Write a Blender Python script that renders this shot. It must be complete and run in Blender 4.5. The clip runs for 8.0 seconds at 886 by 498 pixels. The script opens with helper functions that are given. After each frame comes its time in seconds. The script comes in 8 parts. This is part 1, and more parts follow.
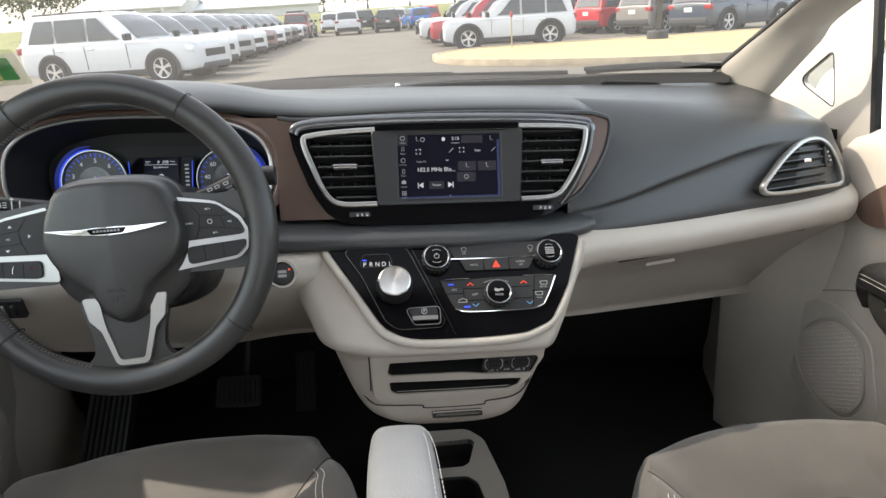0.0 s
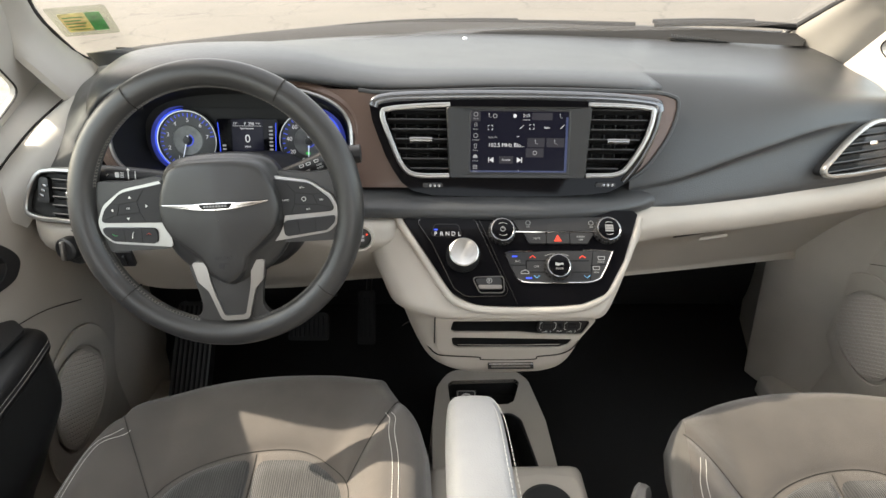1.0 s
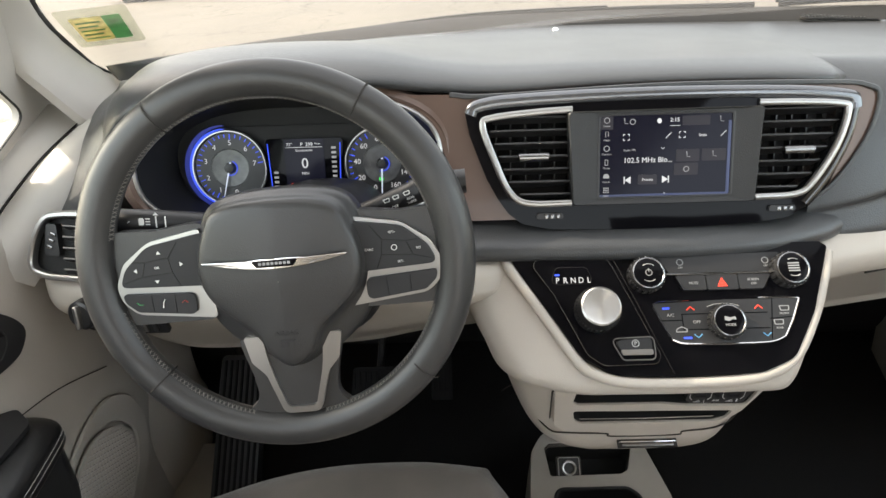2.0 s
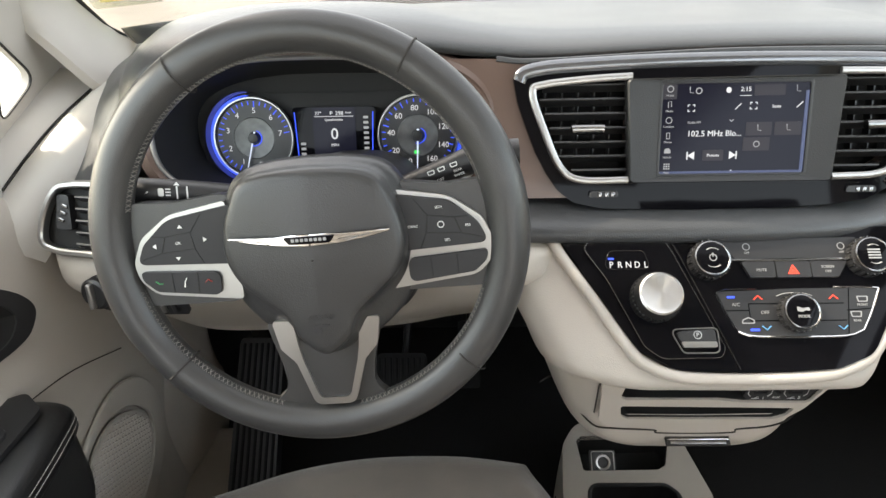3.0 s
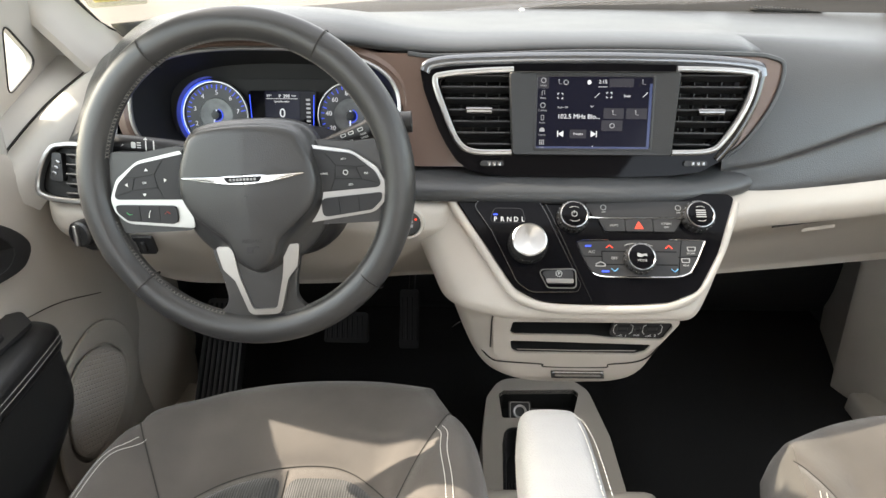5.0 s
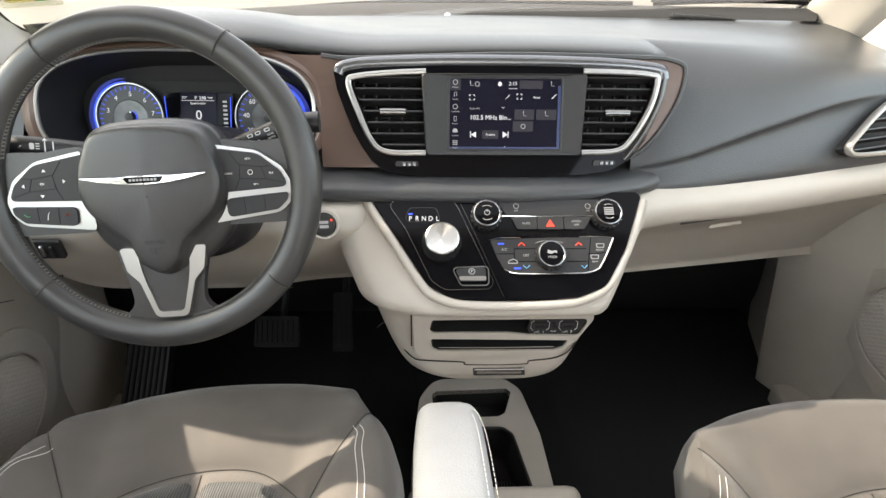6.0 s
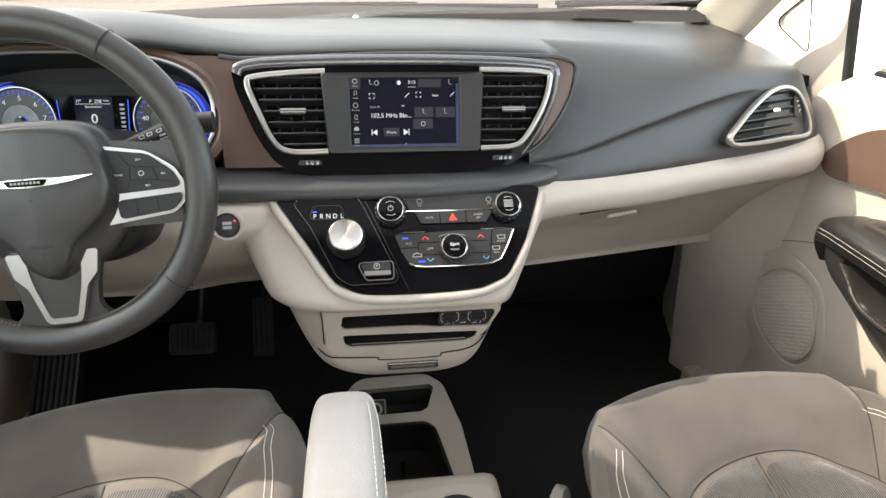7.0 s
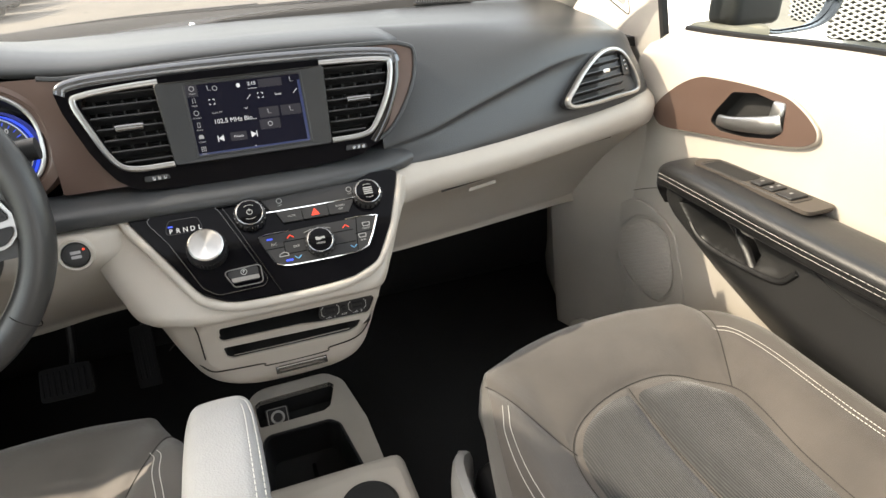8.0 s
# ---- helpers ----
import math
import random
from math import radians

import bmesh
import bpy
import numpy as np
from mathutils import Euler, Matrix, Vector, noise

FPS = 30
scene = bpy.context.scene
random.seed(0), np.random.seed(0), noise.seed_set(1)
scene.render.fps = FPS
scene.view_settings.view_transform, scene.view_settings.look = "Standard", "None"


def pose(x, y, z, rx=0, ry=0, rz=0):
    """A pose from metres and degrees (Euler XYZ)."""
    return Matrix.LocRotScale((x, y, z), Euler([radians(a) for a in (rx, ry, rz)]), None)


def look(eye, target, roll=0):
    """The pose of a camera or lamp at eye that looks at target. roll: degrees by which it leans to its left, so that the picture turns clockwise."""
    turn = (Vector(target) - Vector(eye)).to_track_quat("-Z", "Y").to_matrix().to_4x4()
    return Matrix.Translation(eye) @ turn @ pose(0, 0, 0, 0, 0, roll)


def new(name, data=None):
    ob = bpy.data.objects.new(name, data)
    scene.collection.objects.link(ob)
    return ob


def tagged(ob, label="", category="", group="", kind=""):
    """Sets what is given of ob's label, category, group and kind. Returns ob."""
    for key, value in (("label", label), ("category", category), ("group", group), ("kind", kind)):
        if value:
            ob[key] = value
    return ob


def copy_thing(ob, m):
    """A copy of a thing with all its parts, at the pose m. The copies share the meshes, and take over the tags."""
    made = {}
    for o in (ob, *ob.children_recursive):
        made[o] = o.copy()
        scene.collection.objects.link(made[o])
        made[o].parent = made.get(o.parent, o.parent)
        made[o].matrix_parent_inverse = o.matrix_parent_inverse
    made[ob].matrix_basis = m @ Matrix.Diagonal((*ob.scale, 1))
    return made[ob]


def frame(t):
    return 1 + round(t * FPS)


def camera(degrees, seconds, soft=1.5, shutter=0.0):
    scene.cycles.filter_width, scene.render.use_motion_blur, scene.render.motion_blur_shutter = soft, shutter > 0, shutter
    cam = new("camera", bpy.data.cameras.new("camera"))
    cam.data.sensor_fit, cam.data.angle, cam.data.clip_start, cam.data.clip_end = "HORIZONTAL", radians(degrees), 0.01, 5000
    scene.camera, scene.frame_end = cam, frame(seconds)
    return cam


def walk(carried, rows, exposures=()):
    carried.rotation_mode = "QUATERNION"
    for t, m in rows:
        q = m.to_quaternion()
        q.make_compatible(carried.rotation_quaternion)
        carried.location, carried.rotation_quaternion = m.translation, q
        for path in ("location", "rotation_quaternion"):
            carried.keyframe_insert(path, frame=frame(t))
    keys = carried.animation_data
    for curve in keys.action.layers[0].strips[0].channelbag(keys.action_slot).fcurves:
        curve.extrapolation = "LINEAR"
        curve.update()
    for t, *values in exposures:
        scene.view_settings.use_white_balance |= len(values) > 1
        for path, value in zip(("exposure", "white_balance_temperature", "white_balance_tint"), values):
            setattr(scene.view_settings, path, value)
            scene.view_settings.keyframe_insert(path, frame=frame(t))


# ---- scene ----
cam = camera(71.4, 8.0)
PATH = [
    (0, (-0.103, -0.003, 1.286), (0.092, 1.855, 0.573), -0.0),
    (0.1, (-0.112, -0.006, 1.297), (0.044, 1.85, 0.568), 0.1),
    (0.2, (-0.12, -0.009, 1.329), (0.007, 1.826, 0.544), 0.6),
    (0.3, (-0.129, -0.009, 1.362), (-0.017, 1.802, 0.521), 1.1),
    (0.5, (-0.143, -0.016, 1.395), (-0.04, 1.765, 0.49), 1.5),
    (1, (-0.156, -0.022, 1.4), (-0.077, 1.718, 0.416), 1.4),
    (1.5, (-0.177, 0.035, 1.393), (-0.171, 1.797, 0.447), -0.8),
    (2, (-0.255, 0.209, 1.332), (-0.276, 1.964, 0.372), -1.9),
    (2.2, (-0.284, 0.254, 1.316), (-0.303, 1.998, 0.338), -2.1),
    (3.3, (-0.292, 0.259, 1.299), (-0.376, 1.986, 0.293), -1.4),
    (3.5, (-0.275, 0.22, 1.307), (-0.383, 1.945, 0.3), -1.5),
    (4, (-0.242, 0.133, 1.321), (-0.347, 1.861, 0.32), -1.0),
    (4.2, (-0.236, 0.111, 1.319), (-0.327, 1.845, 0.327), -0.6),
    (5.5, (-0.151, 0.074, 1.308), (-0.131, 1.834, 0.36), 0.5),
    (6, (-0.123, 0.065, 1.306), (-0.033, 1.829, 0.367), 1.2),
    (6.5, (-0.094, 0.055, 1.304), (0.078, 1.817, 0.373), 1.8),
    (7, (-0.073, 0.038, 1.303), (0.201, 1.793, 0.383), 1.8),
    (7.5, (-0.049, 0.018, 1.3), (0.359, 1.745, 0.377), 0.3),
    (8, (-0.03, 0.003, 1.3), (0.545, 1.673, 0.363), -2.5),
]
walk(cam, [(t, look(eye, target, roll)) for t, eye, target, roll in PATH], exposures=[(0.0, 2.47, 6750, 10), (0.5, 2.78, 6980, 10), (1.0, 2.88, 7150, 10), (2.0, 2.95, 7140, 10), (3.5, 3.28, 7120, 10), (5.5, 3.27, 7100, 10), (6.5, 3.17, 7100, 10), (8.0, 2.89, 7150, 10)])

# ---- light ----
world = bpy.data.worlds.new("world")
scene.world = world
world.use_nodes = True
wn = world.node_tree
sky = wn.nodes.new("ShaderNodeTexSky")
sky.sky_type, sky.sun_disc = "NISHITA", False
TO_SUN = Vector((-0.72, 0.262, 0.643)).normalized()
sky.sun_elevation = math.asin(TO_SUN.z)
sky.sun_rotation = math.atan2(TO_SUN.x, TO_SUN.y)
sky.dust_density, sky.air_density = 3.0, 1.0
wn.nodes["Background"].inputs[1].default_value = 0.15
haze = wn.nodes.new("ShaderNodeMix")  # thin summer haze that evens the sky out
haze.data_type = "RGBA"
haze.inputs[0].default_value = 0.42
haze.inputs[7].default_value = (5.6, 5.65, 5.7, 1)
wn.links.new(sky.outputs[0], haze.inputs[6])
wn.links.new(haze.outputs[2], wn.nodes["Background"].inputs[0])
sun = new("sun", bpy.data.lights.new("sun", "SUN"))
sun.data.energy, sun.data.angle, sun.data.color = 1.9, radians(0.6), (1.0, 0.93, 0.82)
sun.matrix_world = look(TO_SUN * 30, (0, 0, 0))


# ---- materials ----
def material(name, colour, rough=0.5, metal=0.0, grain=0.0, grain_size=900.0, vary=0.12, vary_size=9.0, coat=0.0,
             emit=None, glow=0.0, sheen=0.0, kind="NOISE", spec=0.5):
    """A surface with fine relief (grain) and slow uneven wear (vary)."""
    m = bpy.data.materials.new(name)
    m.use_nodes = True
    n, l = m.node_tree.nodes, m.node_tree.links
    b = n["Principled BSDF"]
    b.inputs["Roughness"].default_value, b.inputs["Metallic"].default_value = rough, metal
    b.inputs["Coat Weight"].default_value, b.inputs["Coat Roughness"].default_value = coat, 0.04
    b.inputs["Sheen Weight"].default_value = sheen
    b.inputs["Specular IOR Level"].default_value = spec
    co = n.new("ShaderNodeTexCoord")
    no = n.new("ShaderNodeTexNoise")
    no.inputs["Scale"].default_value, no.inputs["Detail"].default_value = vary_size, 6.0
    l.new(co.outputs["Object"], no.inputs["Vector"])
    ra = n.new("ShaderNodeMapRange")
    ra.inputs["From Min"].default_value, ra.inputs["From Max"].default_value = 0.3, 0.7
    ra.inputs["To Min"].default_value, ra.inputs["To Max"].default_value = 1 - vary, 1 + vary
    l.new(no.outputs["Fac"], ra.inputs["Value"])
    mix = n.new("ShaderNodeMix")
    mix.data_type, mix.blend_type = "RGBA", "MULTIPLY"
    mix.inputs[0].default_value = 1.0
    mix.inputs[6].default_value = (*colour, 1)
    l.new(ra.outputs[0], mix.inputs[7])
    l.new(mix.outputs[2], b.inputs["Base Color"])
    rr = n.new("ShaderNodeMapRange")
    rr.inputs["To Min"].default_value, rr.inputs["To Max"].default_value = rough * 0.85, min(1, rough * 1.15)
    l.new(no.outputs["Fac"], rr.inputs["Value"])
    l.new(rr.outputs[0], b.inputs["Roughness"])
    if grain:
        g = n.new("ShaderNodeTexVoronoi" if kind == "CELL" else "ShaderNodeTexNoise")
        g.inputs["Scale"].default_value = grain_size
        l.new(co.outputs["Object"], g.inputs["Vector"])
        bu = n.new("ShaderNodeBump")
        bu.inputs["Strength"].default_value, bu.inputs["Distance"].default_value = grain, 0.001
        l.new(g.outputs[0], bu.inputs["Height"])
        l.new(bu.outputs[0], b.inputs["Normal"])
    if emit:
        b.inputs["Emission Color"].default_value, b.inputs["Emission Strength"].default_value = (*emit, 1), glow
    return m


def rib_material(name, colour, dark, period):
    """Woven cloth with narrow ribs along the seat."""
    m = material(name, colour, 0.92, grain=0.5, grain_size=1400, sheen=0.3)
    n, l = m.node_tree.nodes, m.node_tree.links
    b = n["Principled BSDF"]
    co = n.new("ShaderNodeTexCoord")
    wv = n.new("ShaderNodeTexWave")
    wv.bands_direction = "X"
    wv.inputs["Scale"].default_value = 0.314 / period
    wv.inputs["Distortion"].default_value, wv.inputs["Detail"].default_value = 0.6, 1.0
    l.new(co.outputs["Object"], wv.inputs["Vector"])
    br = n.new("ShaderNodeTexNoise")
    br.inputs["Scale"].default_value = 1.0
    mp = n.new("ShaderNodeMapping")
    mp.inputs["Scale"].default_value = (420, 26, 26)
    l.new(co.outputs["Object"], mp.inputs["Vector"])
    l.new(mp.outputs[0], br.inputs["Vector"])
    mu = n.new("ShaderNodeMath")
    mu.operation = "MULTIPLY"
    l.new(wv.outputs["Fac"], mu.inputs[0])
    l.new(br.outputs["Fac"], mu.inputs[1])
    r = n.new("ShaderNodeValToRGB")
    r.color_ramp.elements[0].position, r.color_ramp.elements[1].position = 0.1, 0.55
    r.color_ramp.elements[0].color, r.color_ramp.elements[1].color = (*dark, 1), (*colour, 1)
    l.new(mu.outputs[0], r.inputs["Fac"])
    l.new(r.outputs[0], b.inputs["Base Color"])
    bu = n.new("ShaderNodeBump")
    bu.inputs["Strength"].default_value, bu.inputs["Distance"].default_value = 0.6, 0.001
    l.new(wv.outputs["Fac"], bu.inputs["Height"])
    l.new(bu.outputs[0], b.inputs["Normal"])
    return m


def glass_material(name, colour, rough=0.0, dust=0.0):
    """Thin clear sheet: see-through, with a mirror-like sheen at a slant and a film of dust that catches the light."""
    m = bpy.data.materials.new(name)
    m.use_nodes = True
    n, l = m.node_tree.nodes, m.node_tree.links
    out = n["Material Output"]
    n.remove(n["Principled BSDF"])
    tr, gl, mx, fr = (n.new("ShaderNodeBsdfTransparent"), n.new("ShaderNodeBsdfGlossy"), n.new("ShaderNodeMixShader"),
                      n.new("ShaderNodeFresnel"))
    tr.inputs[0].default_value = (*colour, 1)
    gl.inputs["Roughness"].default_value = rough
    fr.inputs[0].default_value = 1.05
    l.new(fr.outputs[0], mx.inputs[0])
    l.new(tr.outputs[0], mx.inputs[1])
    l.new(gl.outputs[0], mx.inputs[2])
    last = mx.outputs[0]
    if dust:
        df, my = n.new("ShaderNodeBsdfTranslucent"), n.new("ShaderNodeMixShader")
        df.inputs[0].default_value = (0.8, 0.8, 0.78, 1)
        my.inputs[0].default_value = dust
        l.new(last, my.inputs[1])
        l.new(df.outputs[0], my.inputs[2])
        last = my.outputs[0]
    l.new(last, out.inputs[0])
    return m


PAD = material("dash_soft_plastic", (0.038, 0.0398, 0.0416), 0.35, grain=0.25, grain_size=700, kind="CELL", vary=0.08)
CREAM = material("cream_plastic", (0.415, 0.378, 0.332), 0.46, grain=0.18, grain_size=800, kind="CELL", vary=0.05)
LINER = material("headliner_cloth", (0.76, 0.735, 0.70), 0.95, grain=0.3, grain_size=1500, vary=0.05)
PILLAR = material("pillar_trim", (0.42, 0.398, 0.365), 0.55, grain=0.12, grain_size=900, kind="CELL", vary=0.04)
BROWN = material("brown_satin_trim", (0.108, 0.069, 0.054), 0.33, metal=0.25, grain=0.03, grain_size=60, vary=0.06, coat=0.15)
GLOSS = material("piano_black", (0.003, 0.003, 0.004), 0.04, vary=0.05, spec=0.09)
GLOSSEDGE = material("piano_black_edge", (0.010, 0.010, 0.011), 0.16, vary=0.05, spec=0.5, coat=0.6)
BLACK = material("black_plastic", (0.014, 0.014, 0.015), 0.42, grain=0.15, grain_size=900, kind="CELL")
MATTE = material("matt_black", (0.008, 0.008, 0.008), 0.75, grain=0.2, grain_size=600)
KNOB_RIM = material("dark_chrome", (0.25, 0.25, 0.25), 0.22, metal=1.0, vary=0.1, vary_size=300)
SILVER = material("satin_silver", (0.39, 0.387, 0.380), 0.30, metal=0.95, vary=0.03)
CHROME = material("chrome", (0.72, 0.72, 0.72), 0.10, metal=1.0, vary=0.02)
SPUN = material("spun_aluminium", (0.55, 0.545, 0.535), 0.30, metal=1.0, vary=0.04, vary_size=60)
SPUN.node_tree.nodes["Principled BSDF"].inputs["Anisotropic"].default_value = 0.85
turn_way = SPUN.node_tree.nodes.new("ShaderNodeTangent")
turn_way.direction_type, turn_way.axis = "RADIAL", "Z"
SPUN.node_tree.links.new(turn_way.outputs[0], SPUN.node_tree.nodes["Principled BSDF"].inputs["Tangent"])
LEATHER = material("grey_black_leather", (0.032, 0.0317, 0.0313), 0.34, grain=0.12, grain_size=900, kind="CELL", vary=0.08)
ARMHIDE = material("black_armrest_leather", (0.011, 0.011, 0.0115), 0.38, grain=0.2, grain_size=800, kind="CELL", vary=0.1)
BUTTON = material("button_rubber", (0.020, 0.020, 0.021), 0.48, spec=0.3, grain=0.1, grain_size=900)
FABRIC = material("seat_cloth", (0.070, 0.061, 0.054), 0.95, grain=0.5, grain_size=1300, vary=0.20, vary_size=12, sheen=0.25)
SIDECLOTH = material("seat_side_cloth", (0.085, 0.078, 0.070), 0.92, grain=0.5, grain_size=1300, vary=0.1, sheen=0.2)
RIBBED = rib_material("seat_ribbed_cloth", (0.046, 0.045, 0.044), (0.017, 0.017, 0.0175), 0.0032)
THREAD = material("white_thread", (0.62, 0.60, 0.56), 0.8)
SEAM = material("dark_seam", (0.02, 0.018, 0.016), 0.9)
VINYL = material("grey_vinyl", (0.325, 0.322, 0.318), 0.42, grain=0.3, grain_size=600, kind="CELL")
CARPET = material("black_carpet", (0.0065, 0.0065, 0.0072), 1.0, grain=1.0, grain_size=900, vary=0.3, vary_size=30)
RUBBER = material("black_rubber", (0.008, 0.008, 0.0085), 0.7, grain=0.2, spec=0.2)
SCREEN = material("screen_glass", (0.003, 0.003, 0.005), 0.14, spec=0.10, emit=(0.012, 0.013, 0.028), glow=0.07)
TILE = material("screen_tile", (0.014, 0.014, 0.017), 0.3, spec=0.1, emit=(0.05, 0.048, 0.06), glow=0.07)
LIT = material("lit_white", (0.35, 0.35, 0.35), 0.5, emit=(0.85, 0.87, 0.95), glow=0.065)
DIM = material("lit_grey", (0.2, 0.2, 0.2), 0.5, emit=(0.5, 0.5, 0.55), glow=0.04)
GREYINK = material("printed_grey", (0.26, 0.26, 0.26), 0.6)
INK = material("printed_white", (0.62, 0.62, 0.60), 0.6)
BLUE_HALO = material("lit_blue_halo", (0.01, 0.02, 0.15), 0.5, emit=(0.03, 0.07, 1.0), glow=0.022)
BLUE = material("lit_blue", (0.02, 0.05, 0.5), 0.5, emit=(0.03, 0.09, 1.0), glow=0.15)
RED = material("lit_red", (0.5, 0.03, 0.02), 0.5, emit=(1.0, 0.08, 0.03), glow=0.15)
GREEN = material("lit_green", (0.02, 0.4, 0.05), 0.5, emit=(0.05, 0.8, 0.15), glow=0.15)
GLASS = glass_material("clear_glass", (0.93, 0.96, 0.94))
SCREENGLASS = glass_material("windscreen_glass", (0.50, 0.50, 0.485), dust=0.03)
HOUSING = material("screen_housing_plastic", (0.0125, 0.013, 0.0135), 0.5, grain=0.15, grain_size=800, kind="CELL", vary=0.06)
LOUVRE = material("louvre_plastic", (0.021, 0.021, 0.0215), 0.32)


# Piano black edge; its lighter metallic colour stands in for reflected sky.
TOPEDGE = material("smoked_gloss_trim", (0.13, 0.135, 0.145), 0.20, metal=0.75, coat=0.5, vary=0.05)
RIBPLASTIC = material("ribbed_mat", (0.030, 0.030, 0.031), 0.36)
INKYBODY = material("dark_body_paint", (0.02, 0.021, 0.024), 0.3, coat=0.8, vary=0.04)


# ---- building blocks ----
def spline(pts, n, closed=False):
    """n points on a smooth curve through pts."""
    p = [np.array(q, float) for q in pts]
    k = len(p)
    out = []
    total = k if closed else k - 1
    for i in range(n):
        s = total * i / (n if closed else n - 1)
        a = min(int(s), total - 1)
        f = s - a
        if closed:
            q = [p[(a + d) % k] for d in (-1, 0, 1, 2)]
        else:
            q = [p[max(0, min(k - 1, a + d))] for d in (-1, 0, 1, 2)]
            if a == 0:
                q[0] = 2 * p[0] - p[1]
            if a == k - 2:
                q[3] = 2 * p[k - 1] - p[k - 2]
        out.append(0.5 * (2 * q[1] + (q[2] - q[0]) * f + (2 * q[0] - 5 * q[1] + 4 * q[2] - q[3]) * f * f
                          + (3 * q[1] - q[0] - 3 * q[2] + q[3]) * f ** 3))
    return out


def grid(rows, closed_u=False, closed_v=False, bm=None):
    """A mesh of quads from rows of points."""
    bm = bm or bmesh.new()
    vs = [[bm.verts.new(tuple(p)) for p in r] for r in rows]
    nu, nv = len(vs), len(vs[0])
    for i in range(nu if closed_u else nu - 1):
        for j in range(nv if closed_v else nv - 1):
            q = (vs[i][j], vs[(i + 1) % nu][j], vs[(i + 1) % nu][(j + 1) % nv], vs[i][(j + 1) % nv])
            bm.faces.new(q)
    return bm


def loft(sections, nu, nv, closed=False, bm=None):
    """A smooth skin through sections, each with the same number of points."""
    fine = [spline(s, nv, closed) for s in sections]
    cols = [spline([f[j] for f in fine], nu) for j in range(nv)]
    return grid([[cols[j][i] for j in range(nv)] for i in range(nu)], False, closed, bm)


def thicken(bm, d):
    bmesh.ops.recalc_face_normals(bm, faces=bm.faces)
    bmesh.ops.solidify(bm, geom=bm.faces[:], thickness=d)
    return bm


def rounded(pts, r, n=5):
    """A polygon with its corners rounded by r (one number, or one a corner)."""
    out, k = [], len(pts)
    for i in range(k):
        rad = r[i] if isinstance(r, (list, tuple)) else r
        p, a, b = Vector(pts[i]), Vector(pts[i - 1]), Vector(pts[(i + 1) % k])
        da, db = (a - p), (b - p)
        la, lb = da.length, db.length
        da.normalize(), db.normalize()
        ang = max(0.05, da.angle(db))
        d = min(rad / math.tan(ang / 2), la * 0.48, lb * 0.48)
        s, e = p + da * d, p + db * d
        for j in range(n + 1):
            f = j / n
            out.append(tuple((1 - f) ** 2 * s + 2 * f * (1 - f) * p + f * f * e))
    return out


def plate(outline, depth, m, holes=(), bevel=0.0012, seg=2, bm=None):
    """A flat piece in the frame m (its z faces the viewer), from z = 0 to depth, with holes and rounded front edges."""
    own = bmesh.new()
    edges = []
    for loop in (outline, *holes):
        vs = [own.verts.new((x, y, 0)) for x, y in loop]
        edges += [own.edges.new((vs[i], vs[(i + 1) % len(vs)])) for i in range(len(vs))]
    bmesh.ops.triangle_fill(own, use_beauty=True, edges=edges, normal=(0, 0, 1))
    for f in own.faces:
        if f.normal.z < 0:
            f.normal_flip()
    base = own.faces[:]
    ret = bmesh.ops.extrude_face_region(own, geom=base, use_keep_orig=True)
    up = [v for v in ret["geom"] if isinstance(v, bmesh.types.BMVert)]
    bmesh.ops.translate(own, verts=up, vec=(0, 0, depth))
    if bevel:
        own.normal_update()
        rim = [e for e in own.edges if all(v.co.z > depth - 1e-7 for v in e.verts)
               and len(e.link_faces) == 2 and abs(e.link_faces[0].normal.dot(e.link_faces[1].normal)) < 0.5]
        bmesh.ops.bevel(own, geom=rim, offset=bevel, segments=seg, affect="EDGES", profile=0.6, clamp_overlap=True)
    bmesh.ops.recalc_face_normals(own, faces=own.faces)
    own.normal_update()
    for e in own.edges:
        if len(e.link_faces) == 2 and (e.link_faces[0].normal.z > 0.9995) != (e.link_faces[1].normal.z > 0.9995):
            e.smooth = False
    bmesh.ops.transform(own, matrix=m, verts=own.verts)
    return merged(bm, own)


def merged(bm, own):
    if bm is None:
        return own
    tmp = bpy.data.meshes.new("tmp")
    own.to_mesh(tmp)
    own.free()
    bm.from_mesh(tmp)
    bpy.data.meshes.remove(tmp)
    return bm


def sweep(path, w, h, closed=False, up=(0, 0, 1), n=10, bm=None, flat=2.0, taper=None):
    """A bar along path with a rounded section, w across and h along up."""
    path = [Vector(p) for p in path]
    k = len(path)
    own = bmesh.new()
    rows = []
    for i, p in enumerate(path):
        a = path[(i - 1) % k] if closed or i else path[i]
        b = path[(i + 1) % k] if closed or i < k - 1 else path[i]
        t = (b - a).normalized()
        u = Vector(up) - t * t.dot(Vector(up))
        u = u.normalized() if u.length > 1e-6 else t.orthogonal().normalized()
        s = t.cross(u)
        f = taper(i / max(1, k - 1)) if taper else 1.0
        row = []
        for j in range(n):
            c, d = math.cos(2 * math.pi * j / n), math.sin(2 * math.pi * j / n)
            c = math.copysign(abs(c) ** (2 / flat), c)
            d = math.copysign(abs(d) ** (2 / flat), d)
            row.append(p + s * (c * w / 2 * f) + u * (d * h / 2 * f))
        rows.append(row)
    grid(rows, closed, True, own)
    if not closed:
        own.verts.ensure_lookup_table()
        own.faces.new([own.verts[j] for j in range(n)])
        own.faces.new([own.verts[len(own.verts) - 1 - j] for j in range(n)])
    bmesh.ops.recalc_face_normals(own, faces=own.faces)
    return merged(bm, own)


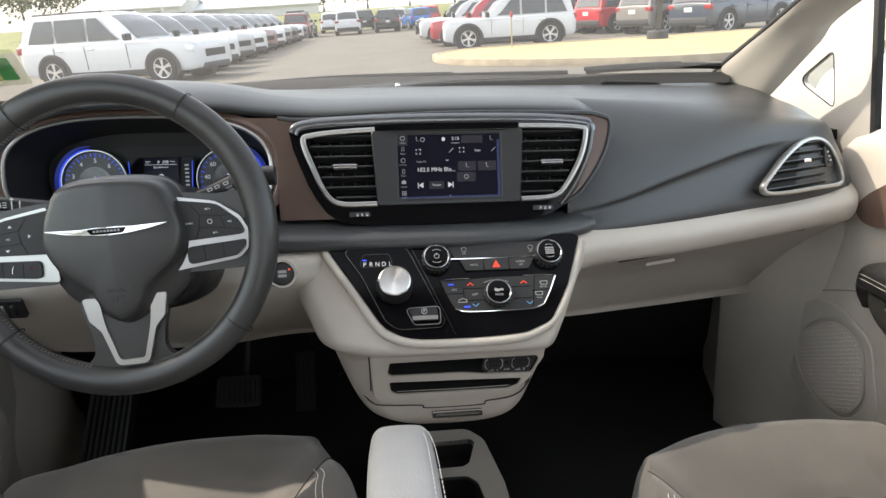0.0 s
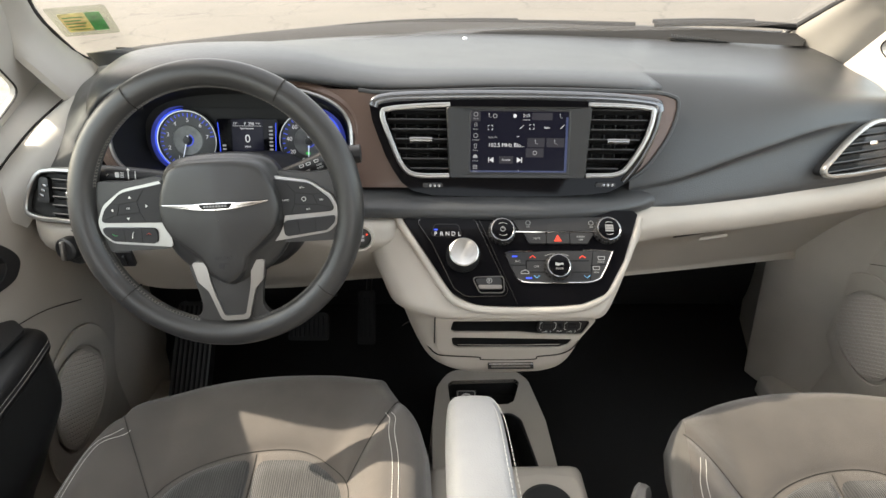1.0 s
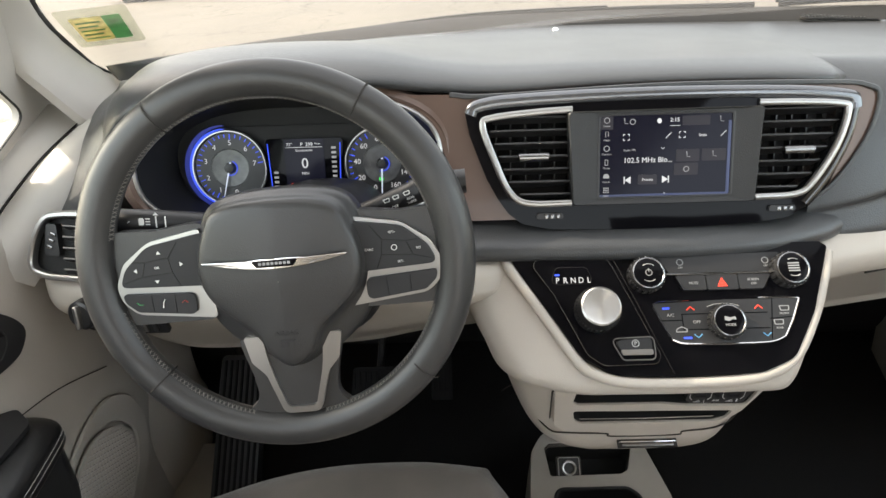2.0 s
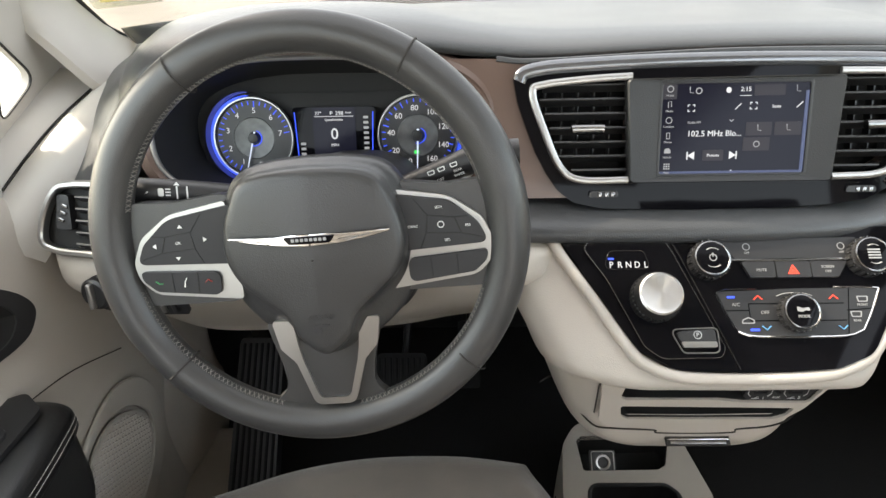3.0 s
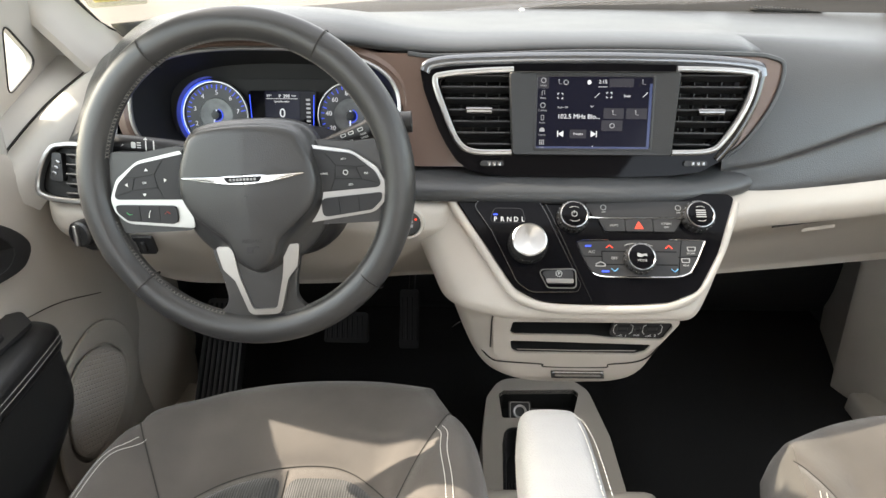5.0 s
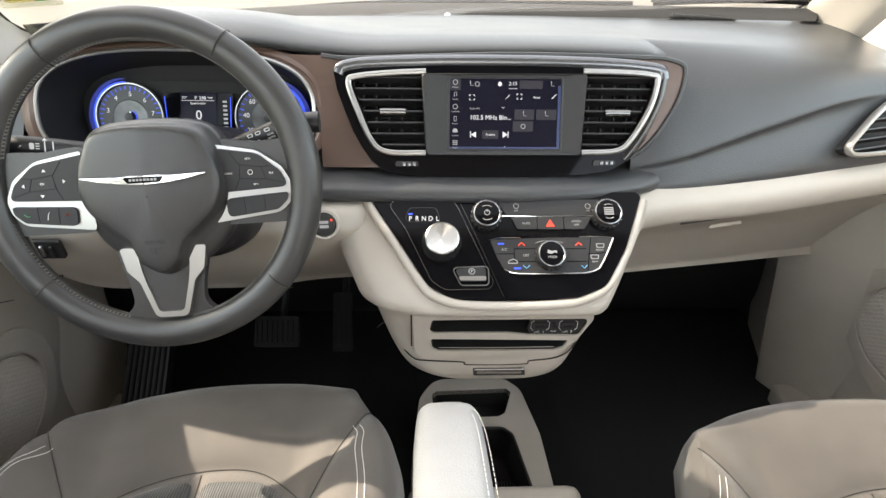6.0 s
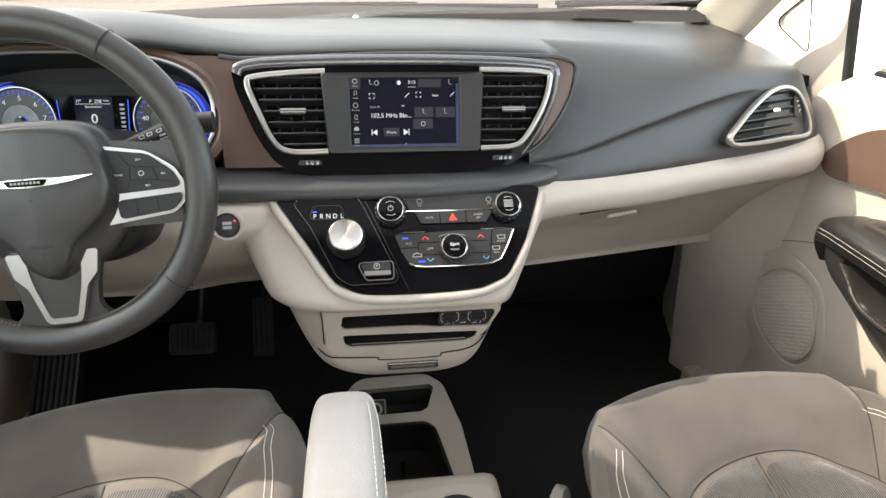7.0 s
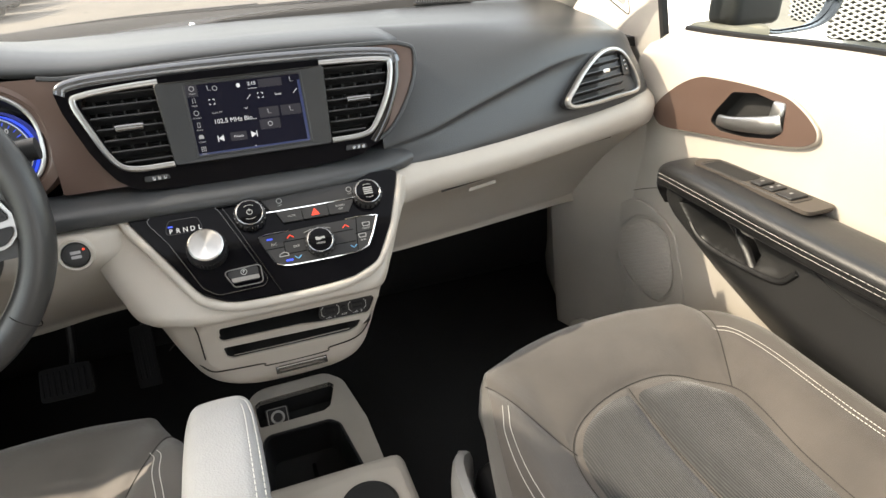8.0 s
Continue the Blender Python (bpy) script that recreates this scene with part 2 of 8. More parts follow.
def turned(profile, m, n=32, bm=None):
    """A turned piece: profile of (radius, height) about the z of the frame m."""
    own = bmesh.new()
    rows = [[(r * math.cos(2 * math.pi * j / n), r * math.sin(2 * math.pi * j / n), z) for j in range(n)] for r, z in profile]
    grid(rows, False, True, own)
    bmesh.ops.remove_doubles(own, verts=own.verts, dist=1e-6)
    bmesh.ops.recalc_face_normals(own, faces=own.faces)
    bmesh.ops.transform(own, matrix=m, verts=own.verts)
    return merged(bm, own)


def box(x0, x1, y0, y1, z0, z1, bevel=0.004, bm=None, m=None):
    own = bmesh.new()
    bmesh.ops.create_cube(own, size=1.0, matrix=Matrix.Translation(((x0 + x1) / 2, (y0 + y1) / 2, (z0 + z1) / 2))
                          @ Matrix.Diagonal((x1 - x0, y1 - y0, z1 - z0, 1)))
    if bevel:
        bmesh.ops.bevel(own, geom=own.edges[:], offset=bevel, segments=3, affect="EDGES", profile=0.5, clamp_overlap=True)
    if m:
        bmesh.ops.transform(own, matrix=m, verts=own.verts)
    return merged(bm, own)


def mesh_object(name, bm, mat, smooth=35):
    me = bpy.data.meshes.new(name)
    bm.normal_update()
    lim = radians(smooth)
    for e in bm.edges:
        if len(e.link_faces) == 2 and e.calc_face_angle(0) > lim:
            e.smooth = False
    for f in bm.faces:
        f.smooth = True
    bm.to_mesh(me)
    bm.free()
    me.materials.append(mat)
    return new(name, me)


def part(name, bm, mat, parent, label="", kind=""):
    ob = mesh_object(name, bm, mat)
    ob.parent = parent
    ob.matrix_parent_inverse = Matrix.Translation(parent.matrix_basis.translation).inverted() if parent.parent is None else Matrix()
    return tagged(ob, label=label, kind=kind)


def thing(name, label, category, at=(0, 0, 0), group="", kind=""):
    ob = new(name)
    ob.matrix_basis = Matrix.Translation(at)
    ob.empty_display_size = 0.05
    return tagged(ob, label, category, group, kind)


def solo(name, bm, mat, label, category, kind="", group=""):
    return tagged(mesh_object(name, bm, mat), label, category, group, kind)


def words(text, size, m, bm=None, centre=True, wide=1.0):
    """Letters of Blender's own font, 0.4 mm thick, in the frame m."""
    cu = bpy.data.curves.new("words", "FONT")
    cu.body, cu.size, cu.extrude = text, size, 0.0002
    cu.resolution_u = 3
    cu.align_x, cu.align_y = ("CENTER" if centre else "LEFT"), "CENTER"
    ob = new("words", cu)
    dg = bpy.context.evaluated_depsgraph_get()
    me = bpy.data.meshes.new_from_object(ob.evaluated_get(dg))
    own = bmesh.new()
    own.from_mesh(me)
    bpy.data.objects.remove(ob)
    bpy.data.curves.remove(cu)
    bpy.data.meshes.remove(me)
    bmesh.ops.transform(own, matrix=m @ Matrix.Diagonal((wide, 1, 1, 1)), verts=own.verts)
    return merged(bm, own)


def frame_at(o, v, u=(1, 0, 0)):
    """A frame at o with x along u and y along v; z faces the cabin."""
    u, v = Vector(u).normalized(), Vector(v).normalized()
    v = (v - u * u.dot(v)).normalized()
    w = u.cross(v)
    return Matrix(((u.x, v.x, w.x, o[0]), (u.y, v.y, w.y, o[1]), (u.z, v.z, w.z, o[2]), (0, 0, 0, 1)))


def shift(m, x, y, z=0.0, turn=0.0):
    return m @ pose(x, y, z, 0, 0, turn)


def circle(cx, cy, r, n=32, ry=None):
    return [(cx + r * math.cos(2 * math.pi * i / n), cy + (ry or r) * math.sin(2 * math.pi * i / n)) for i in range(n)]


def rect(x0, y0, x1, y1, r=0.002):
    return rounded([(x0, y0), (x1, y0), (x1, y1), (x0, y1)], r, 4)


def place(m, pts, z=0.0):
    return [m @ Vector((x, y, z)) for x, y in pts]


UPPER = frame_at((0, 0.885, 1.027), (0, 0.3195, 0.9476))
LOWER = frame_at((0, 0.754, 0.862), (0, 0.725, 0.689))
BIN = frame_at((0, 0.815, 0.76), (0, -0.10, 0.995))

# ---- the van's shell ----
def base_y(x):
    return 1.56 - (0.50 if x > 0 else 0.74) * x * x


def smooth(a, b, x):
    f = min(1, max(0, (x - a) / (b - a)))
    return f * f * (3 - 2 * f)


def base_z(x):
    return 1.118 + (0.055 if x > 0 else 0.008) * x * x


floor = solo("floor", box(-0.86, 0.86, -1.9, 1.75, 0.27, 0.33, 0.0), CARPET, "black carpeted minivan floor", "floor", "structure")
fire = loft([[(x, 1.75, 0.3), (x, 1.55, 0.34), (x, 1.42, 0.5), (x, 1.40, 0.8), (x, 1.5, 1.08)] for x in (-0.86, 0, 0.86)], 3, 24)
solo("wall_front", thicken(fire, 0.02), CARPET, "black carpeted bulkhead under the dashboard", "bulkhead", "structure")
# Added hidden sheet that stops sun leaking in below the windscreen.
solo("scuttle", box(-0.86, 0.84, 1.17, 1.62, 1.045, 1.065, 0.0), MATTE, "unseen black panel under the windscreen that stops sun leaks", "panel", "structure")
roof = loft([[(x, -1.9, 1.70 - 0.05 * abs(x)), (x, -0.8, 1.76 - 0.06 * x * x), (x, 0.1, 1.75 - 0.08 * x * x), (x, 0.50, 1.675 - 0.10 * x * x)]
             for x in (-0.70, -0.35, 0, 0.35, 0.70)], 12, 16)
solo("ceiling", thicken(roof, 0.03), LINER, "pale cloth headliner", "ceiling", "structure")
solo("wall_rear", box(-0.86, 0.86, -1.95, -1.9, 0.27, 1.08, 0.0), LINER, "plain pale panel behind the seats", "wall", "structure")
# Unseen walls kept to low sills so that more daylight fills the cabin.
for side, nm in ((-1, "wall_left"), (1, "wall_right")):
    x0, x1 = (-0.90, -0.84) if side < 0 else (0.84, 0.90)
    solo(nm, box(x0, x1, -1.9, -0.35, 0.27, 0.37, 0.0), CREAM, "low cream sill of the open sliding door", "sill", "structure")
    solo("pillar_b", box(x0 + 0.02 * (side < 0), x1 - 0.02 * (side > 0), -0.35, -0.15, 0.3, 1.68, 0.02), PILLAR,
         "pale trim pillar behind the front door", "pillar", "structure")


def strip(inner, outer, bulge, n=28):
    """A pillar cover between two edges, bulging towards the cabin."""
    a, b = spline(inner, n), spline(outer, n)
    rows = []
    for p, q in zip(a, b):
        p, q = Vector(p), Vector(q)
        row = []
        for j in range(11):
            f = j / 10
            row.append(p.lerp(q, f) + Vector(bulge) * (1 - (2 * f - 1) ** 4))
        rows.append(row)
    return thicken(grid(rows), 0.008)


# LEFT_IN's upper points, out of view, bend inboard to shade the stack's left.
LEFT_IN = [(-0.64, 1.22, 1.10), (-0.750, 1.165, 1.118), (-0.798, 1.118, 1.182), (-0.792, 1.055, 1.262), (-0.742, 1.018, 1.358), (-0.685, 0.985, 1.455), (-0.665, 0.75, 1.575), (-0.62, 0.34, 1.69)]
LEFT_OUT = [(-0.735, 1.10, 1.045), (-0.757, 1.046, 1.083), (-0.795, 1.025, 1.149), (-0.825, 1.023, 1.192), (-0.838, 0.935, 1.262), (-0.83, 0.80, 1.345), (-0.80, 0.60, 1.47), (-0.73, 0.30, 1.64)]
RIGHT_IN = [(0.70, 1.50, 1.12), (0.674, 1.40, 1.158), (0.665, 1.24, 1.243), (0.655, 1.11, 1.309), (0.63, 0.66, 1.55), (0.60, 0.34, 1.68)]
RIGHT_OUT = [(0.72, 1.285, 1.09), (0.72, 1.222, 1.15), (0.72, 1.13, 1.24), (0.72, 1.057, 1.308), (0.71, 0.62, 1.52), (0.68, 0.30, 1.66)]
for nm, a, b, bu in (("a_pillar_left", LEFT_IN, LEFT_OUT, (0.012, -0.014, 0.0)), ("a_pillar_right", RIGHT_IN, RIGHT_OUT, (-0.012, -0.014, 0.0))):
    solo(nm, strip(a, b, bu), PILLAR, "smooth pale grey trim over the windscreen pillar", "pillar trim", "structure")

# windscreen, one bowed sheet between the pillars, with a black edge band
left_edge = spline([(-0.62, 1.27, 1.11)] + LEFT_IN[1:], 20)
right_edge = spline([(0.72, 1.47, 1.12)] + RIGHT_IN[1:], 20)
rows = []
for i in range(20):
    p, q = Vector(left_edge[i]), Vector(right_edge[i])
    f = i / 19
    mid = p.lerp(q, 0.5) + Vector((0, 0.17 - 0.04 * f, 0.01 + 0.05 * f))
    rows.append(spline([p, p.lerp(mid, 0.5) + Vector((0, 0.035, 0.0)), mid, q.lerp(mid, 0.5) + Vector((0, 0.035, 0.0)), q], 40))
ws = solo("windshield", grid(rows), SCREENGLASS, "clear curved windscreen with a black edge band", "windscreen", "structure")



def edge_band(pts, w, up):
    return sweep(pts, w, 0.006, up=up, n=8)


BANDLEFT = [tuple(Vector(p) + Vector((0.008, -0.004, 0))) for p in left_edge[2:]]
BANDRIGHT = [tuple(Vector(p) + Vector((-0.006, -0.004, 0))) for p in right_edge[2:]]
part("seal", edge_band(BANDLEFT, 0.018, (0.6, -0.5, 0.5)), MATTE, ws)
part("seal", edge_band(BANDRIGHT, 0.014, (-0.6, -0.5, 0.5)), MATTE, ws)

part("seal", edge_band([(x, base_y(x) - 0.014, base_z(x) + 0.014) for x in np.linspace(-0.745, 0.67, 42)], 0.046, (0, -0.5, 0.9)), MATTE, ws, "black edge band")

# cowl: dark tray outside the glass, with two wiper arms
cowl = loft([[(x, base_y(x) + 0.00, base_z(x) - 0.012), (x, base_y(x) + 0.03, base_z(x) - 0.002), (x, base_y(x) + 0.09, base_z(x) + 0.004 - 0.034 * smooth(-0.35, -0.62, x)), (x, base_y(x) + 0.18, base_z(x) - 0.004 - 0.055 * smooth(-0.35, -0.62, x)),
              (x, base_y(x) + 0.34, base_z(x) - 0.10)] for x in (-0.68, -0.6, -0.5, -0.25, 0, 0.25, 0.5, 0.72)], 34, 16)
solo("cowl", thicken(cowl, 0.01), MATTE, "matt black cowl panel below the windscreen", "cowl panel", "structure")
for xs, lift in (((-0.46, -0.2, 0.1, 0.36), (0.012, 0.020, 0.024, 0.026)), ((0.40, 0.50, 0.60, 0.69), (0.030, 0.036, 0.038, 0.034))):
    pts = [(x, base_y(x) + 0.012, base_z(x) + up) for x, up in zip(xs, lift)]
    wp = thing("wiper", "black windscreen wiper resting on the cowl", "wiper", (pts[0][0], pts[0][1], 1.12), "wipers")
    line = spline(pts, 24)
    part("blade", sweep(line, 0.012, 0.014, n=8), RUBBER, wp)
    part("arm", sweep([(p[0], p[1] + 0.014, p[2] + 0.004) for p in line[:16]], 0.014, 0.010, n=8, flat=4), MATTE, wp)

# Added boxes, hidden from the camera, keep low sun out of the footwell.
for side, nm in ((-1, "left"), (1, "right")):
    solo("fender_" + nm, box(min(side * 0.815, side * 0.92), max(side * 0.815, side * 0.92), 1.16 if side < 0 else 1.40, 1.50 if side < 0 else 1.75, 0.27, 1.055 if side < 0 else 1.06, 0.02), INKYBODY, "dark unseen panel ahead of the door that blocks stray sun", "body panel", "structure")

# stickers on the inside of the glass
stick = thing("inspection_sticker", "green and yellow paper sticker in a clear film on the windscreen", "sticker", (-0.74, 1.19, 1.18))
SM = frame_at((-0.760, 1.168, 1.186), (-0.10, 0.75, -0.42), (0.92, 0.30, 0.05)) @ pose(0, 0, 0.012, 180, 0, 0) @ Matrix.Diagonal((0.92, 1.75, 1, 1))
FILM = glass_material("clear_film", (0.80, 0.82, 0.76), 0.25)
PAPER_Y = material("sticker_paper_yellow", (0.62, 0.57, 0.34), 0.7, vary=0.25, vary_size=90)
PAPER_G = material("sticker_paper_green", (0.13, 0.36, 0.17), 0.7, vary=0.2, vary_size=60)
for paper in (PAPER_Y, PAPER_G):  # thin paper lets daylight through
    n, l = paper.node_tree.nodes, paper.node_tree.links
    tr, ms = n.new("ShaderNodeBsdfTranslucent"), n.new("ShaderNodeMixShader")
    l.new(n["Principled BSDF"].inputs["Base Color"].links[0].from_socket, tr.inputs["Color"])
    ms.inputs[0].default_value = 0.6
    l.new(n["Principled BSDF"].outputs[0], ms.inputs[1])
    l.new(tr.outputs[0], ms.inputs[2])
    l.new(ms.outputs[0], n["Material Output"].inputs["Surface"])
part("film", plate(rect(-0.052, -0.038, 0.052, 0.038, 0.006), 0.0008, SM, bevel=0), FILM, stick)
part("paper", plate(rect(-0.037, -0.024, 0.0095, 0.024, 0.003), 0.0006, shift(SM, 0, 0, 0.0018), bevel=0), PAPER_Y, stick)
part("stamp", plate(rect(0.010, -0.024, 0.037, 0.024, 0.003), 0.0006, shift(SM, 0, 0, 0.0018), bevel=0), PAPER_G, stick)
bars = None
for k in range(5):
    bars = plate(rect(-0.032, -0.018 + 0.008 * k, 0.004 - 0.006 * (k % 2), -0.0155 + 0.008 * k, 0.0005), 0.0004, shift(SM, 0, 0, 0.0030), bevel=0, bm=bars)
part("print", bars, PAPER_G, stick, "green printed lines", "stuff")

# ---- dashboard ----
dash = thing("dashboard", "two-tone grey and cream dashboard with brown trim", "dashboard", (0, 1.2, 0.9))


def top_profile(x, p3, p4, p5, p6, p7):
    y, z = base_y(x), base_z(x)
    return [(x, y + 0.01, z - 0.03), (x, y, z), (x, y * 0.5 + p3[0] * 0.5, z * 0.5 + p3[1] * 0.5), (x, *p3), (x, *p4), (x, *p5), (x, *p6), (x, *p7)]


drv = [
    top_profile(-0.69, (1.06, 1.140), (0.985, 1.120), (0.955, 1.090), (0.955, 1.075), (0.99, 1.07)),
    top_profile(-0.66, (1.05, 1.157), (0.966, 1.146), (0.932, 1.118), (0.934, 1.102), (0.97, 1.10)),
    top_profile(-0.62, (1.04, 1.175), (0.960, 1.168), (0.920, 1.146), (0.925, 1.132), (0.97, 1.13)),
    top_profile(-0.54, (1.05, 1.185), (0.965, 1.184), (0.918, 1.168), (0.922, 1.156), (0.97, 1.152)),
    top_profile(-0.44, (1.06, 1.186), (0.970, 1.187), (0.920, 1.173), (0.924, 1.160), (0.97, 1.156)),
    top_profile(-0.35, (1.06, 1.180), (0.975, 1.181), (0.928, 1.168), (0.931, 1.155), (0.97, 1.150)),
    top_profile(-0.27, (1.05, 1.166), (0.982, 1.167), (0.940, 1.156), (0.943, 1.143), (0.98, 1.138)),
    top_profile(-0.19, (1.05, 1.158), (0.986, 1.158), (0.949, 1.149), (0.952, 1.137), (0.99, 1.132)),
    top_profile(-0.06, (1.05, 1.158), (0.990, 1.160), (0.953, 1.152), (0.956, 1.141), (1.0, 1.135)),
    top_profile(0.08, (1.05, 1.158), (0.990, 1.160), (0.953, 1.153), (0.956, 1.142), (1.0, 1.136)),
    top_profile(0.20, (1.06, 1.155), (0.992, 1.156), (0.955, 1.149), (0.956, 1.138), (1.0, 1.132)),
    top_profile(0.245, (1.07, 1.150), (1.004, 1.144), (0.985, 1.134), (0.995, 1.120), (1.03, 1.11)),
    top_profile(0.30, (1.09, 1.140), (1.03, 1.126), (1.02, 1.112), (1.03, 1.10), (1.05, 1.09)),
]
pad = loft(drv, 110, 40)


def pax(x, p3, p4, p5, p6, p7, p8):
    y, z = base_y(x), base_z(x)
    return [(x, y + 0.01, z - 0.03), (x, y, z), (x, y * 0.5 + p3[0] * 0.5, z * 0.5 + p3[1] * 0.5), (x, *p3), (x, *p4), (x, p4[0] * 0.5 + p5[0] * 0.5 - 0.008, p4[1] * 0.5 + p5[1] * 0.5 + 0.008), (x, *p5), (x, *p6), (x, *p7), (x, *p8)]


loft([
    pax(0.19, (1.07, 1.152), (1.000, 1.151), (0.905, 1.005), (0.901, 0.985), (0.888, 0.962), (0.93, 0.957)),
    pax(0.27, (1.08, 1.149), (1.008, 1.146), (0.908, 1.018), (0.907, 1.000), (0.892, 0.964), (0.94, 0.959)),
    pax(0.40, (1.10, 1.144), (1.030, 1.137), (0.938, 1.050), (0.940, 1.030), (0.914, 0.969), (0.96, 0.964)),
    pax(0.53, (1.12, 1.136), (1.050, 1.126), (0.974, 1.078), (0.975, 1.056), (0.943, 0.975), (0.99, 0.970)),
    pax(0.64, (1.14, 1.128), (1.075, 1.116), (1.010, 1.088), (0.998, 1.062), (0.968, 0.980), (1.01, 0.975)),
    pax(0.72, (1.17, 1.118), (1.110, 1.104), (1.045, 1.075), (1.020, 1.045), (0.994, 0.984), (1.03, 0.979)),
    pax(0.765, (1.20, 1.100), (1.150, 1.086), (1.085, 1.055), (1.045, 1.020), (1.025, 0.986), (1.06, 0.981)),
    pax(0.80, (1.24, 1.075), (1.20, 1.06), (1.14, 1.035), (1.10, 1.01), (1.08, 0.986), (1.11, 0.981)),
], 70, 60, bm=pad)
# driver's outer end, round the side vent
END = [(-0.658, (1.05, 1.154), (0.968, 1.144), (0.938, 1.112), (0.925, 1.070), (0.893, 1.018), (0.861, 0.968)),
       (-0.700, (1.06, 1.132), (0.985, 1.112), (0.946, 1.080), (0.916, 1.046), (0.886, 1.010), (0.857, 0.968)),
       (-0.740, (1.06, 1.106), (1.005, 1.082), (0.965, 1.054), (0.930, 1.026), (0.898, 1.000), (0.866, 0.968)),
       (-0.770, (1.06, 1.084), (1.020, 1.060), (0.985, 1.036), (0.955, 1.012), (0.925, 0.992), (0.895, 0.968)),
       (-0.800, (1.05, 1.060), (1.035, 1.042), (1.018, 1.022), (1.000, 1.002), (0.980, 0.986), (0.955, 0.968))]
loft([[(x, base_y(x) + 0.01, base_z(x) - 0.03), (x, base_y(x), base_z(x)), (x, (base_y(x) + q[0][0]) / 2, (base_z(x) + q[0][1]) / 2)] + [(x, *p) for p in q] + [(x, q[-1][0] + 0.04, 0.955)] for x, *q in END], 36, 50, bm=pad)
# soft bolster below the trim
loft([[(x, y + 0.06, 0.993), (x, y + 0.030, 0.990), (x, y + 0.008, 0.983), (x, y, 0.972), (x, y + 0.008, 0.961), (x, y + 0.06, 0.955)]
      for x, y in ((-0.66, 0.865), (-0.5, 0.855), (-0.3, 0.85), (-0.15, 0.843), (0, 0.842), (0.12, 0.85), (0.20, 0.872), (0.24, 0.895))], 60, 20, bm=pad)
for v in pad.verts:
    if v.co.x > 0.70 and v.co.y > 1.12:
        v.co.z = min(v.co.z, 1.125 - 0.5 * (v.co.x - 0.70))
part("upper_pad", pad, PAD, dash, "dark grey soft-touch dash pad")

# grille and sensor on the dash top
DG = frame_at((0.485, 1.425, 1.1365), (-0.10, 1, 0.02), (1, -0.28, 0.0))
part("demist_plate", plate(rounded([(-0.072, -0.026), (0.060, -0.030), (0.074, 0.016), (0.040, 0.030), (-0.060, 0.026)], 0.018), 0.004, DG, bevel=0.001), MATTE, dash, "black defroster grille")
slots = None
for k in range(22):
    x = -0.060 + 0.0056 * k
    slots = box(x - 0.0011, x + 0.0011, -0.024 + 0.008 * abs(k / 10.5 - 1) ** 3, 0.022 - 0.008 * abs(k / 10.5 - 1) ** 3, 0.003, 0.0058, 0.0, bm=slots, m=DG)
part("demist_grille", slots, PAD, dash, "fine ribs of the defroster grille", "stuff")
part("light_sensor", turned([(0.0, 0.004), (0.0035, 0.0035), (0.005, 0.0015), (0.006, 0.0)], pose(-0.058, 1.344, 1.144), 20), CHROME, dash)

# brown trim behind the centre bezel
BACK = shift(UPPER, 0, 0, -0.030)
out = rounded([(-0.330, 0.127), (-0.285, 0.105), (-0.254, 0.05), (-0.252, -0.026), (-0.10, -0.026), (0.15, -0.026), (0.203, 0.0), (0.245, 0.058), (0.261, 0.117), (0.20, 0.129), (0.0, 0.131), (-0.2, 0.124)],
              [0.004, 0.03, 0.03, 0.004, 0.01, 0.02, 0.02, 0.05, 0.016, 0.03, 0.05, 0.05], 6)
edge = spline([(0.15, -0.024), (0.203, 0.002), (0.243, 0.058), (0.256, 0.107), (0.241, 0.122), (0.19, 0.127), (0.0, 0.129), (-0.2, 0.122), (-0.25, 0.125)], 60)
part("trim_line", sweep(place(BACK, edge, 0.020), 0.006, 0.004, up=(0, -0.95, 0.32), n=8), PAD, dash)

# instrument hood ring, recess and dials
CL = frame_at((-0.449, 0.918, 1.068), (0, 0.28, 0.96))


def ring(a, b, n=72, e=2.7, skew=0.0):
    o = []
    for i in range(n):
        c, s = math.cos(2 * math.pi * i / n), math.sin(2 * math.pi * i / n)
        x, y = math.copysign(abs(c) ** (2 / e), c) * a, math.copysign(abs(s) ** (2 / e), s) * b
        o.append((x + skew * y, y))
    return o


part("cluster_rim", grid([place(CL, ring(0.212, 0.098), -0.012), place(CL, ring(0.208, 0.095), 0.002), place(CL, ring(0.196, 0.088), 0.006), place(CL, ring(0.190, 0.084), 0.002)], False, True), BROWN, dash, "brown instrument surround")
part("cluster_chrome", sweep(place(CL, ring(0.187, 0.0815), 0.004), 0.006, 0.006, True, (0, -0.96, 0.28), 8), SILVER, dash)
part("cluster_recess", grid([place(CL, ring(0.186, 0.081), 0.003), place(CL, ring(0.180, 0.076), -0.04), place(CL, ring(0.170, 0.068), -0.085), place(CL, ring(0.02, 0.01), -0.090)], False, True), MATTE, dash, "matt black instrument recess")
GA = shift(CL, 0, -0.010, -0.072)
cluster = thing("instrument_cluster", "lit instrument cluster with two blue-rimmed dials and a display", "instrument cluster", (-0.449, 1.0, 1.04))
part("face", plate(rounded([(-0.155, -0.055), (0.155, -0.055), (0.165, 0.0), (0.14, 0.055), (-0.14, 0.055), (-0.165, 0.0)], 0.02), 0.006, shift(GA, 0, 0, -0.012)), MATTE, cluster)
DIALFACE = material("dial_face", (0.022, 0.0225, 0.024), 0.4, vary=0.3, vary_size=25)
DIALDISC = material("dial_disc", (0.105, 0.107, 0.108), 0.35, metal=0.4, vary=0.35, vary_size=60)
